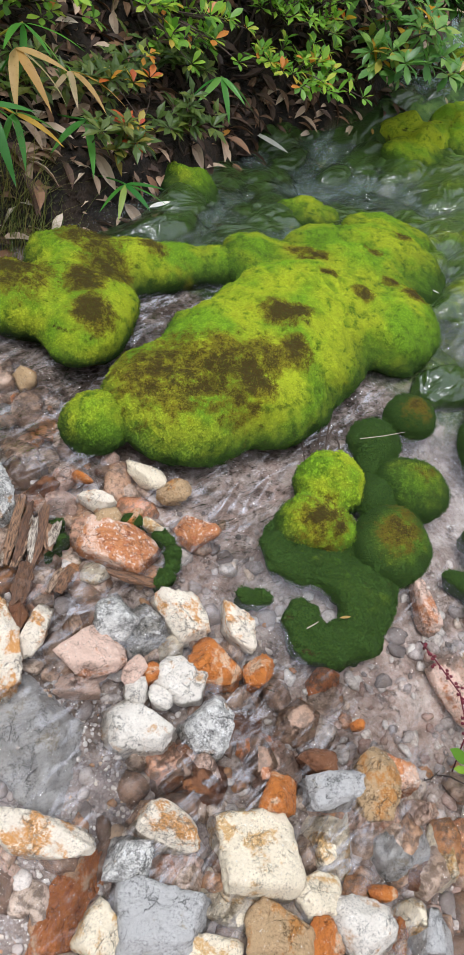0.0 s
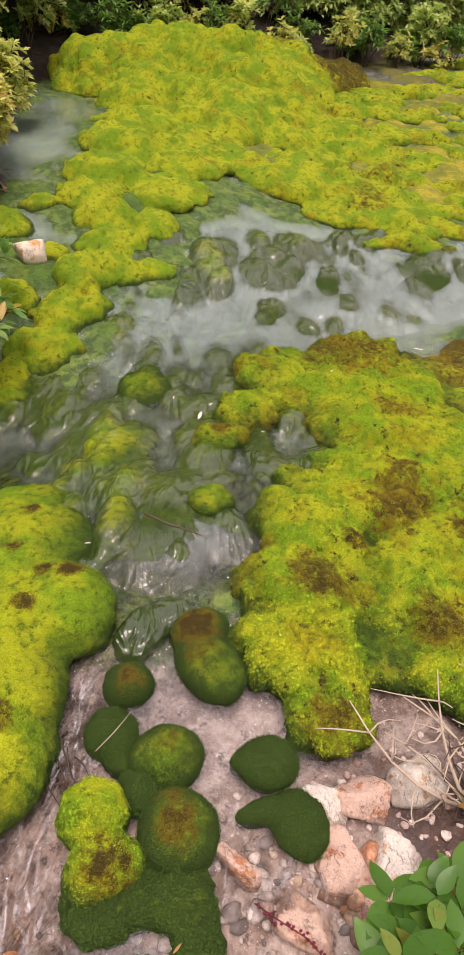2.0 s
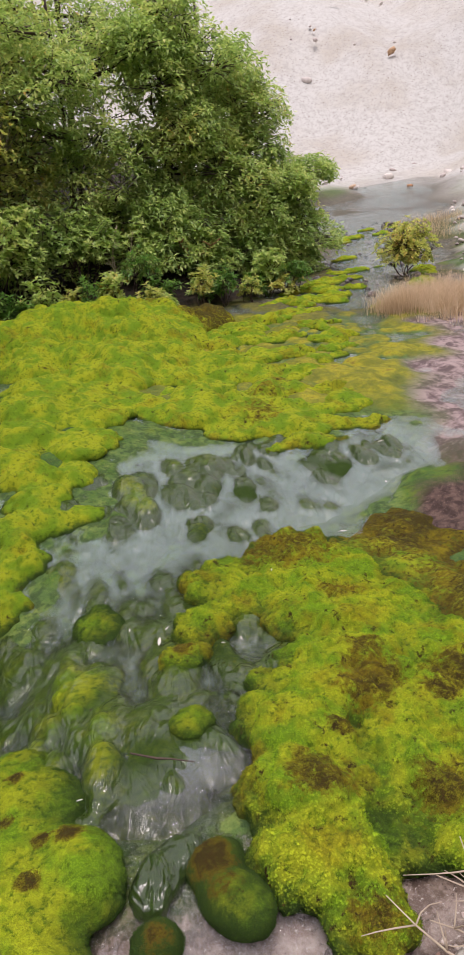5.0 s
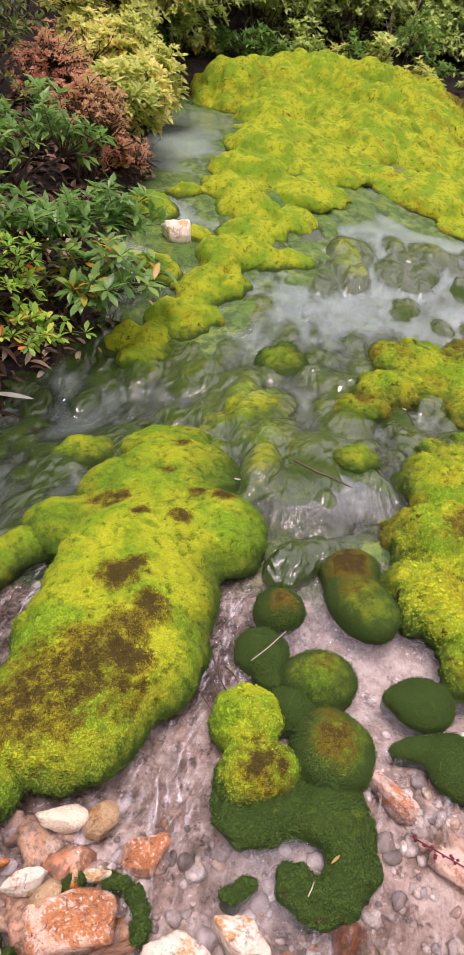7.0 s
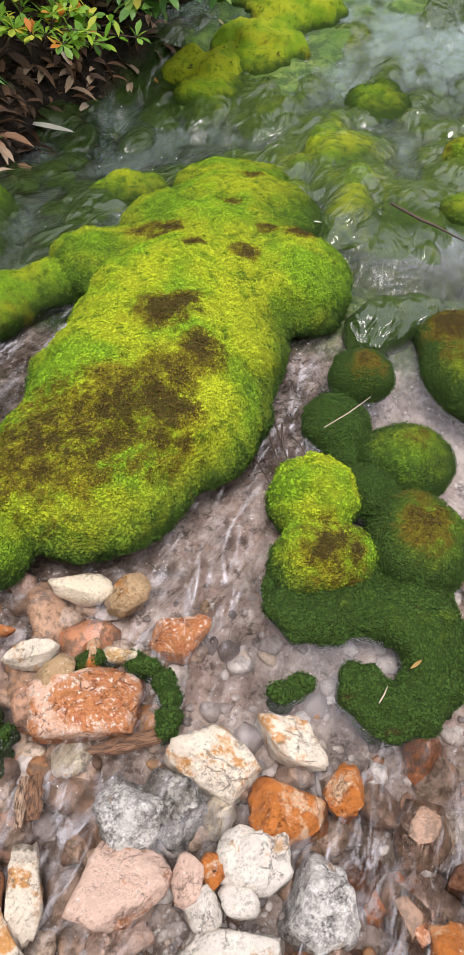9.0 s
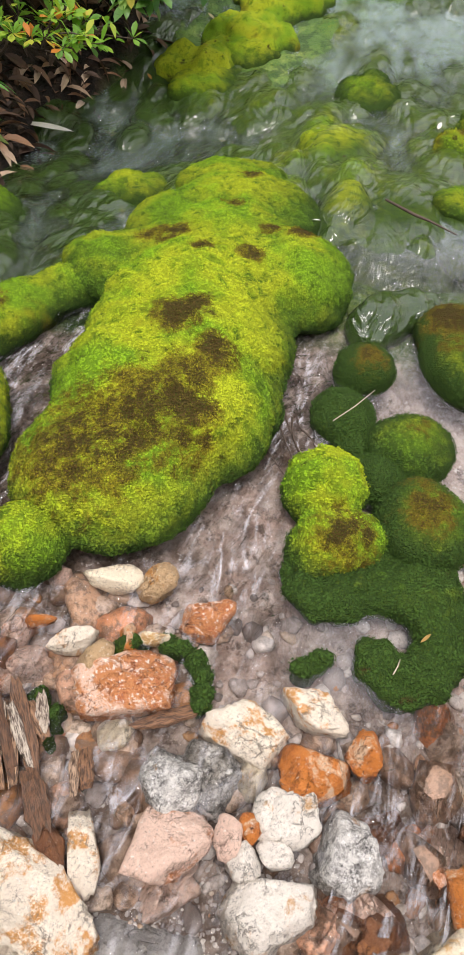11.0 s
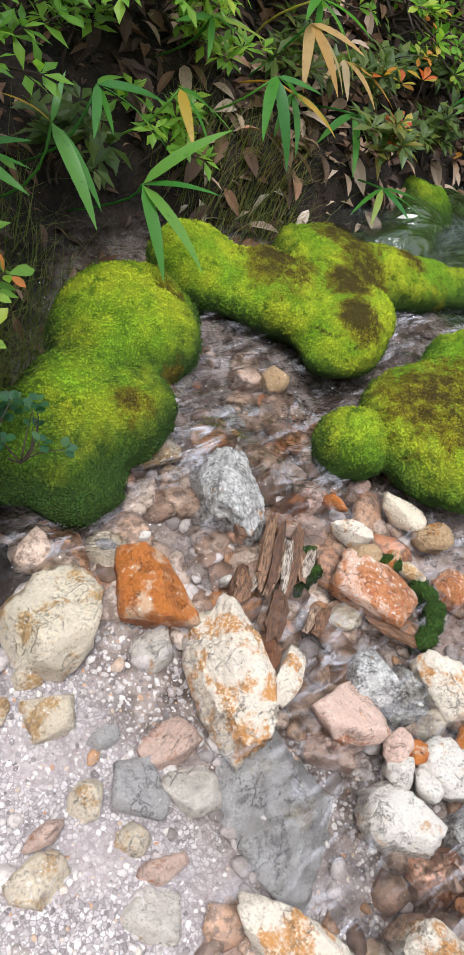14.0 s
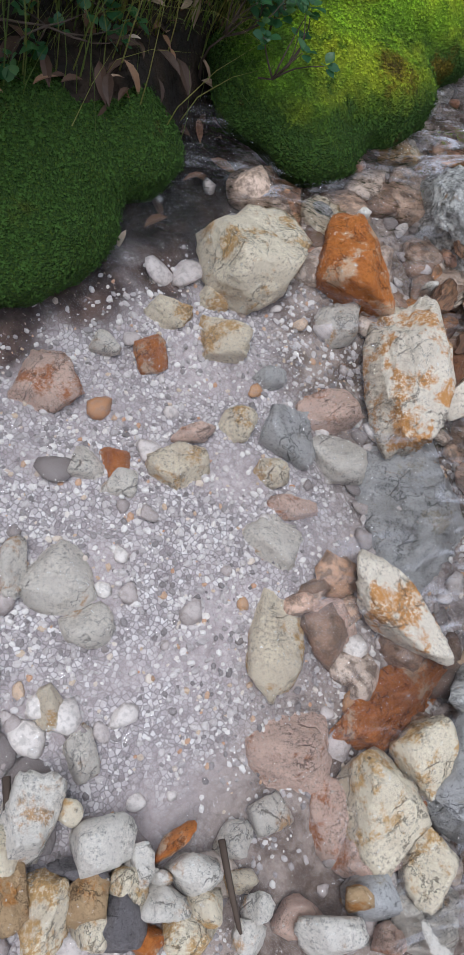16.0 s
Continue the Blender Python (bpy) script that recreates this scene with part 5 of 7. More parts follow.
stone(-0.200, 0.084, 0.037, 0.040, 0.035, 53, "white", True)
stone(-0.109, 0.009, 0.036, 0.078, 0.034, 35, "cream", True)
stone(-0.069, 0.079, 0.030, 0.035, 0.030, 78, "pink", True)
stone(0.061, 0.069, 0.094, 0.043, 0.048, 81, "rust", True)
stone(0.003, -0.062, 0.057, 0.059, 0.047, 49, "pink", True)
stone(0.109, -0.029, 0.043, 0.063, 0.039, 60, "cream")
stone(0.112, 0.046, 0.033, 0.048, 0.032, 49, "cream")
stone(0.144, -0.074, 0.040, 0.036, 0.034, 47, "pink", True)
stone(0.199, -0.035, 0.030, 0.042, 0.031, 46, "cream")
stone(0.089, -0.074, 0.027, 0.046, 0.029, 47, "pink", True)
stone(0.173, -0.104, 0.032, 0.026, 0.029, 46, "slate")
stone(0.255, -0.065, 0.046, 0.049, 0.041, 45, "white", True)
stone(-0.141, -0.331, 0.030, 0.040, 0.031, 47, "white")
stone(-0.076, -0.293, 0.032, 0.028, 0.030, 47, "white")
stone(-0.066, -0.367, 0.026, 0.038, 0.028, 45, "cream")
stone(-0.047, -0.337, 0.022, 0.027, 0.025, 46, "tan")
stone(-0.031, -0.298, 0.020, 0.022, 0.025, 46, "cream")
stone(-0.038, -0.275, 0.015, 0.022, 0.021, 46, "white")
stone(-0.008, -0.322, 0.026, 0.031, 0.028, 45, "dark")
stone(0.008, -0.281, 0.026, 0.019, 0.024, 46, "white")
stone(0.012, -0.239, 0.028, 0.022, 0.026, 46, "white")
stone(0.041, -0.251, 0.022, 0.019, 0.024, 46, "cream")
stone(-0.066, -0.321, 0.033, 0.011, 0.018, 31, "dark")
stone(-0.026, -0.235, 0.027, 0.009, 0.020, 85, "rust")
stone(0.135, -0.175, 0.027, 0.022, 0.026, 45, "pink", True)
stone(0.066, -0.200, 0.019, 0.013, 0.021, 46, "cream", True)
stone(0.083, -0.212, 0.013, 0.015, 0.020, 46, "white")
stone(-0.017, -0.345, 0.021, 0.020, 0.025, 45, "cream")
stone(0.022, -0.314, 0.019, 0.014, 0.021, 45, "rust")
stone(0.048, -0.281, 0.032, 0.020, 0.025, 45, "cream")
stone(-0.100, -0.384, 0.020, 0.034, 0.025, 46, "tan")
stone(0.157, -0.171, 0.037, 0.021, 0.026, 45, "white")
stone(-0.011, -0.268, 0.012, 0.009, 0.018, 46, "white")
stone(-0.342, 0.042, 0.042, 0.030, 0.031, 55, "cream", True)
stone(-0.368, -0.029, 0.022, 0.020, 0.025, 55, "white", True)
stone(-0.393, -0.014, 0.021, 0.024, 0.025, 55, "rust", True)
stone(-0.414, -0.049, 0.026, 0.023, 0.027, 55, "white", True)
stone(-0.491, 0.117, 0.024, 0.025, 0.027, 59, "rust", True)
stone(-0.297, 0.205, 0.041, 0.049, 0.037, 56, "slate", True)
stone(-0.225, 0.241, 0.038, 0.039, 0.035, 56, "white", True)
stone(-0.279, 0.281, 0.043, 0.030, 0.031, 57, "pink", True)
stone(-0.342, 0.153, 0.028, 0.027, 0.029, 56, "cream", True)
stone(-0.382, 0.385, 0.032, 0.032, 0.032, 59, "white", True)
stone(-0.455, 0.217, 0.038, 0.034, 0.033, 59, "cream", True)
stone(-0.369, 0.234, 0.024, 0.015, 0.023, 58, "slate", True)
stone(-0.534, 0.173, 0.038, 0.029, 0.030, 60, "cream", True)
stone(-0.535, -0.013, 0.047, 0.049, 0.041, 58, "pink", True)
stone(-0.533, 0.070, 0.020, 0.015, 0.023, 59, "white", True)
stone(-0.369, 0.090, 0.027, 0.015, 0.023, 56, "pink", True)
stone(-0.270, 0.146, 0.024, 0.023, 0.027, 55, "cream", True)
stone(-0.210, 0.138, 0.036, 0.018, 0.024, 54, "pink", True)
stone(-0.325, -0.145, 0.047, 0.045, 0.040, 53, "white", True)
stone(-0.259, -0.161, 0.032, 0.028, 0.030, 51, "white", True)
stone(-0.360, -0.192, 0.018, 0.036, 0.023, 53, "white", True)
stone(-0.150, -0.251, 0.020, 0.027, 0.027, 84, "white", True)
stone(0.041, -0.131, 0.029, 0.022, 0.026, 47, "white", True)
stone(-0.210, -0.250, 0.018, 0.025, 0.023, 50, "cream", True)
stone(0.030, -0.178, 0.019, 0.020, 0.024, 47, "white", True)
stone(-0.124, -0.301, 0.015, 0.013, 0.020, 47, "cream")
stone(-0.139, -0.366, 0.017, 0.027, 0.022, 47, "cream")
stone(0.092, -0.237, 0.022, 0.017, 0.023, 45, "white")
stone(0.156, -0.122, 0.019, 0.014, 0.022, 46, "tan")
stone(0.228, -0.114, 0.023, 0.018, 0.025, 45, "pink", True)
stone(-0.062, 0.529, 0.050, 0.046, 0.040, -3, "mottled")
stone(-0.078, 0.445, 0.060, 0.049, 0.042, -4, "pink")
stone(0.005, 0.533, 0.036, 0.055, 0.034, -3, "mottled", True)
stone(0.056, 0.578, 0.059, 0.039, 0.040, -45, "pale")
stone(0.151, 0.510, 0.052, 0.047, 0.040, -3, "rust")
stone(0.167, 0.603, 0.057, 0.029, 0.032, -40, "pale")
stone(0.234, 0.527, 0.029, 0.033, 0.030, -3, "rust")
stone(0.103, 0.461, 0.052, 0.039, 0.036, -4, "white")
stone(0.072, 0.418, 0.025, 0.023, 0.027, -4, "white")
stone(0.012, 0.445, 0.020, 0.032, 0.024, -4, "pink")
stone(0.044, 0.448, 0.018, 0.022, 0.023, -4, "rust")
stone(0.179, 0.400, 0.046, 0.054, 0.041, -4, "mottled")
stone(0.057, 0.352, 0.069, 0.045, 0.040, -4, "white")
stone(-0.186, 0.450, 0.024, 0.057, 0.027, -4, "pale")
stone(-0.224, 0.449, 0.018, 0.053, 0.023, 16, "brown")
stone(-0.126, 0.853, 0.046, 0.023, 0.027, -1, "cream")
stone(-0.051, 0.840, 0.032, 0.034, 0.032, -1, "tan")
stone(0.026, 0.770, 0.045, 0.033, 0.032, -1, "red")
stone(-0.108, 0.742, 0.014, 0.032, 0.020, -2, "rust")
stone(-0.161, 0.708, 0.037, 0.031, 0.033, 31, "tan")
stone(-0.192, 0.747, 0.039, 0.017, 0.024, 10, "pale")
stone(-0.246, 0.787, 0.025, 0.008, 0.019, -1, "rust")
stone(-0.108, 0.664, 0.085, 0.049, 0.041, -2, "red")
stone(-0.212, 0.884, 0.021, 0.019, 0.025, -1, "pink", True)
stone(-0.261, 0.729, 0.038, 0.030, 0.031, -2, "pink", True)
stone(-0.065, 0.741, 0.027, 0.012, 0.022, -2, "cream")
stone(0.063, 0.525, 0.024, 0.029, 0.027, -3, "cream", True)
stone(0.188, 0.314, 0.067, 0.059, 0.048, -5, "brown", True)
stone(-0.131, 0.607, 0.029, 0.020, 0.025, -3, "cream", True)
stone(0.324, 0.235, 0.081, 0.077, 0.058, 19, "cream")
stone(0.334, 0.332, 0.033, 0.041, 0.036, -8, "rust")
stone(0.424, 0.380, 0.071, 0.036, 0.034, 20, "slate")
stone(0.500, 0.413, 0.046, 0.061, 0.040, 20, "tan")
stone(0.151, 0.222, 0.059, 0.034, 0.041, -8, "pale")
stone(0.445, 0.302, 0.054, 0.071, 0.046, 19, "cream", True)
stone(0.119, 0.151, 0.036, 0.042, 0.034, 19, "mottled")
stone(0.440, 0.204, 0.044, 0.040, 0.036, 18, "cream")
stone(0.518, 0.185, 0.053, 0.051, 0.042, 18, "white")
stone(0.388, 0.410, 0.035, 0.022, 0.027, 20, "brown")
stone(0.530, 0.446, 0.048, 0.032, 0.035, -20, "red")
stone(0.287, 0.163, 0.057, 0.049, 0.042, 18, "cream", True)
stone(0.194, 0.090, 0.081, 0.068, 0.054, 18, "slate")
stone(0.169, 0.318, 0.064, 0.062, 0.049, 20, "pink", True)
stone(0.313, 0.382, 0.054, 0.040, 0.036, 20, "pink", True)
stone(0.575, 0.326, 0.052, 0.065, 0.044, 19, "slate", True)
stone(0.608, 0.232, 0.034, 0.031, 0.031, 18, "cream")
stone(0.585, 0.202, 0.026, 0.029, 0.028, 18, "rust")
stone(0.649, 0.218, 0.037, 0.044, 0.035, 18, "slate")
stone(0.657, 0.348, 0.025, 0.055, 0.027, 19, "cream")
stone(0.378, 0.132, 0.056, 0.055, 0.045, 18, "tan")
stone(0.199, 0.170, 0.045, 0.027, 0.029, 19, "pink", True)
stone(0.457, 0.149, 0.034, 0.032, 0.032, 17, "rust")
stone(0.282, 0.081, 0.044, 0.024, 0.027, 17, "cream")
stone(0.441, 0.503, 0.015, 0.010, 0.021, 21, "rust")
stone(0.540, 0.245, 0.024, 0.014, 0.022, 18, "rust")
stone(0.238, 0.434, 0.045, 0.030, 0.031, 21, "brown", True)
stone(0.018, 0.534, 0.054, 0.043, 0.038, 23, "mottled", True)
stone(0.503, 0.364, 0.043, 0.031, 0.031, 19, "pink", True)
stone(0.616, 0.300, 0.037, 0.026, 0.029, 18, "brown")
stone(0.599, 0.408, 0.038, 0.027, 0.029, 19, "pink", True)
stone(-0.412, 0.685, 0.064, 0.090, 0.052, 33, "mottled")
stone(-0.489, 0.510, 0.012, 0.009, 0.020, 56, "white")
stone(-0.341, 0.529, 0.012, 0.008, 0.018, 54, "white")
stone(-0.626, 0.865, 0.030, 0.032, 0.031, 61, "white", True)
stone(-0.465, 0.983, 0.027, 0.028, 0.029, 60, "tan")
stone(-0.525, 0.479, 0.029, 0.026, 0.029, 55, "slate", True)
stone(-0.569, 0.694, 0.043, 0.030, 0.031, 58, "cream", True)
stone(-0.313, 0.742, 0.043, 0.026, 0.029, 55, "brown", True)
stone(-0.484, 0.885, 0.047, 0.038, 0.034, 59, "slate", True)
stone(-0.277, 0.793, 0.031, 0.022, 0.027, 55, "pink", True)
stone(0.031, 0.412, 0.025, 0.024, 0.027, 14, "white")
stone(0.081, 0.463, 0.031, 0.031, 0.032, 15, "white")
stone(-0.069, 0.395, 0.041, 0.031, 0.031, 14, "pink", True)
stone(-0.524, 0.475, 0.035, 0.030, 0.031, 16, "cream", True)
stone(-0.614, 0.829, 0.025, 0.034, 0.028, 20, "white", True)
stone(-0.311, 0.708, 0.041, 0.025, 0.028, 18, "pink", True)
stone(-0.330, 0.449, 0.032, 0.024, 0.027, 15, "cream", True)
stone(0.56, 3.95, 0.085, 0.065, 0.065, 0, "pale")
stone(0.537, 0.806, 0.022, 0.065, 0.030, 25, "pink")
stone(0.774, 0.870, 0.070, 0.060, 0.045, 20, "white")
stone(0.895, 0.856, 0.060, 0.080, 0.050, 60, "pink")
stone(1.035, 0.861, 0.080, 0.060, 0.050, 10, "white")
stone(0.757, 0.742, 0.080, 0.060, 0.045, 100, "pink")
stone(0.890, 0.715, 0.070, 0.060, 0.040, 40, "white")
stone(0.794, 0.642, 0.060, 0.050, 0.030, 40, "pink")
stone(0.634, 0.669, 0.070, 0.050, 0.030, 130, "pink")

# ---- gravel ----
def pebbles(name, label, n, box, size, seed, at=None, keep=None):
    r = np.random.RandomState(seed)
    bm = rock_mesh(random.Random(seed), 1, 1, 1, 1 if size < 0.006 or box[1] > 4 else 2, 9)
    bmesh.ops.triangulate(bm, faces=bm.faces)
    tv = np.array([v.co[:] for v in bm.verts])
    tf = np.array([[v.index for v in f.verts] for f in bm.faces])
    bm.free()
    x, y = r.uniform(box[0], box[1], n), r.uniform(box[2], box[3], n)
    if keep is not None:
        m = keep(x, y, r)
        x, y = x[m], y[m]
    n = len(x)
    z = ground_height(x, y)
    s = size * np.exp(np.clip(r.normal(0, 0.5, n), -1.2, 0.75))
    mats = []
    for i in range(n):
        e = Euler((r.uniform(-0.5, 0.5), r.uniform(-0.5, 0.5), r.uniform(0, 6.28)))
        mats.append(np.array(Matrix.Translation((x[i], y[i], z[i] + (0.55 if size > 0.03 else 0.15) * s[i])) @ e.to_matrix().to_4x4() @ Matrix.Diagonal((s[i] * r.uniform(0.8, 1.4), s[i] * r.uniform(0.7, 1.1), s[i] * r.uniform(0.4, 0.8), 1))))
    ob = part(name, scatter_mesh(name, tv, tf, mats, size > 0.006), FINE_GRAVEL if size < 0.006 else PINK_GRAVEL if size == 0.0075 else GRAVEL)
    return tagged(ob, label, "gravel", kind="stuff")


kg = Nodes("mixed_gravel", 0.7, 0.35)
GRAVEL = kg.end(kg.mix(kg.remap(kg.noise(140, 3), 0.45, 0.65, 0, 0.4), kg.ramp(kg.island(), [(0.0, (0.18, 0.15, 0.14)), (0.25, (0.38, 0.32, 0.30)), (0.6, (0.58, 0.51, 0.48)), (0.86, (0.76, 0.70, 0.65)), (0.95, (0.50, 0.32, 0.18)), (1.0, (0.42, 0.18, 0.07))]), (0.22, 0.19, 0.17)), kg.bump(kg.noise(260, 3), 0.4, 0.003))
kf = Nodes("pale_fine_gravel", 0.6, 0.35)
FINE_GRAVEL = kf.end(kf.ramp(kf.island(), [(0.0, (0.18, 0.155, 0.15)), (0.25, (0.38, 0.34, 0.33)), (0.6, (0.56, 0.51, 0.49)), (0.88, (0.76, 0.72, 0.68)), (0.96, (0.55, 0.42, 0.30)), (1.0, (0.50, 0.26, 0.14))]), kf.bump(kf.noise(400, 3), 0.4, 0.002))
kp = Nodes("pinkish_crumbs", 0.75, 0.3)
PINK_GRAVEL = kp.end(kp.mix(kp.remap(kp.noise(120, 4, 0.7), 0.42, 0.62, 0, 0.6), kp.ramp(kp.island(), [(0.0, (0.30, 0.18, 0.14)), (0.4, (0.58, 0.43, 0.37)), (0.75, (0.74, 0.64, 0.58)), (1.0, (0.82, 0.78, 0.72))]), (0.34, 0.22, 0.18)), kp.bump(kp.noise(260, 4, 0.7), 0.6, 0.004))
on_bed = lambda x, y, r: bank_distance(x, y) < -0.02
pebbles("gravel", "fine pale gravel on the streambed", 23000, (-0.85, 0.12, -0.75, 0.42), 0.0025, 1, keep=lambda x, y, r: on_bed(x, y, r) & (x - 0.1 * y > -0.60 + 0.02 * r.normal(0, 1, len(x))) & (wave(x, y, 9, 71) + 0.5 * wave(x, y, 23, 72) + r.normal(0, 0.3, len(x)) > -0.45))
pebbles("gravel", "small mixed pebbles between the stones", 2600, (-0.8, 0.75, -0.75, 0.85), 0.010, 2, keep=lambda x, y, r: on_bed(x, y, r) & ((x + 0.9 * (y - 0.25) > -0.2) | (r.rand(len(x)) < 0.12)))
pebbles("gravel", "pinkish crumbs and pebbles on the dry shelf", 3600, (0.40, 2.0, -1.0, 1.0), 0.0075, 3, keep=lambda x, y, r: np.hypot((x - 0.95) / 0.62, (y - 0.25) / 0.75) + r.normal(0, 0.18, len(x)) < 0.9)
pebbles("gravel", "loose stones at the near edge of the stream", 700, (-0.75, 0.6, -0.95, -0.2), 0.016, 4, keep=lambda x, y, r: (y + 0.12 * np.sin(5 * x) < -0.26 + 0.1 * r.normal(0, 1, len(x))) & on_bed(x, y, r))
pebbles("gravel", "pale chips and pebbles on dark soil", 900, (2.2, 5.0, 1.2, 4.2), 0.014, 5, keep=lambda x, y, r: (0.69 * x - 0.72 * y > 0.25))
pebbles("gravel", "grey stones along the upper stream", 900, (5.5, 14.5, 5.5, 14), 0.035, 6, keep=lambda x, y, r: (0.69 * x - 0.72 * y > 0.3))
pebbles("gravel", "grey boulders scattered on the white slope", 110, (13, 27, 13, 28), 0.10, 14, keep=lambda x, y, r: 0.72 * x + 0.69 * y > 23.0)


kc = Nodes("wet_cobbles", 0.35, 0.5)
WET_COBBLE = kc.end(kc.mix(kc.remap(kc.noise(60, 5, 0.7), 0.42, 0.6, 0, 0.8), kc.ramp(kc.island(), [(0.0, (0.15, 0.085, 0.055)), (0.25, (0.34, 0.21, 0.14)), (0.5, (0.54, 0.41, 0.32)), (0.68, (0.46, 0.20, 0.07)), (0.82, (0.72, 0.62, 0.52)), (1.0, (0.54, 0.18, 0.05))]), (0.14, 0.09, 0.06)), kc.bump(kc.noise(180, 4, 0.7), 0.6, 0.005))
pebbles("cobbles", "wet brown cobbles under the running water", 420, (-0.12, 0.85, 0.02, 0.80), 0.024, 7, keep=lambda x, y, r: ((x - 0.3) ** 2 / 0.25 + (y - 0.7) ** 2 / 0.03 > 0.4) & (bump_at(x, y, 0.58, 0.66, 0.03) < 0.4) & (bump_at(x, y, -0.085, 0.30, 0.02) < 0.3))
pebbles("cobbles", "dark wet cobbles in the side channel", 240, (-0.62, -0.1, 0.40, 1.0), 0.022, 8, keep=on_bed)
pebbles("cobbles", "dark wet stones in the upper stream", 900, (6.0, 14.5, 6.0, 15.5), 0.032, 9, keep=lambda x, y, r: (abs(0.69 * x - 0.72 * y + 1.0) < 0.8) & (0.72 * x + 0.69 * y < 18.0))
kd = Nodes("dark_wet_stones", 0.3, 0.5)
DARK_COBBLE = kd.end(kd.mix(kd.remap(kd.noise(12, 5, 0.7), 0.42, 0.6), kd.ramp(kd.island(), [(0.0, (0.08, 0.07, 0.07)), (0.6, (0.18, 0.15, 0.15)), (1.0, (0.36, 0.30, 0.28))]), (0.06, 0.05, 0.05)), kd.bump(kd.noise(40, 4, 0.7), 0.6, 0.02))
for cob in [o for o in bpy.data.objects if o.name.startswith("cobbles")]:
    cob.data.materials[0] = DARK_COBBLE if cob.location.length > 0 or max(v[0] for v in cob.bound_box) > 5 else WET_COBBLE
    tagged(cob, category="cobbles")


# ---- leaves and plants ----
def leaf_shape(length, width, segs=5, curl=0.25, fold=0.25, wide_at=0.5, tip=1.0):
    """A folded, curled leaf along x: vertices and triangles."""
    verts, tris = [], []
    for i in range(segs + 1):
        t = i / segs
        e = math.log(0.5) / math.log(wide_at)
        w = 0.5 * width * math.sin(math.pi * t ** e) ** 0.8 if 0 < t < 1 else 0.0
        x, z = length * (t - 0.15 * curl * t * t), -length * curl * t * t
        verts += [(x, -w, z + fold * w), (x, 0, z), (x, w, z + fold * w)]
    for i in range(segs):
        a = 3 * i
        for k in (0, 1):
            tris += [(a + k, a + k + 3, a + k + 4), (a + k, a + k + 4, a + k + 1)]
    return np.array(verts), np.array(tris)


def leaf_data(name, material, kinds):
    out = []
    for args in kinds:
        v, t = leaf_shape(*args)
        me = fast_mesh(name, v, t, True)
        me.materials.append(material)
        out.append(me)
    return out


def heading(p, d, twist=0.0, size=1.0):
    """A pose at p whose x axis runs along d, with its z axis as upright as may be."""
    d = Vector(d).normalized()
    side = Vector((0, 0, 1)).cross(d)
    if side.length < 1e-3:
        side = Vector((0, 1, 0))
    side.normalize()
    up = d.cross(side)
    m = Matrix((d, side, up)).transposed().to_4x4()
    return Matrix.Translation(p) @ m @ Matrix.Rotation(twist, 4, "X") @ Matrix.Scale(size, 4)


def rosette(rnd, p, axis, count, droop):
    """Poses of leaves spread round a shoot's tip."""
    q = Vector(axis).normalized().to_track_quat("Z", "Y")
    out, a0 = [], rnd.uniform(0, 6.28)
    for i in range(count):
        a = a0 + i * 2.4
        tilt = rnd.uniform(*droop)
        d = q @ Vector((math.cos(a) * math.cos(tilt), math.sin(a) * math.cos(tilt), math.sin(tilt)))
        out.append(heading(Vector(p) + d * 0.004, d, rnd.uniform(-0.35, 0.35), rnd.uniform(0.65, 1.1)))
    return out


def twig_path(rnd, a, b, bend=0.12, n=5):
    a, b = Vector(a), Vector(b)
    side = Vector((rnd.gauss(0, 1), rnd.gauss(0, 1), rnd.gauss(0, 0.4))) * (b - a).length * bend
    return [a.lerp(b, i / (n - 1)) + side * math.sin(math.pi * i / (n - 1)) for i in range(n)]


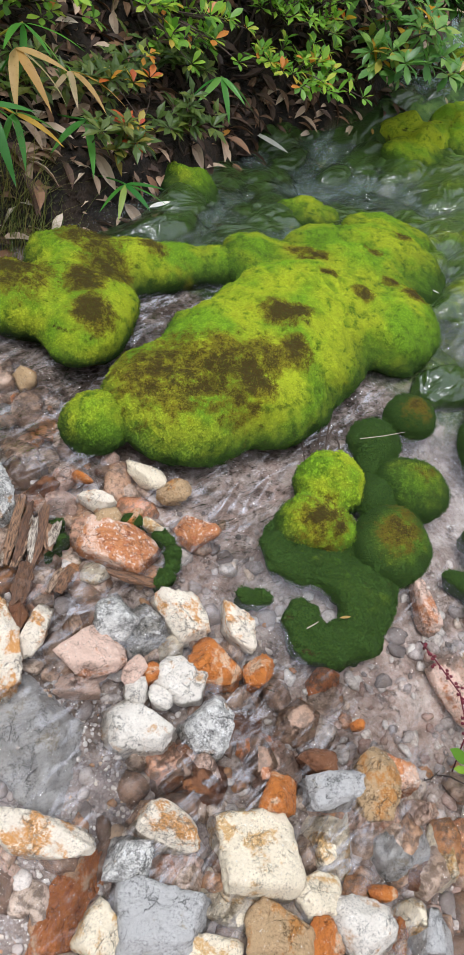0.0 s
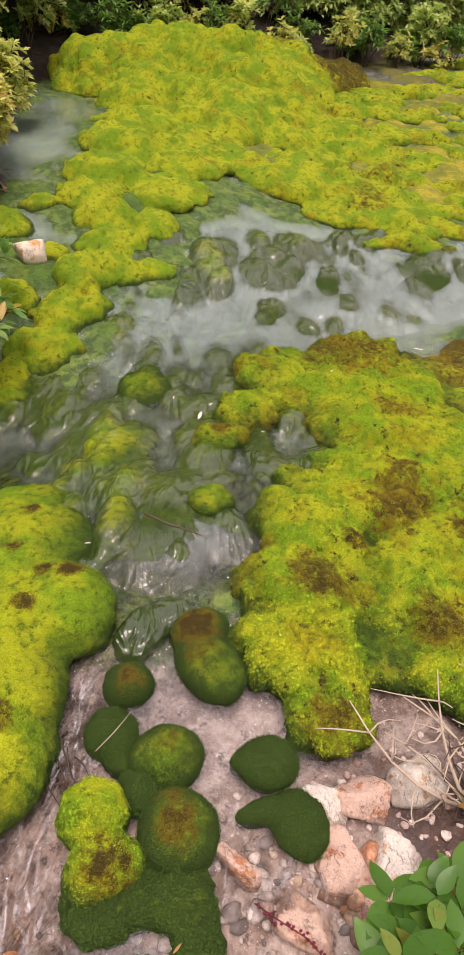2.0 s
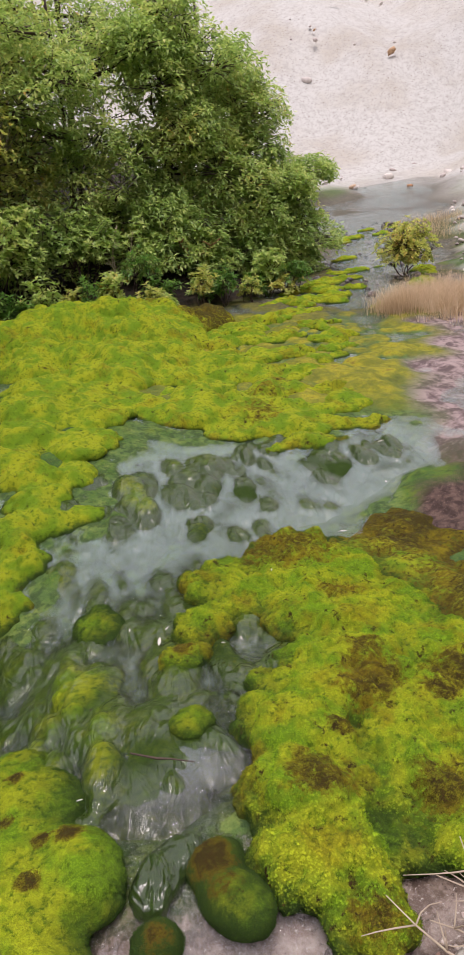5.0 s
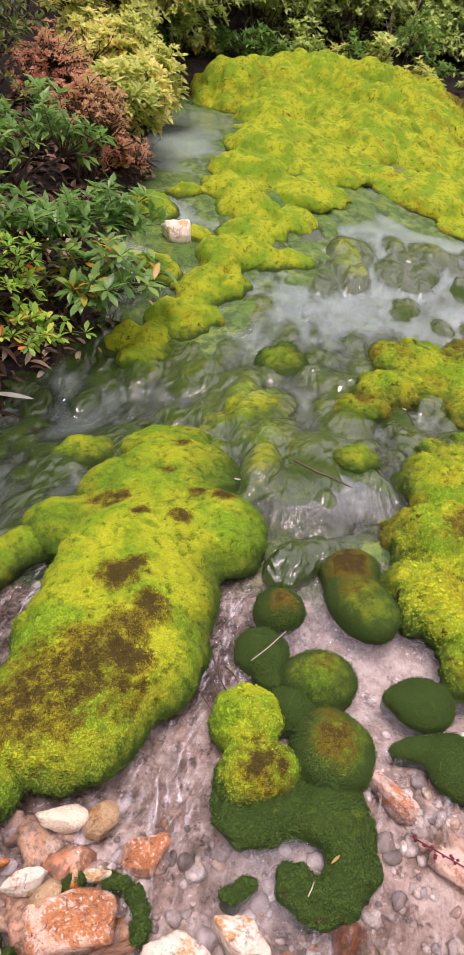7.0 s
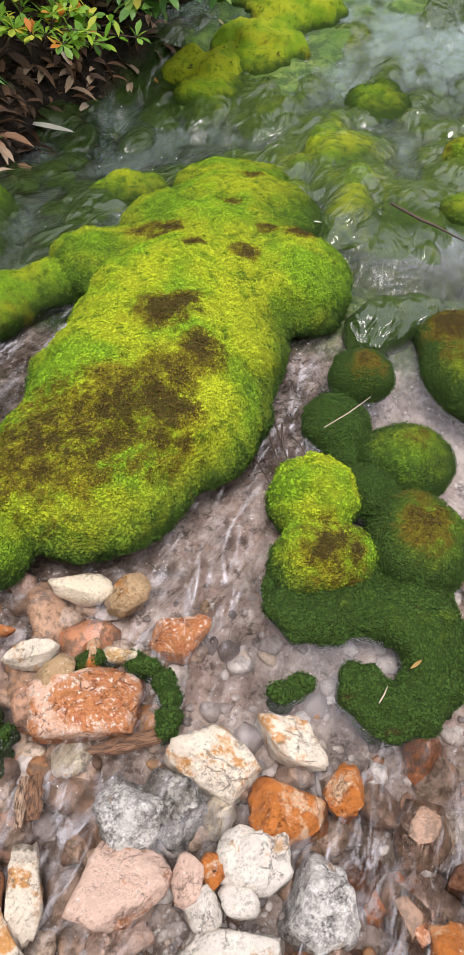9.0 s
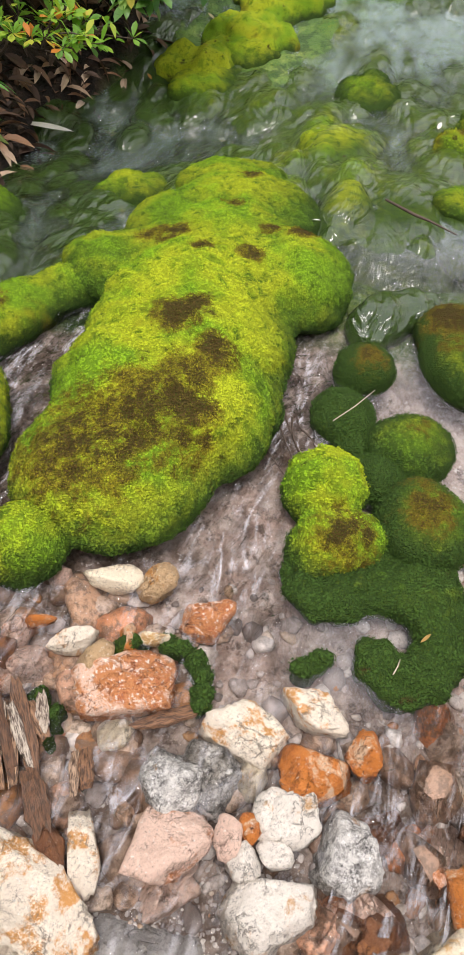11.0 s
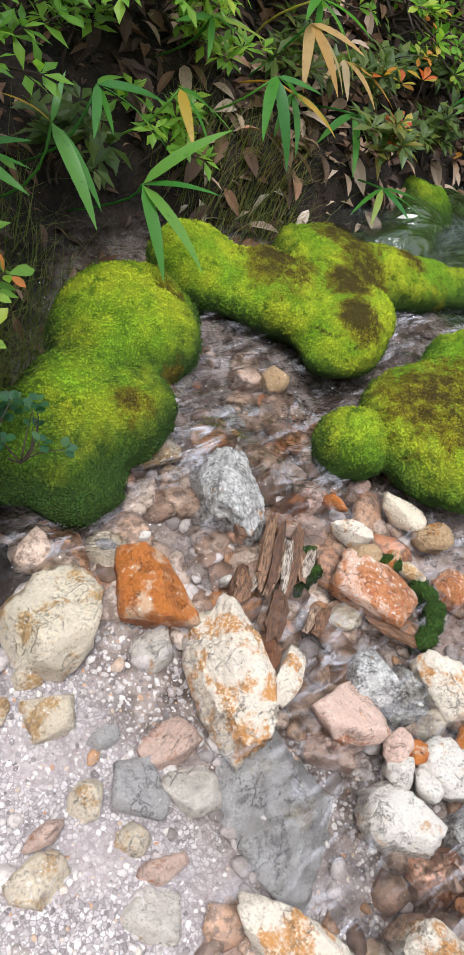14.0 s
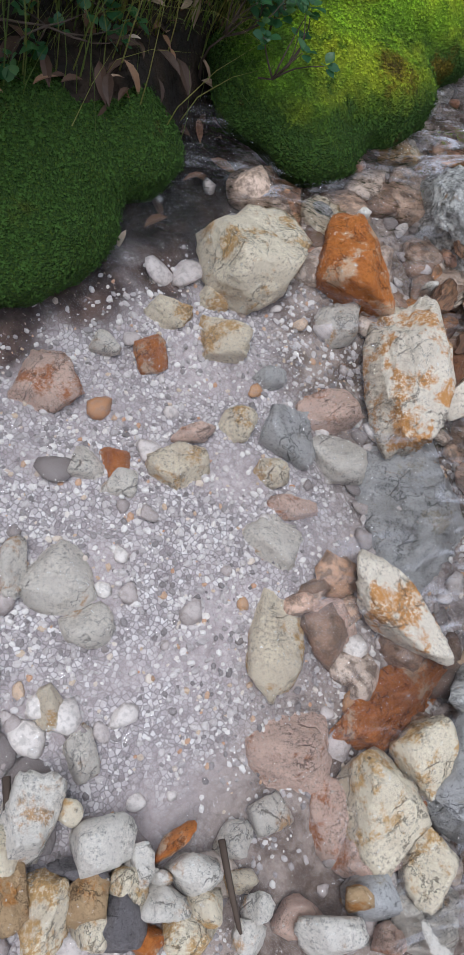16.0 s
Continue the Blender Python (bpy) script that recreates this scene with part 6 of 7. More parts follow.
def shrub(name, label, category, base, tips, leaf_meshes, per_tip, droop, seed, stems=4, thick=0.008, group="", single=True, upward=0.8):
    """A shrub: stems from the base, a twig to every tip, and a rosette of leaves at each tip."""
    rnd = random.Random(seed)
    root = tagged(new(name), label, category, group)
    bx, by = base
    root.location = (bx, by, gz(bx, by))
    o = Vector(root.location)
    wood, mats = [], []
    forks = []
    for i in range(stems):
        t = Vector(tips[int(i * len(tips) / stems)])
        f = o.lerp(t, 0.62) + Vector((rnd.gauss(0, 0.03), rnd.gauss(0, 0.03), 0))
        forks.append(f)
        wood.append(tube([p - o for p in twig_path(rnd, o + Vector((rnd.gauss(0, 0.03), rnd.gauss(0, 0.03), -0.03)), f)], [thick * (1 - 0.12 * k) for k in range(5)]))
    for t in tips:
        t = Vector(t)
        f = min(forks, key=lambda c: (c - t).length)
        wood.append(tube([p - o for p in twig_path(rnd, f, t)], [thick * 0.6 * (1 - 0.16 * k) for k in range(5)], 5) if single else tube([p - o for p in twig_path(rnd, f, t, 0.12, 3)], [thick * 0.6, thick * 0.42, thick * 0.2], 3))
        axis = (t - f).normalized() + Vector((0, 0, upward))
        mats += rosette(rnd, t - o, axis, per_tip + rnd.randint(-1, 1), droop)
        if rnd.random() < 0.6:
            mats += rosette(rnd, t.lerp(f, 0.18) - o, axis, max(2, per_tip // 2), droop)
    wv, wf = joined(wood)
    tagged(part("twigwork", mesh_of("twigwork", wv, wf), BARK, root, "thin dark twigs"), kind="stuff")
    if single:
        for m in mats:
            lf = part("leaf", rnd.choice(leaf_meshes), None, root)
            lf.matrix_basis = m
    else:
        groups = {}
        for m in mats:
            groups.setdefault(rnd.randrange(len(leaf_meshes)), []).append(np.array(m))
        allm = np.array([m for g in groups.values() for m in g])
        src = leaf_meshes[0]
        tv = np.array([v.co[:] for v in src.vertices])
        tf = np.array([p.vertices[:] for p in src.polygons])
        lf = part("foliage", scatter_mesh("foliage", tv, tf, allm), src.materials[0], root)
        tagged(lf, kind="stuff")
    return root


def cloud(rnd, centre, radii, n, shell=0.5):
    """Points in the outer, upper part of an ellipsoid."""
    out = []
    while len(out) < n:
        d = Vector((rnd.gauss(0, 1), rnd.gauss(0, 1), rnd.gauss(0, 1))).normalized() * rnd.uniform(shell, 1.0)
        if d.z > -0.5:
            out.append(Vector(centre) + Vector((d.x * radii[0], d.y * radii[1], d.z * radii[2])))
    return out


RHODO_L = leaf_data("rhododendron_leaf", RHODO, [(0.085, 0.030, 5, 0.22, 0.22, 0.55), (0.075, 0.027, 5, 0.35, 0.3, 0.55), (0.095, 0.032, 5, 0.12, 0.2, 0.55)])
AZA_L = leaf_data("azalea_leaf", AZALEA, [(0.048, 0.021, 4, 0.15, 0.2, 0.62), (0.042, 0.020, 4, 0.3, 0.25, 0.62), (0.053, 0.023, 4, 0.05, 0.2, 0.6)])
AZF_L = leaf_data("turning_leaf", AZALEA_FALL, [(0.048, 0.021, 4, 0.15, 0.2, 0.62), (0.042, 0.020, 4, 0.3, 0.25, 0.62)])
BAM_L = leaf_data("bamboo_leaf", BAMBOO, [(0.17, 0.024, 7, 0.25, 0.2, 0.35), (0.20, 0.028, 7, 0.35, 0.15, 0.35), (0.13, 0.02, 7, 0.15, 0.2, 0.35)])
BAMD_L = leaf_data("dry_bamboo_leaf", BAMBOO_DRY, [(0.15, 0.022, 7, 0.2, 0.35, 0.35), (0.18, 0.026, 7, 0.35, 0.3, 0.35)])
TINY_L = leaf_data("tiny_leaf", TINY_LEAF, [(0.020, 0.016, 4, 0.2, 0.2, 0.5), (0.017, 0.014, 4, 0.1, 0.25, 0.5)])
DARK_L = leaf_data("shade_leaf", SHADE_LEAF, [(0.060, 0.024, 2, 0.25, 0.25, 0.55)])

def simple_leaf(name, material, length, width):
    v = np.array([(0, 0, 0), (length * 0.5, -width / 2, width * 0.15), (length * 0.5, width / 2, width * 0.15), (length, 0, -length * 0.15)])
    me = fast_mesh(name, v, [(0, 1, 3), (0, 3, 2)])
    me.materials.append(material)
    return [me]


BUSH_L = simple_leaf("bush_leaf", BUSH_LEAF, 0.080, 0.038)
BUSHY_L = simple_leaf("yellow_bush_leaf", BUSH_YELLOW, 0.062, 0.034)
HEATH_L = simple_leaf("heath_leaf", HEATH_RED, 0.024, 0.012)
AZM_L = leaf_data("azalea_mass_leaf", AZALEA_MASS, [(0.048, 0.021, 2, 0.15, 0.2, 0.6)])
RHM_L = leaf_data("leathery_mass_leaf", RHODO_MASS, [(0.085, 0.030, 2, 0.22, 0.22, 0.55)])
prn = random.Random(21)
# rhododendron over the upper stream
shrub("rhododendron", "low leathery-leaved green rhododendron with a few yellow leaves", "shrub", (-0.02, 3.40),
      cloud(prn, (0.10, 3.05, 0.50), (0.34, 0.24, 0.14), 30, 0.5), RHODO_L, 8, (0.05, 0.7), 31, 5, 0.009)
# azaleas along the bank
shrub("azalea", "yellow-green azalea branch reaching over the water", "shrub", (-0.55, 2.85),
      cloud(prn, (-0.24, 2.62, 0.42), (0.25, 0.20, 0.09), 34, 0.3), AZA_L, 6, (0.2, 0.9), 32, 5, 0.007)
shrub("azalea", "fresh green azalea over the dark bank", "shrub", (-0.85, 2.55),
      cloud(prn, (-0.62, 2.40, 0.46), (0.26, 0.22, 0.10), 36, 0.3), AZA_L, 6, (0.2, 0.9), 36, 5, 0.007)
shrub("azalea", "fresh green azalea over the dark bank", "shrub", (-1.15, 2.1),
      cloud(prn, (-0.98, 2.05, 0.52), (0.26, 0.24, 0.11), 36, 0.3), AZA_L, 6, (0.2, 0.9), 37, 5, 0.007)
shrub("azalea", "azalea sprig turning orange and yellow in autumn", "shrub", (-0.75, 2.2),
      [(-0.62, 2.02, 0.48), (-0.59, 1.97, 0.44), (-0.64, 1.99, 0.40), (-0.56, 1.84, 0.36), (-0.54, 1.78, 0.34), (-0.58, 1.80, 0.38), (-0.68, 1.90, 0.42)], AZF_L, 6, (0.2, 0.9), 33, 3, 0.004)
MASSES = [(-0.42, 2.85, 0.58, 0.30, 0.25, 0.15, 90, AZM_L), (-0.85, 2.60, 0.66, 0.32, 0.30, 0.18, 110, AZM_L), (-1.15, 1.85, 0.66, 0.30, 0.28, 0.18, 90, AZM_L), (-1.25, 2.65, 0.95, 0.45, 0.35, 0.25, 110, AZM_L),
          (-0.25, 3.25, 0.66, 0.32, 0.25, 0.16, 60, RHM_L), (0.12, 3.45, 0.66, 0.28, 0.22, 0.14, 50, RHM_L), (-0.62, 3.15, 0.85, 0.38, 0.35, 0.22, 70, RHM_L), (-0.20, 3.85, 0.92, 0.38, 0.30, 0.22, 70, RHM_L),
          (-1.15, 1.35, 0.58, 0.24, 0.25, 0.14, 70, AZM_L), (-1.2, 0.80, 0.54, 0.22, 0.25, 0.12, 60, AZM_L), (-1.08, 0.25, 0.46, 0.2, 0.3, 0.12, 50, RHM_L), (-1.02, 0.02, 0.52, 0.2, 0.25, 0.1, 60, RHM_L), (-1.08, -0.3, 0.45, 0.22, 0.3, 0.12, 60, AZM_L), (-0.98, 0.52, 0.40, 0.14, 0.14, 0.07, 26, AZM_L)]
for i, (x, y, z, a, b, c, n, L) in enumerate(MASSES):
    words = "leafy yellow-green azalea bush on the bank" if L is AZM_L else "dark leathery-leaved rhododendron on the bank"
    shrub("azalea" if L is AZM_L else "rhododendron", words, "shrub", (x - 0.1, y + 0.12), cloud(prn, (x, y, z), (a, b, c), n, 0.3), L, 7, (0.1, 0.9), 140 + i, 6, 0.008, "shrubs along the bank", single=False)
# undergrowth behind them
# the two of 190 tips, out of view, are added to shade the moss
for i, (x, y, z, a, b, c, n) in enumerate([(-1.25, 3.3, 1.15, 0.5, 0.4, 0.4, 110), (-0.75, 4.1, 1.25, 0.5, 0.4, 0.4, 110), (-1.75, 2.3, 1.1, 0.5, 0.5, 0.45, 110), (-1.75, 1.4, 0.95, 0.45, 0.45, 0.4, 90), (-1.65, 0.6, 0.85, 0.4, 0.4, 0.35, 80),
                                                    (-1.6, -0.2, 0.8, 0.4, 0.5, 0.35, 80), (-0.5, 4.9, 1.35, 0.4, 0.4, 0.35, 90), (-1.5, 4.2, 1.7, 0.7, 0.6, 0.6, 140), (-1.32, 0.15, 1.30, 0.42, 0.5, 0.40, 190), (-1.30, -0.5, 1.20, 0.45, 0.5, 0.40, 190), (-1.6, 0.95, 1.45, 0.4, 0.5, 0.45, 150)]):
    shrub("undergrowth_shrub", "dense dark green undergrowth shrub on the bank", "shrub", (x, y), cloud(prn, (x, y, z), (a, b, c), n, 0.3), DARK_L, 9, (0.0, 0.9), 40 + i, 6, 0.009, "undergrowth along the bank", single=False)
low = random.Random(77)
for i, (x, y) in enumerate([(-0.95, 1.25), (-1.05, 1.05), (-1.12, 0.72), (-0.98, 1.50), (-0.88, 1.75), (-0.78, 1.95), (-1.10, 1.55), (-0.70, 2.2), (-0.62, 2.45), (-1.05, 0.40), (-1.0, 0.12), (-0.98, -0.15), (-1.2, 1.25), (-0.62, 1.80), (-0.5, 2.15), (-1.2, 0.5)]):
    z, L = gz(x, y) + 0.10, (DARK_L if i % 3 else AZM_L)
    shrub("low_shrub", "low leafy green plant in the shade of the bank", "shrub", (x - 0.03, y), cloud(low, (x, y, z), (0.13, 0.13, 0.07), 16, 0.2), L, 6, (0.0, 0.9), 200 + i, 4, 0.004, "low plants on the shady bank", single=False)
# heath and small bushes upstream
for i, (x, y, z, a, b, c, n, L, words) in enumerate([
        (-0.10, 4.85, 1.10, 0.28, 0.32, 0.26, 420, HEATH_L, "reddish autumn heath bush with tiny leaves"), (0.20, 4.45, 0.78, 0.26, 0.24, 0.16, 360, HEATH_L, "olive and red heath bush above the pools"),
        (0.42, 5.00, 0.98, 0.20, 0.30, 0.26, 260, BUSHY_L, "yellow-green small-leaved bush leaning over the upper pool"), (0.26, 4.62, 1.02, 0.20, 0.22, 0.20, 200, BUSHY_L, "yellow-green small-leaved bush leaning over the upper pool"), (0.08, 4.10, 1.02, 0.20, 0.20, 0.16, 330, HEATH_L, "reddish autumn heath bush with tiny leaves"),
        (0.62, 5.85, 1.05, 0.22, 0.3, 0.30, 240, BUSHY_L, "yellow-green small-leaved bush leaning over the upper pool"), (0.30, 5.60, 1.15, 0.36, 0.42, 0.30, 300, BUSHY_L, "yellow-green small-leaved bush above the pool"), (0.30, 6.5, 1.45, 0.5, 0.55, 0.45, 340, BUSHY_L, "yellow-green bush with autumn tints"),
        (-0.5, 5.8, 1.75, 0.6, 0.6, 0.55, 340, BUSHY_L, "yellowing bush on the slope"), (0.75, 7.7, 1.8, 0.6, 0.6, 0.6, 380, BUSHY_L, "yellowing bush at the head of the pool"), (-0.3, 7.2, 2.5, 0.8, 0.8, 0.8, 480, BUSHY_L, "tall yellowing bush on the slope"),
        (0.15, 8.2, 2.2, 0.7, 0.6, 0.7, 420, BUSHY_L, "olive bush with withered leaves"), (1.2, 8.35, 1.75, 0.55, 0.4, 0.5, 320, BUSH_L, "leathery green bush at the moss bank"), (2.1, 8.75, 1.95, 0.6, 0.35, 0.5, 340, BUSH_L, "green bush with lance-shaped leaves"),
        (1.4, 8.9, 2.2, 0.8, 0.5, 0.8, 480, BUSHY_L, "yellow-green bush behind the moss bank"), (0.6, 9.2, 3.2, 1.0, 0.8, 1.1, 900, BUSHY_L, "high yellowing bush on the hillside"), (1.8, 9.1, 3.2, 1.0, 0.5, 1.1, 1300, BUSHY_L, "high olive bush on the hillside")]):
    shrub("bush", words, "bush", (x, y + 0.1), cloud(prn, (x, y, z), (a, b, c), n, 0.3), L, 10 if L is HEATH_L else 9, (0.0, 1.0), 60 + i, 9, 0.010, "bushes along the stream", single=False)


# ---- trees at the back ----
def tree(name, label, base, height, crowns, leaf_meshes, n, seed, lean=(0, 0)):
    rnd = random.Random(seed)
    root = tagged(new(name), label, "tree")
    bx, by = base
    root.location = (bx, by, gz(bx, by) - 0.05)
    o = Vector(root.location)
    top = Vector((bx + lean[0], by + lean[1], o.z + height * 0.8))
    path = twig_path(rnd, o, top, 0.05, 7)
    wood = [tube([p - o for p in path], [0.055 * (1 - 0.12 * k) for k in range(7)], 8)]
    part("trunk", mesh_of("trunk", *wood[0]), BARK, root)
    limbs, mats = [], []
    for cx, cy, cz, a, b, c in crowns:
        centre = Vector((cx, cy, cz))
        f = min(path[1:], key=lambda p: (p - centre).length)
        limbs.append(tube([p - o for p in twig_path(rnd, f, centre)], [0.028 * (1 - 0.17 * k) for k in range(5)], 6))
        for t in cloud(rnd, centre, (a, b, c), int(n / len(crowns)), 0.6):
            if rnd.random() < 0.25:
                limbs.append(tube([p - o for p in twig_path(rnd, centre.lerp(t, 0.3), t, 0.12, 3)], [0.007, 0.005, 0.003], 3))
            mats += [np.array(m) for m in rosette(rnd, t - o, (t - centre) + Vector((0, 0, 0.5)), rnd.randint(6, 11), (-0.4, 0.8))]
    tagged(part("limbwork", mesh_of("limbwork", *joined(limbs)), BARK, root, "thin dark limbs"), kind="stuff")
    src = leaf_meshes[0]
    tv = np.array([v.co[:] for v in src.vertices])
    tf = np.array([p.vertices[:] for p in src.polygons])
    mats = [m @ np.array(Matrix.Translation((rnd.uniform(-0.02, 0.05), rnd.uniform(-0.04, 0.04), rnd.uniform(-0.04, 0.04)))) for m in mats]
    tagged(part("crown", scatter_mesh("crown", tv, tf, mats), src.materials[0], root), kind="stuff")
    return root


def crowns(rnd, centre, spread, n, r):
    return [(centre[0] + rnd.uniform(-1, 1) * spread[0], centre[1] + rnd.uniform(-1, 1) * spread[1], centre[2] + rnd.uniform(-1, 1) * spread[2], r * rnd.uniform(0.7, 1.2), r * rnd.uniform(0.7, 1.2), r * rnd.uniform(0.5, 0.9)) for _ in range(n)]


tree("tree", "dense broad-leaved small tree with olive foliage", (5.2, 9.9), 4.6, crowns(prn, (5.3, 9.6, 3.1), (1.2, 0.4, 1.7), 44, 0.55), BUSH_L, 4200, 81)
tree("tree", "dense green bushy tree behind the moss bank", (3.6, 10.1), 4.4, crowns(prn, (3.5, 9.7, 3.1), (1.2, 0.5, 1.6), 44, 0.58), BUSH_L, 4200, 82)
tree("tree", "low green bush leaning over the upper stream", (6.7, 9.8), 2.4, crowns(prn, (6.75, 9.6, 2.1), (0.70, 0.3, 0.85), 26, 0.42), BUSH_L, 2600, 83)
tree("tree", "olive broad-leaved tree leaning over the upper stream", (5.9, 10.3), 4.6, crowns(random.Random(9), (6.0, 10.0, 3.5), (0.65, 0.4, 1.1), 24, 0.48), BUSH_L, 2500, 87)
tree("tree", "yellow-green tree on the slope behind", (2.0, 11.2), 5.5, crowns(prn, (1.8, 10.4, 4.2), (1.6, 0.5, 1.8), 40, 0.7), BUSHY_L, 4600, 84)
tree("tree", "tall green tree at the back of the slope", (4.5, 12.0), 7.0, crowns(prn, (4.2, 11.6, 5.6), (1.7, 0.5, 1.7), 26, 0.8), BUSH_L, 3400, 85)
tree("tree", "yellowing broad-leaved tree on the slope", (0.9, 10.9), 5.5, crowns(random.Random(4), (1.0, 10.3, 4.3), (1.3, 0.5, 1.5), 26, 0.75), BUSHY_L, 2600, 86)
for i, (x, y, z, a, b, c) in enumerate([(2.4, 8.95, 2.1, 0.55, 0.3, 0.45), (3.3, 9.0, 2.0, 0.55, 0.3, 0.45), (4.2, 9.1, 1.8, 0.55, 0.3, 0.45), (5.1, 9.1, 1.7, 0.5, 0.3, 0.45), (6.0, 9.2, 1.65, 0.5, 0.3, 0.45), (6.9, 9.5, 1.7, 0.4, 0.3, 0.4)]):
    shrub("undergrowth_shrub", "leathery-leaved shrub at the foot of the trees", "shrub", (x, y + 0.15), cloud(prn, (x, y, z), (a, b, c), 260, 0.25), BUSH_L, 9, (0.0, 0.9), 90 + i, 7, 0.012, "undergrowth below the trees", single=False)


edge = random.Random(17)
for i in range(30):
    x = 0.7 + 0.185 * i + edge.uniform(-0.12, 0.12)
    y = 8.0 + 0.18 * min(max(x - 0.75, 0) / 0.42, 2) + edge.uniform(-0.22, 0.25)
    up, L = edge.uniform(0.06, 0.42), (BUSHY_L, RHM_L, BUSH_L, RHM_L)[i % 4]
    shrub("undergrowth_shrub", "low leafy shrub at the edge of the moss bank" if L is not RHM_L else "low leathery-leaved plant at the edge of the moss bank", "shrub", (x, y + 0.05),
          cloud(prn, (x, y, gz(x, y) + up), (edge.uniform(0.15, 0.34), 0.2, 0.10 + 0.4 * up), edge.randint(24, 70), 0.3), L, 8, (0.0, 0.9), 160 + i, 5, 0.008, "low shrubs behind the moss bank", single=False)


# ---- bamboo grass ----
def bamboo(label, base, tip, leaves, data, seed, spread=0.9):
    rnd = random.Random(seed)
    root = tagged(new("bamboo_grass"), label, "bamboo grass", "bamboo grass on the bank")
    root.location = (*base, gz(*base))
    o = Vector(root.location)
    path = twig_path(rnd, o, tip, 0.08, 6)
    stem = part("stem", mesh_of("stem", *tube([p - o for p in path], [0.0028] * 6, 5)), BAMBOO, root)
    out = (Vector(tip) - o)
    out.z = 0.0
    out = out.normalized() if out.length > 0.01 else Vector((1, 0, 0))
    for i in range(leaves):
        a = (i - (leaves - 1) / 2) * spread + rnd.uniform(-0.15, 0.15)
        d = Matrix.Rotation(a, 3, "Z") @ out + Vector((0, 0, rnd.uniform(-0.5, 0.25)))
        lf = part("leaf", rnd.choice(data), None, stem)
        lf.matrix_basis = heading(Vector(tip) - o, d, rnd.uniform(-0.5, 0.5), rnd.uniform(0.7, 1.05))
    return root


def bamboo_spray(label, base, joint, ends, seed):
    """A bamboo grass stem whose leaves run from one joint to the given tips."""
    rnd = random.Random(seed)
    root = tagged(new("bamboo_grass"), label, "bamboo grass", "bamboo grass on the bank")
    root.location = (*base, gz(*base))
    o, j = Vector(root.location), Vector(joint)
    stem = part("stem", mesh_of("stem", *tube([p - o for p in twig_path(rnd, o, j, 0.08, 6)], [0.0028] * 6, 5)), BAMBOO, root)
    for e in ends:
        d = Vector(e) - j
        lf = part("leaf", BAM_L[0], None, stem)
        lf.matrix_basis = heading(j - o, d + Vector((0, 0, 0.2 * d.length)), rnd.uniform(-0.3, 0.3), d.length / 0.168)
    return root


bamboo_spray("bamboo grass with long fresh green leaves over the moss", (-1.02, 1.05), (-0.847, 0.969, 0.351), [(-0.772, 1.090, 0.483), (-0.720, 1.016, 0.399), (-0.672, 0.928, 0.296), (-0.724, 0.886, 0.259)], 1)
bamboo_spray("bamboo grass with long fresh green leaves over the moss", (-1.08, 0.85), (-0.990, 0.876, 0.416), [(-0.836, 0.799, 0.340), (-1.045, 0.805, 0.465), (-0.855, 0.856, 0.340), (-1.019, 0.934, 0.479)], 2)
bamboo("bamboo grass with pointed green leaves near the water", (-0.62, 1.75), (-0.52, 1.68, 0.27), 5, BAM_L[2:], 3, 0.7)
bamboo("bamboo grass with yellowed hanging leaves", (-0.95, 1.65), (-0.84, 1.62, 0.52), 4, BAMD_L, 4, 0.5)
bamboo("bamboo grass with green arching leaves on the bank", (-1.0, 1.75), (-0.86, 1.70, 0.55), 5, BAM_L, 5, 0.6)
bamboo("bamboo grass with green arching leaves on the bank", (-0.95, 1.45), (-0.82, 1.45, 0.45), 5, BAM_L, 6, 0.6)
for i, (bx, by, tx, ty, tz) in enumerate([(-1.05, 1.2, -0.93, 1.22, 0.42), (-1.1, 1.45, -0.98, 1.40, 0.50), (-0.95, 1.6, -0.80, 1.55, 0.40), (-1.12, 0.98, -1.0, 1.02, 0.44), (-0.8, 1.85, -0.68, 1.75, 0.36), (-1.15, 0.7, -1.02, 0.68, 0.42)]):
    bamboo("bamboo grass with green arching leaves on the bank", (bx, by), (tx, ty, tz), 4 + i % 2, BAM_L, 20 + i, 0.65)
bamboo("bamboo grass in the shade of the azaleas", (-0.55, 2.45), (-0.45, 2.30, 0.40), 5, BAM_L, 7, 0.6)
bamboo("withered bamboo grass bending to the ground", (-0.90, 1.95), (-0.78, 1.85, 0.42), 4, BAMD_L, 8, 0.6)


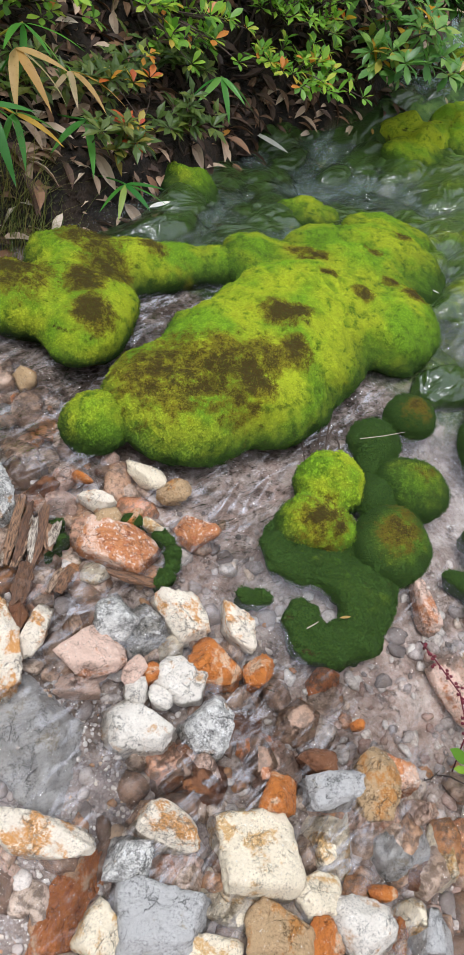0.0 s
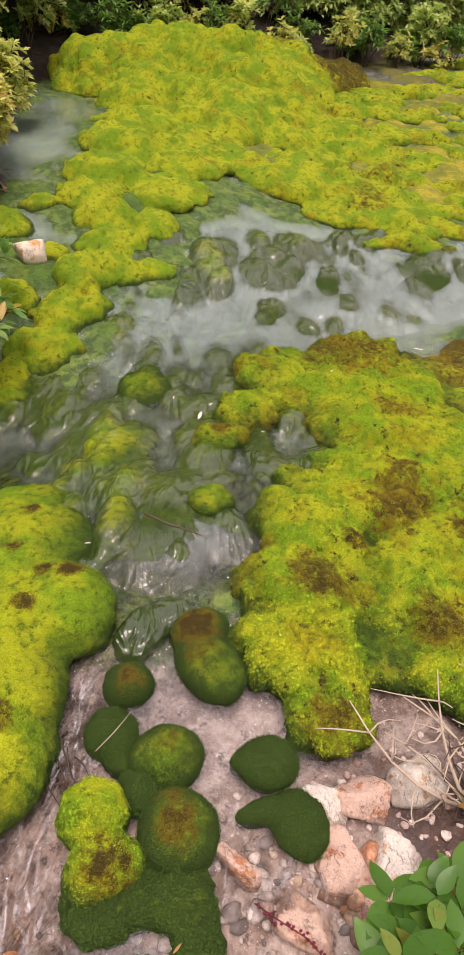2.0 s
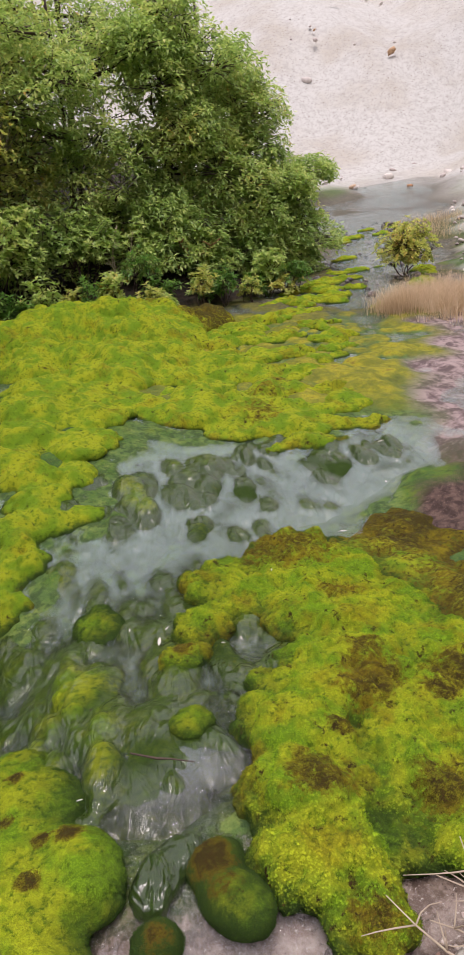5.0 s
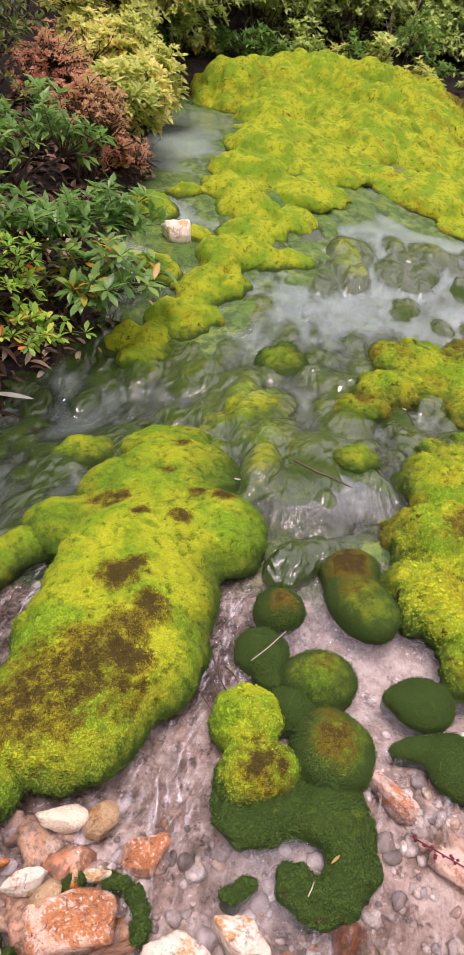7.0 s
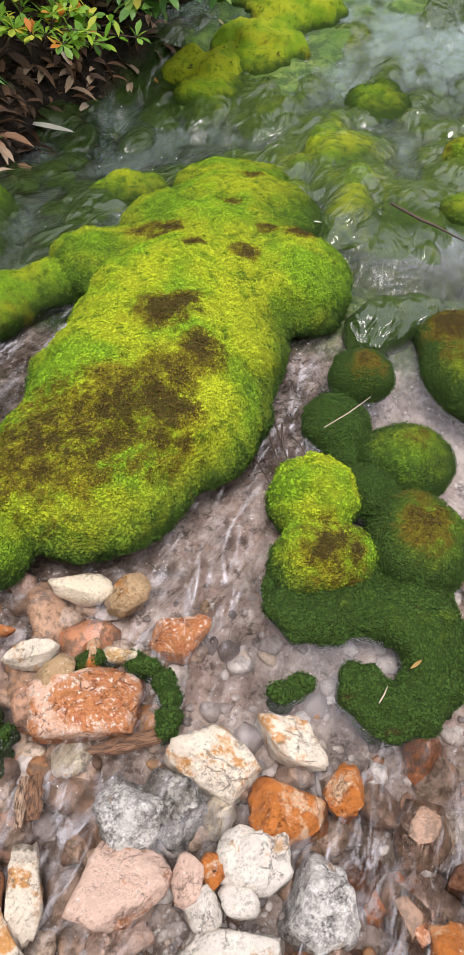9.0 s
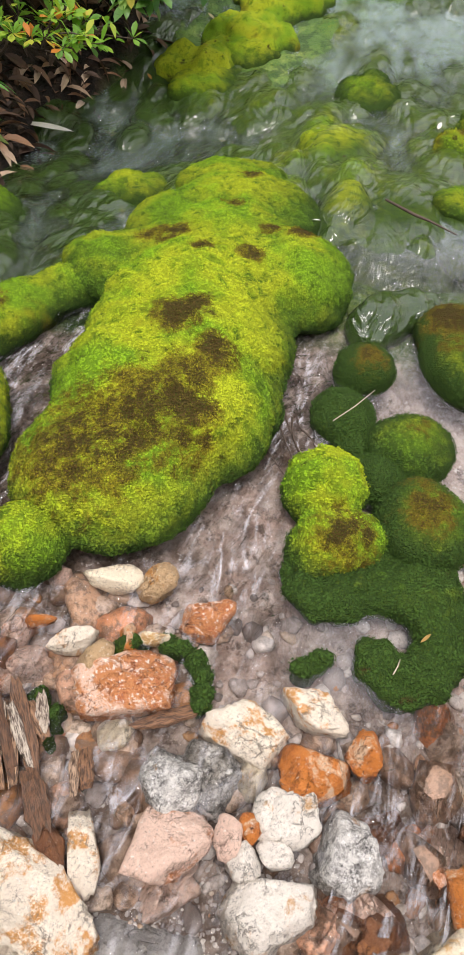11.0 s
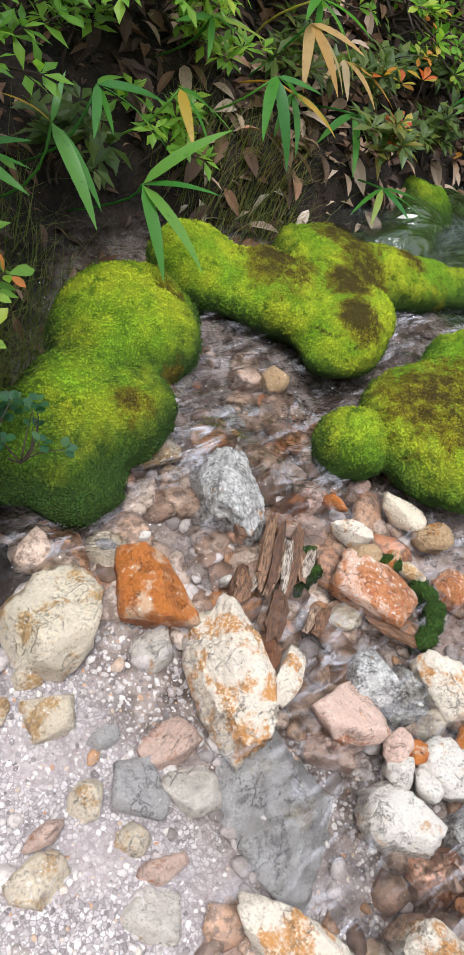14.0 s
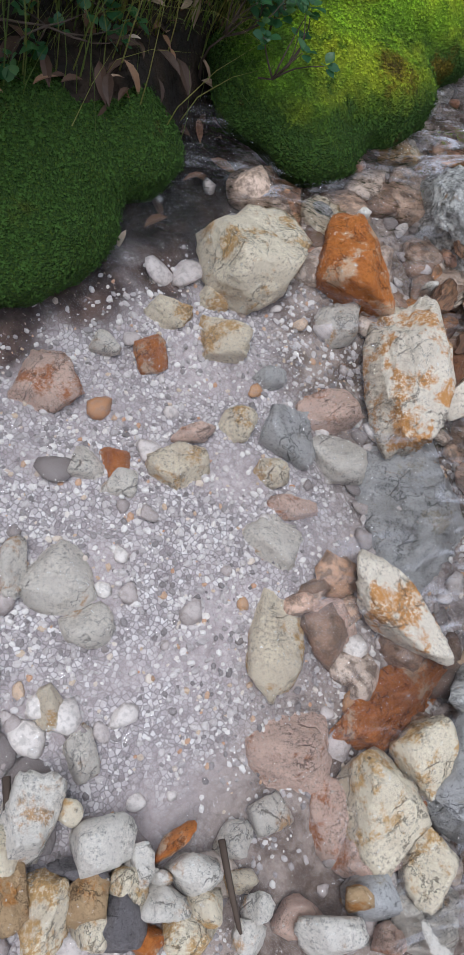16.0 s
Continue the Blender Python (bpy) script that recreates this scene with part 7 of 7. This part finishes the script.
# ---- grass, litter and small plants ----
def grass(label, spots, n, length, material, seed, name="grass_tuft", category="grass"):
    r = np.random.RandomState(seed)
    S = np.array(spots)[r.randint(0, len(spots), n)]
    x, y = S[:, 0] + S[:, 2] * r.normal(0, 1, n), S[:, 1] + S[:, 2] * r.normal(0, 1, n)
    z = ground_height(x, y) - 0.005
    L, a, bend = length * r.uniform(0.5, 1.2, n), r.uniform(0, 6.28, n), r.uniform(0.2, 0.9, n)
    half = 0.0012 * length / 0.2
    rows = []
    for k in range(4):
        t = k / 3
        cx, cy, cz = x + np.cos(a) * L * bend * t * t, y + np.sin(a) * L * bend * t * t, z + L * (t - 0.45 * bend * t * t)
        for s in (-1, 1):
            rows.append(np.stack([cx - s * np.sin(a) * half * (1 - t), cy + s * np.cos(a) * half * (1 - t), cz], 1))
    verts = np.stack(rows, 1).reshape(-1, 3)
    one = np.array([q for k in range(3) for q in ((2 * k, 2 * k + 1, 2 * k + 3), (2 * k, 2 * k + 3, 2 * k + 2))])
    tris = (one[None] + 8 * np.arange(n)[:, None, None]).reshape(-1, 3)
    return tagged(part(name, fast_mesh(name, verts, tris), material), label, category, kind="stuff")


grass("fine green and straw-coloured grass on the bank", [(-0.93, 0.62, 0.07), (-0.92, 0.45, 0.06), (-1.0, 0.8, 0.08), (-0.9, 0.25, 0.06), (-0.72, 1.45, 0.06), (-0.85, 1.35, 0.07), (-0.80, 0.75, 0.05), (-0.85, 0.55, 0.05), (-0.93, 0.05, 0.06), (-0.92, -0.2, 0.07)], 2600, 0.20, GRASS, 1)
grass("withered tan grass on the far bank of the stream", [(6.1, 6.5, 0.13), (6.4, 6.2, 0.2), (6.7, 5.9, 0.2), (6.9, 6.3, 0.3), (7.2, 6.7, 0.3), (7.0, 5.7, 0.25), (7.5, 6.2, 0.35), (6.5, 6.6, 0.2)], 13000, 0.32, TAN_GRASS, 2)
grass("withered grass along the upper stream", [(10.8, 10.6, 0.3), (11.5, 11.3, 0.35), (12.3, 11.6, 0.4)], 1500, 0.3, TAN_GRASS, 3)
shrub("bush", "yellow-green small bush beside the upper stream", "bush", (7.75, 8.0), cloud(prn, (7.75, 8.0, gz(7.75, 8.0) + 0.40), (0.48, 0.45, 0.42), 340, 0.2), BUSHY_L, 9, (0.0, 1.0), 110, 7, 0.01, single=False)

shrub("groundcover_plant", "small round-leaved green plant on the moss", "plant", (-0.80, 0.47), cloud(prn, (-0.74, 0.46, 0.24), (0.10, 0.09, 0.05), 22, 0.2), TINY_L, 5, (0.1, 0.9), 111, 4, 0.0025)
shrub("azalea", "azalea seedling with fresh leaves beside the moss", "shrub", (-1.12, 0.62), cloud(prn, (-1.06, 0.66, 0.42), (0.12, 0.16, 0.08), 16, 0.3), AZA_L, 6, (0.2, 0.9), 112, 4, 0.005)


shrub("azalea", "azalea sprig with round yellow-green leaves and orange tips", "shrub", (-1.15, 0.45), [(-0.894, 0.402, 0.343), (-0.854, 0.422, 0.345), (-0.882, 0.497, 0.351), (-0.837, 0.525, 0.354), (-0.818, 0.377, 0.342), (-0.798, 0.458, 0.349), (-0.834, 0.339, 0.338), (-0.844, 0.572, 0.358), (-0.863, 0.459, 0.348), (-0.920, 0.438, 0.345)], AZA_L, 6, (0.1, 0.8), 113, 3, 0.004)


shrub("groundcover_plant", "small dark round-leaved plant on the shady bank", "plant", (-1.0, 0.1), [(-0.864, 0.156, 0.202), (-0.840, 0.191, 0.185), (-0.839, 0.259, 0.201), (-0.816, 0.292, 0.195), (-0.823, 0.112, 0.179), (-0.834, 0.220, 0.208), (-0.833, 0.155, 0.182), (-0.810, 0.263, 0.182)], TINY_L, 6, (0.1, 0.8), 114, 3, 0.0025)


def litter(n, seed):
    r = random.Random(seed)
    v, t = leaf_shape(0.05, 0.016, 4, 0.4, 0.5, 0.5)
    q = np.random.RandomState(seed)
    X, Y = q.uniform(-2.0, 0.6, 6 * n), q.uniform(-0.6, 5.0, 6 * n)
    D = bank_distance(X, Y)
    ok = (D > -0.03) & (D < 0.8)
    X, Y = X[ok][:n], Y[ok][:n]
    Z = ground_height(X, Y)
    mats = [np.array(pose(x, y, z + 0.006 + r.uniform(0, 0.02), r.uniform(-35, 35), r.uniform(-30, 30), r.uniform(0, 360)) @ Matrix.Scale(r.uniform(0.4, 1.1) + (r.uniform(0.3, 1.3) if y > 1.3 else 0.0), 4)) for x, y, z in zip(X, Y, Z)]
    return tagged(part("leaf_litter", scatter_mesh("leaf_litter", v, t, mats), LITTER_LEAF), "brown fallen leaves covering the dark bank", "leaf litter", kind="stuff")


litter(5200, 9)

FALLEN = leaf_data("fallen_leaf", BAMBOO_DRY, [(0.17, 0.035, 6, 0.05, 0.15, 0.5)])
kw = Nodes("bleached_leaf", 0.5)
BLEACHED = kw.end(kw.mix(kw.noise(40, 3), (0.62, 0.60, 0.54), (0.45, 0.42, 0.36)))
PALE_LEAF = leaf_data("bleached_leaf", BLEACHED, [(0.19, 0.04, 6, 0.03, 0.15, 0.5)])


def fallen(x, y, z, rot, data, size, label, tilt=0):
    ob = part("fallen_leaf", data[0], None)
    ob.matrix_world = pose(x, y, z, tilt, -4, rot) @ Matrix.Scale(size, 4)
    return tagged(ob, label, "leaf", "fallen leaves")


fallen(-0.36, 2.74, lvl(-0.3, 2.7) + 0.03, -20, PALE_LEAF, 1.0, "bleached white bamboo leaf lying over wet moss")
fallen(-0.45, 1.72, lvl(-0.45, 1.72) + 0.05, 60, PALE_LEAF, 0.45, "bleached narrow leaf caught at the moss")
fallen(-0.42, 2.42, gz(-0.42, 2.42) + 0.03, 80, FALLEN, 0.6, "brown fallen leaf at the water's edge")
fallen(0.10, 3.02, lvl(0.1, 3.02) + 0.05, 100, FALLEN, 0.35, "orange fallen leaf on wet moss")
fallen(0.34, 3.22, lvl(0.34, 3.22) + 0.12, 100, FALLEN, 0.4, "orange fallen leaf hanging at the moss ridge")
fallen(0.35, 0.675, 0.172, 30, FALLEN, 0.16, "small red-brown leaf on wet moss", 12)
fallen(0.30, 3.05, 0.262, 95, FALLEN, 0.30, "orange leaf hanging at the moss ridge")
fallen(0.315, 3.10, 0.268, 130, FALLEN, 0.26, "orange leaf hanging at the moss ridge", 30)
for lx, ly, ls in ((1.05, 2.52, 0.16), (1.18, 2.28, 0.12), (0.93, 2.62, 0.14), (1.62, 2.56, 0.13), (2.35, 2.9, 0.3), (3.2, 3.6, 0.32), (2.9, 3.2, 0.25), (0.42, 1.78, 0.12)):
    fallen(lx, ly, max(gz(lx, ly), lvl(lx, ly) + (0.13 if 1.5 < lx < 2 else 0.03)) + 0.01, 300 * ly, PALE_LEAF, ls, "pale leaf scrap on wet moss")
fallen(0.98, 2.44, lvl(0.98, 2.44) + 0.03, 60, PALE_LEAF, 0.35, "white leaf scrap in the rapids")


# ---- twigs and driftwood ----
def dead_branch(label, base, tips, thick, seed, material=None):
    rnd = random.Random(seed)
    root = tagged(new("dead_branch"), label, "branch")
    root.location = base
    o = Vector(base)
    for t in tips:
        t = Vector(t)
        path = twig_path(rnd, o, t, 0.10, 6)
        limb = part("twig", mesh_of("twig", *tube([p - o for p in path], [thick * (1 - 0.15 * k) for k in range(6)], 6)), material or DEAD_TWIG, root)
        for k in (1, 2, 2, 3, 3, 4, 4):
            side = path[k] + (t - o).length * 0.17 * Vector((rnd.gauss(0, 0.8), rnd.gauss(0, 0.8), rnd.uniform(0.0, 0.9)))
            part("twig", mesh_of("twig", *tube([p - o for p in twig_path(rnd, path[k], side, 0.1, 4)], [thick * 0.45, thick * 0.4, thick * 0.3, thick * 0.15], 5)), material or DEAD_TWIG, limb)
    return root


BROAD = leaf_material("broad_green_leaf", [(0.0, (0.05, 0.17, 0.02)), (0.7, (0.10, 0.26, 0.03)), (0.95, (0.18, 0.32, 0.05)), (1.0, (0.34, 0.10, 0.03))], 0.35)
BROAD_L = leaf_data("broad_leaf", BROAD, [(0.085, 0.042, 5, 0.2, 0.2, 0.42), (0.070, 0.036, 5, 0.3, 0.25, 0.42), (0.095, 0.046, 5, 0.1, 0.2, 0.42)])
shrub("broadleaf_plant", "low broad-leaved plant with pointed fresh green leaves", "plant", (0.92, 0.42), cloud(prn, (0.77, 0.46, 0.38), (0.14, 0.12, 0.10), 22, 0.2), BROAD_L, 4, (0.1, 0.8), 120, 4, 0.005)
shrub("broadleaf_plant", "small leathery green plant on dark soil", "plant", (1.95, 1.22), cloud(prn, (1.92, 1.25, 0.36), (0.10, 0.08, 0.05), 7, 0.3), RHODO_L, 6, (0.1, 0.8), 121, 3, 0.004)
shrub("seedling", "tiny seedling with yellow-green leaves on the gravel", "plant", (0.64, 0.46), [(0.63, 0.46, 0.21), (0.66, 0.43, 0.22)], AZA_L, 3, (0.1, 0.8), 122, 2, 0.002)
BEADS = Nodes("red_flower_beads", 0.5).end((0.13, 0.012, 0.022))
sprig = tagged(new("flower_sprig"), "drooping sprig strung with small red flower beads", "plant")
sprig.location = (0.66, 0.50, gz(0.66, 0.50))
curve = [Vector((0.0, 0.0, 0.0)), Vector((-0.02, 0.05, 0.09)), Vector((-0.05, 0.11, 0.11)), Vector((-0.09, 0.18, 0.08)), Vector((-0.11, 0.23, 0.05))]
stalk = part("stem", mesh_of("stem", *tube(curve, [0.0016] * 5, 5)), BEADS, sprig)
bead_rnd = random.Random(3)
bead = bpy.data.meshes.new("flower_bead")
bb = rock_mesh(bead_rnd, 0.0042, 0.0034, 0.0034, 1, 7)
bb.to_mesh(bead)
bb.free()
bead.materials.append(BEADS)
for i in range(34):
    k = 0.8 + 3.1 * i / 33
    p = curve[int(k)].lerp(curve[min(int(k) + 1, 4)], k % 1)
    part("flower", bead, None, stalk).location = p + Vector((bead_rnd.gauss(0, 0.005), bead_rnd.gauss(0, 0.005), bead_rnd.gauss(0, 0.005)))
zb = gz(1.12, 0.76)
dead_branch("bleached dead shrub with forked bare twigs", (1.12, 0.76, zb), [(0.88, 1.00, zb + 0.20), (0.94, 0.92, zb + 0.16), (1.10, 0.98, zb + 0.26), (1.00, 0.96, zb + 0.22), (1.22, 0.95, zb + 0.26), (1.26, 0.87, zb + 0.26), (1.30, 0.74, zb + 0.20), (1.00, 0.78, zb + 0.12)], 0.0055, 5)
dead_branch("tangle of dark dead stems at the foot of a bleached shrub", (1.16, 0.72, gz(1.16, 0.72)), [(1.02, 0.86, zb + 0.12), (1.10, 0.88, zb + 0.14), (1.20, 0.84, zb + 0.16), (1.28, 0.78, zb + 0.15), (1.04, 0.70, zb + 0.10), (1.30, 0.66, zb + 0.12), (1.14, 0.62, zb + 0.12), (0.98, 0.76, zb + 0.08)], 0.004, 6, BARK)
shrub("low_shrub", "low dark leafy plant at the foot of a bleached shrub", "shrub", (1.20, 0.70), cloud(random.Random(31), (1.20, 0.72, zb + 0.06), (0.16, 0.12, 0.05), 26, 0.2), DARK_L, 5, (0.0, 0.9), 230, 4, 0.004, "low plants on the dry shelf", single=False)
shrub("broadleaf_plant", "low broad-leaved plant with fresh green leaves and one yellow one", "plant", (1.14, 0.66), cloud(random.Random(32), (1.14, 0.69, zb + 0.10), (0.07, 0.05, 0.03), 7, 0.2), BROAD_L, 3, (0.1, 0.8), 231, 3, 0.004)
shrub("rhododendron", "small leathery green rhododendron seedling on the moss", "shrub", (1.62, 1.10), cloud(random.Random(33), (1.58, 1.09, 0.46), (0.07, 0.06, 0.04), 5, 0.2), RHODO_L, 5, (0.1, 0.8), 232, 3, 0.004)
dead_branch("long straight dry stem leaning over the moss", (1.49, 0.98, gz(1.49, 0.98)), [(1.53, 1.29, 0.47)], 0.004, 8)
zr = gz(3.85, 9.1)
dead_branch("bleached dead branch at the foot of the trees", (3.75, 9.05, zr), [(3.75, 8.95, zr + 0.75), (3.95, 8.95, zr + 0.65), (3.55, 8.9, zr + 0.35), (3.65, 8.85, zr + 0.55)], 0.012, 9)
dead_branch("rust-brown bare limbs under the bushy tree", (4.9, 9.3, gz(4.9, 9.3)), [(4.35, 8.95, zr + 0.35), (4.5, 8.9, zr + 0.6), (5.2, 8.9, zr + 0.5)], 0.03, 10, RUST_BARK)
zs = lvl(0.36, 1.14) + 0.075
tagged(part("twig", mesh_of("twig", *tube([(0.29, 1.10, zs - 0.01), (0.34, 1.13, zs), (0.39, 1.17, zs + 0.005)], [0.0011, 0.0011, 0.0006], 5)), DEAD_TWIG), "thin dry twig lying on a moss lump", "twig")


tagged(part("twig", mesh_of("twig", *tube([(0.60, 1.84, 0.335), (0.66, 1.77, 0.332), (0.69, 1.75, 0.330), (0.75, 1.70, 0.322)], [0.003, 0.004, 0.003, 0.0015], 6)), BARK), "dark twig stuck in the rapids", "twig")
tagged(part("straw", mesh_of("straw", *tube([(0.293, 0.630, 0.160), (0.303, 0.641, 0.163), (0.313, 0.655, 0.160)], [0.0012, 0.0012, 0.0008], 5)), DEAD_TWIG), "bit of straw on wet moss", "straw")
for ends in (((0.003, -0.201), (0.050, -0.226), (0.098, -0.250)), ((-0.19, -0.325), (-0.155, -0.348), (-0.121, -0.368))):
    pts = [(x, y, max(gz(x, y), lvl(x, y)) + 0.016) for x, y in ends]
    tagged(part("twig", mesh_of("twig", *tube(pts, [0.0042, 0.0036, 0.0022], 6)), BARK), "dark wet twig lying among the stones", "twig", "twigs among the stones")
root_rnd = random.Random(12)
for i in range(5):
    p, q = Vector((0.20 + 0.012 * i, 1.26 - 0.03 * i, 0)), Vector((0.215 + 0.014 * i, 1.00 + 0.02 * i, 0))
    p.z, q.z = lvl(p.x, p.y) + 0.012, lvl(q.x, q.y) + 0.010
    tagged(part("rootlet", mesh_of("rootlet", *tube(twig_path(root_rnd, p, q, 0.10, 7), [0.0022, 0.002, 0.0022, 0.0018, 0.0016, 0.0012, 0.0008], 5)), BARK), "dark rootlet trailing in the narrow channel", "root", "rootlets in the channel")


def plank(r, length, width, thick):
    """A broken wooden splinter with torn ends."""
    verts, faces, n = [], [], 7
    for i in range(n + 1):
        t = i / n
        w = width * (1 - 0.35 * abs(2 * t - 1) ** 3) * r.uniform(0.85, 1.1)
        h = thick * r.uniform(0.7, 1.2) * (1 - 0.5 * abs(2 * t - 1) ** 4)
        s = r.gauss(0, 0.04) * width
        tear = (0.14 * length if i in (0, n) else 0.0)
        for a, b in ((-0.5, -0.5), (0.5, -0.5), (0.5, 0.3), (0.15, 0.5), (-0.2, 0.42), (-0.5, 0.3)):
            verts.append(((t - 0.5) * length + r.uniform(-1, 1) * tear, a * w + s, b * h + r.gauss(0, 0.05) * thick))
    for i in range(n):
        for k in range(6):
            a, b = 6 * i + k, 6 * i + (k + 1) % 6
            faces.append((a, b, b + 6, a + 6))
    faces += [tuple(range(6))[::-1], tuple(range(6 * n, 6 * n + 6))]
    return mesh_of("splinter", verts, faces, False)


def driftwood(x, y, length, width, rot, seed, label):
    """A bundle of broken wood splinters lying side by side."""
    r = random.Random(seed)
    root = tagged(new("driftwood"), label, "driftwood", "splintered wood in the stream")
    root.matrix_world = pose(x, y, lvl(x, y) + 0.004, r.uniform(-4, 4), r.uniform(-4, 4), rot)
    n = max(1, round(width / 0.013))
    for i in range(n):
        w = width / n
        ob = part("splinter", plank(r, length * r.uniform(0.7, 1.25), w * r.uniform(1.3, 2.3), r.uniform(0.008, 0.014)), WOOD, root)
        ob.matrix_basis = pose(length * r.uniform(-0.15, 0.15), (i - (n - 1) / 2) * w * 0.75, r.uniform(-0.003, 0.009), r.uniform(-20, 20), r.uniform(-5, 5), r.uniform(-13, 13))
    return root


driftwood(-0.293, 0.599, 0.127, 0.051, -79, 1, "splintered brown driftwood lying in the current")
driftwood(-0.264, 0.610, 0.120, 0.024, -79, 2, "splintered brown driftwood lying in the current")
driftwood(-0.241, 0.635, 0.066, 0.022, -80, 3, "splintered brown driftwood lying in the current")
driftwood(-0.185, 0.553, 0.060, 0.033, -86, 4, "splintered brown driftwood lying in the current")
driftwood(-0.244, 0.521, 0.070, 0.015, -83, 5, "splintered brown driftwood lying in the current")
driftwood(-0.318, 0.527, 0.073, 0.030, -88, 6, "splintered brown driftwood lying in the current")
driftwood(-0.363, 0.623, 0.029, 0.014, -35, 7, "splintered brown driftwood lying in the current")
driftwood(-0.059, 0.613, 0.130, 0.012, 6, 8, "splintered brown driftwood lying in the current")
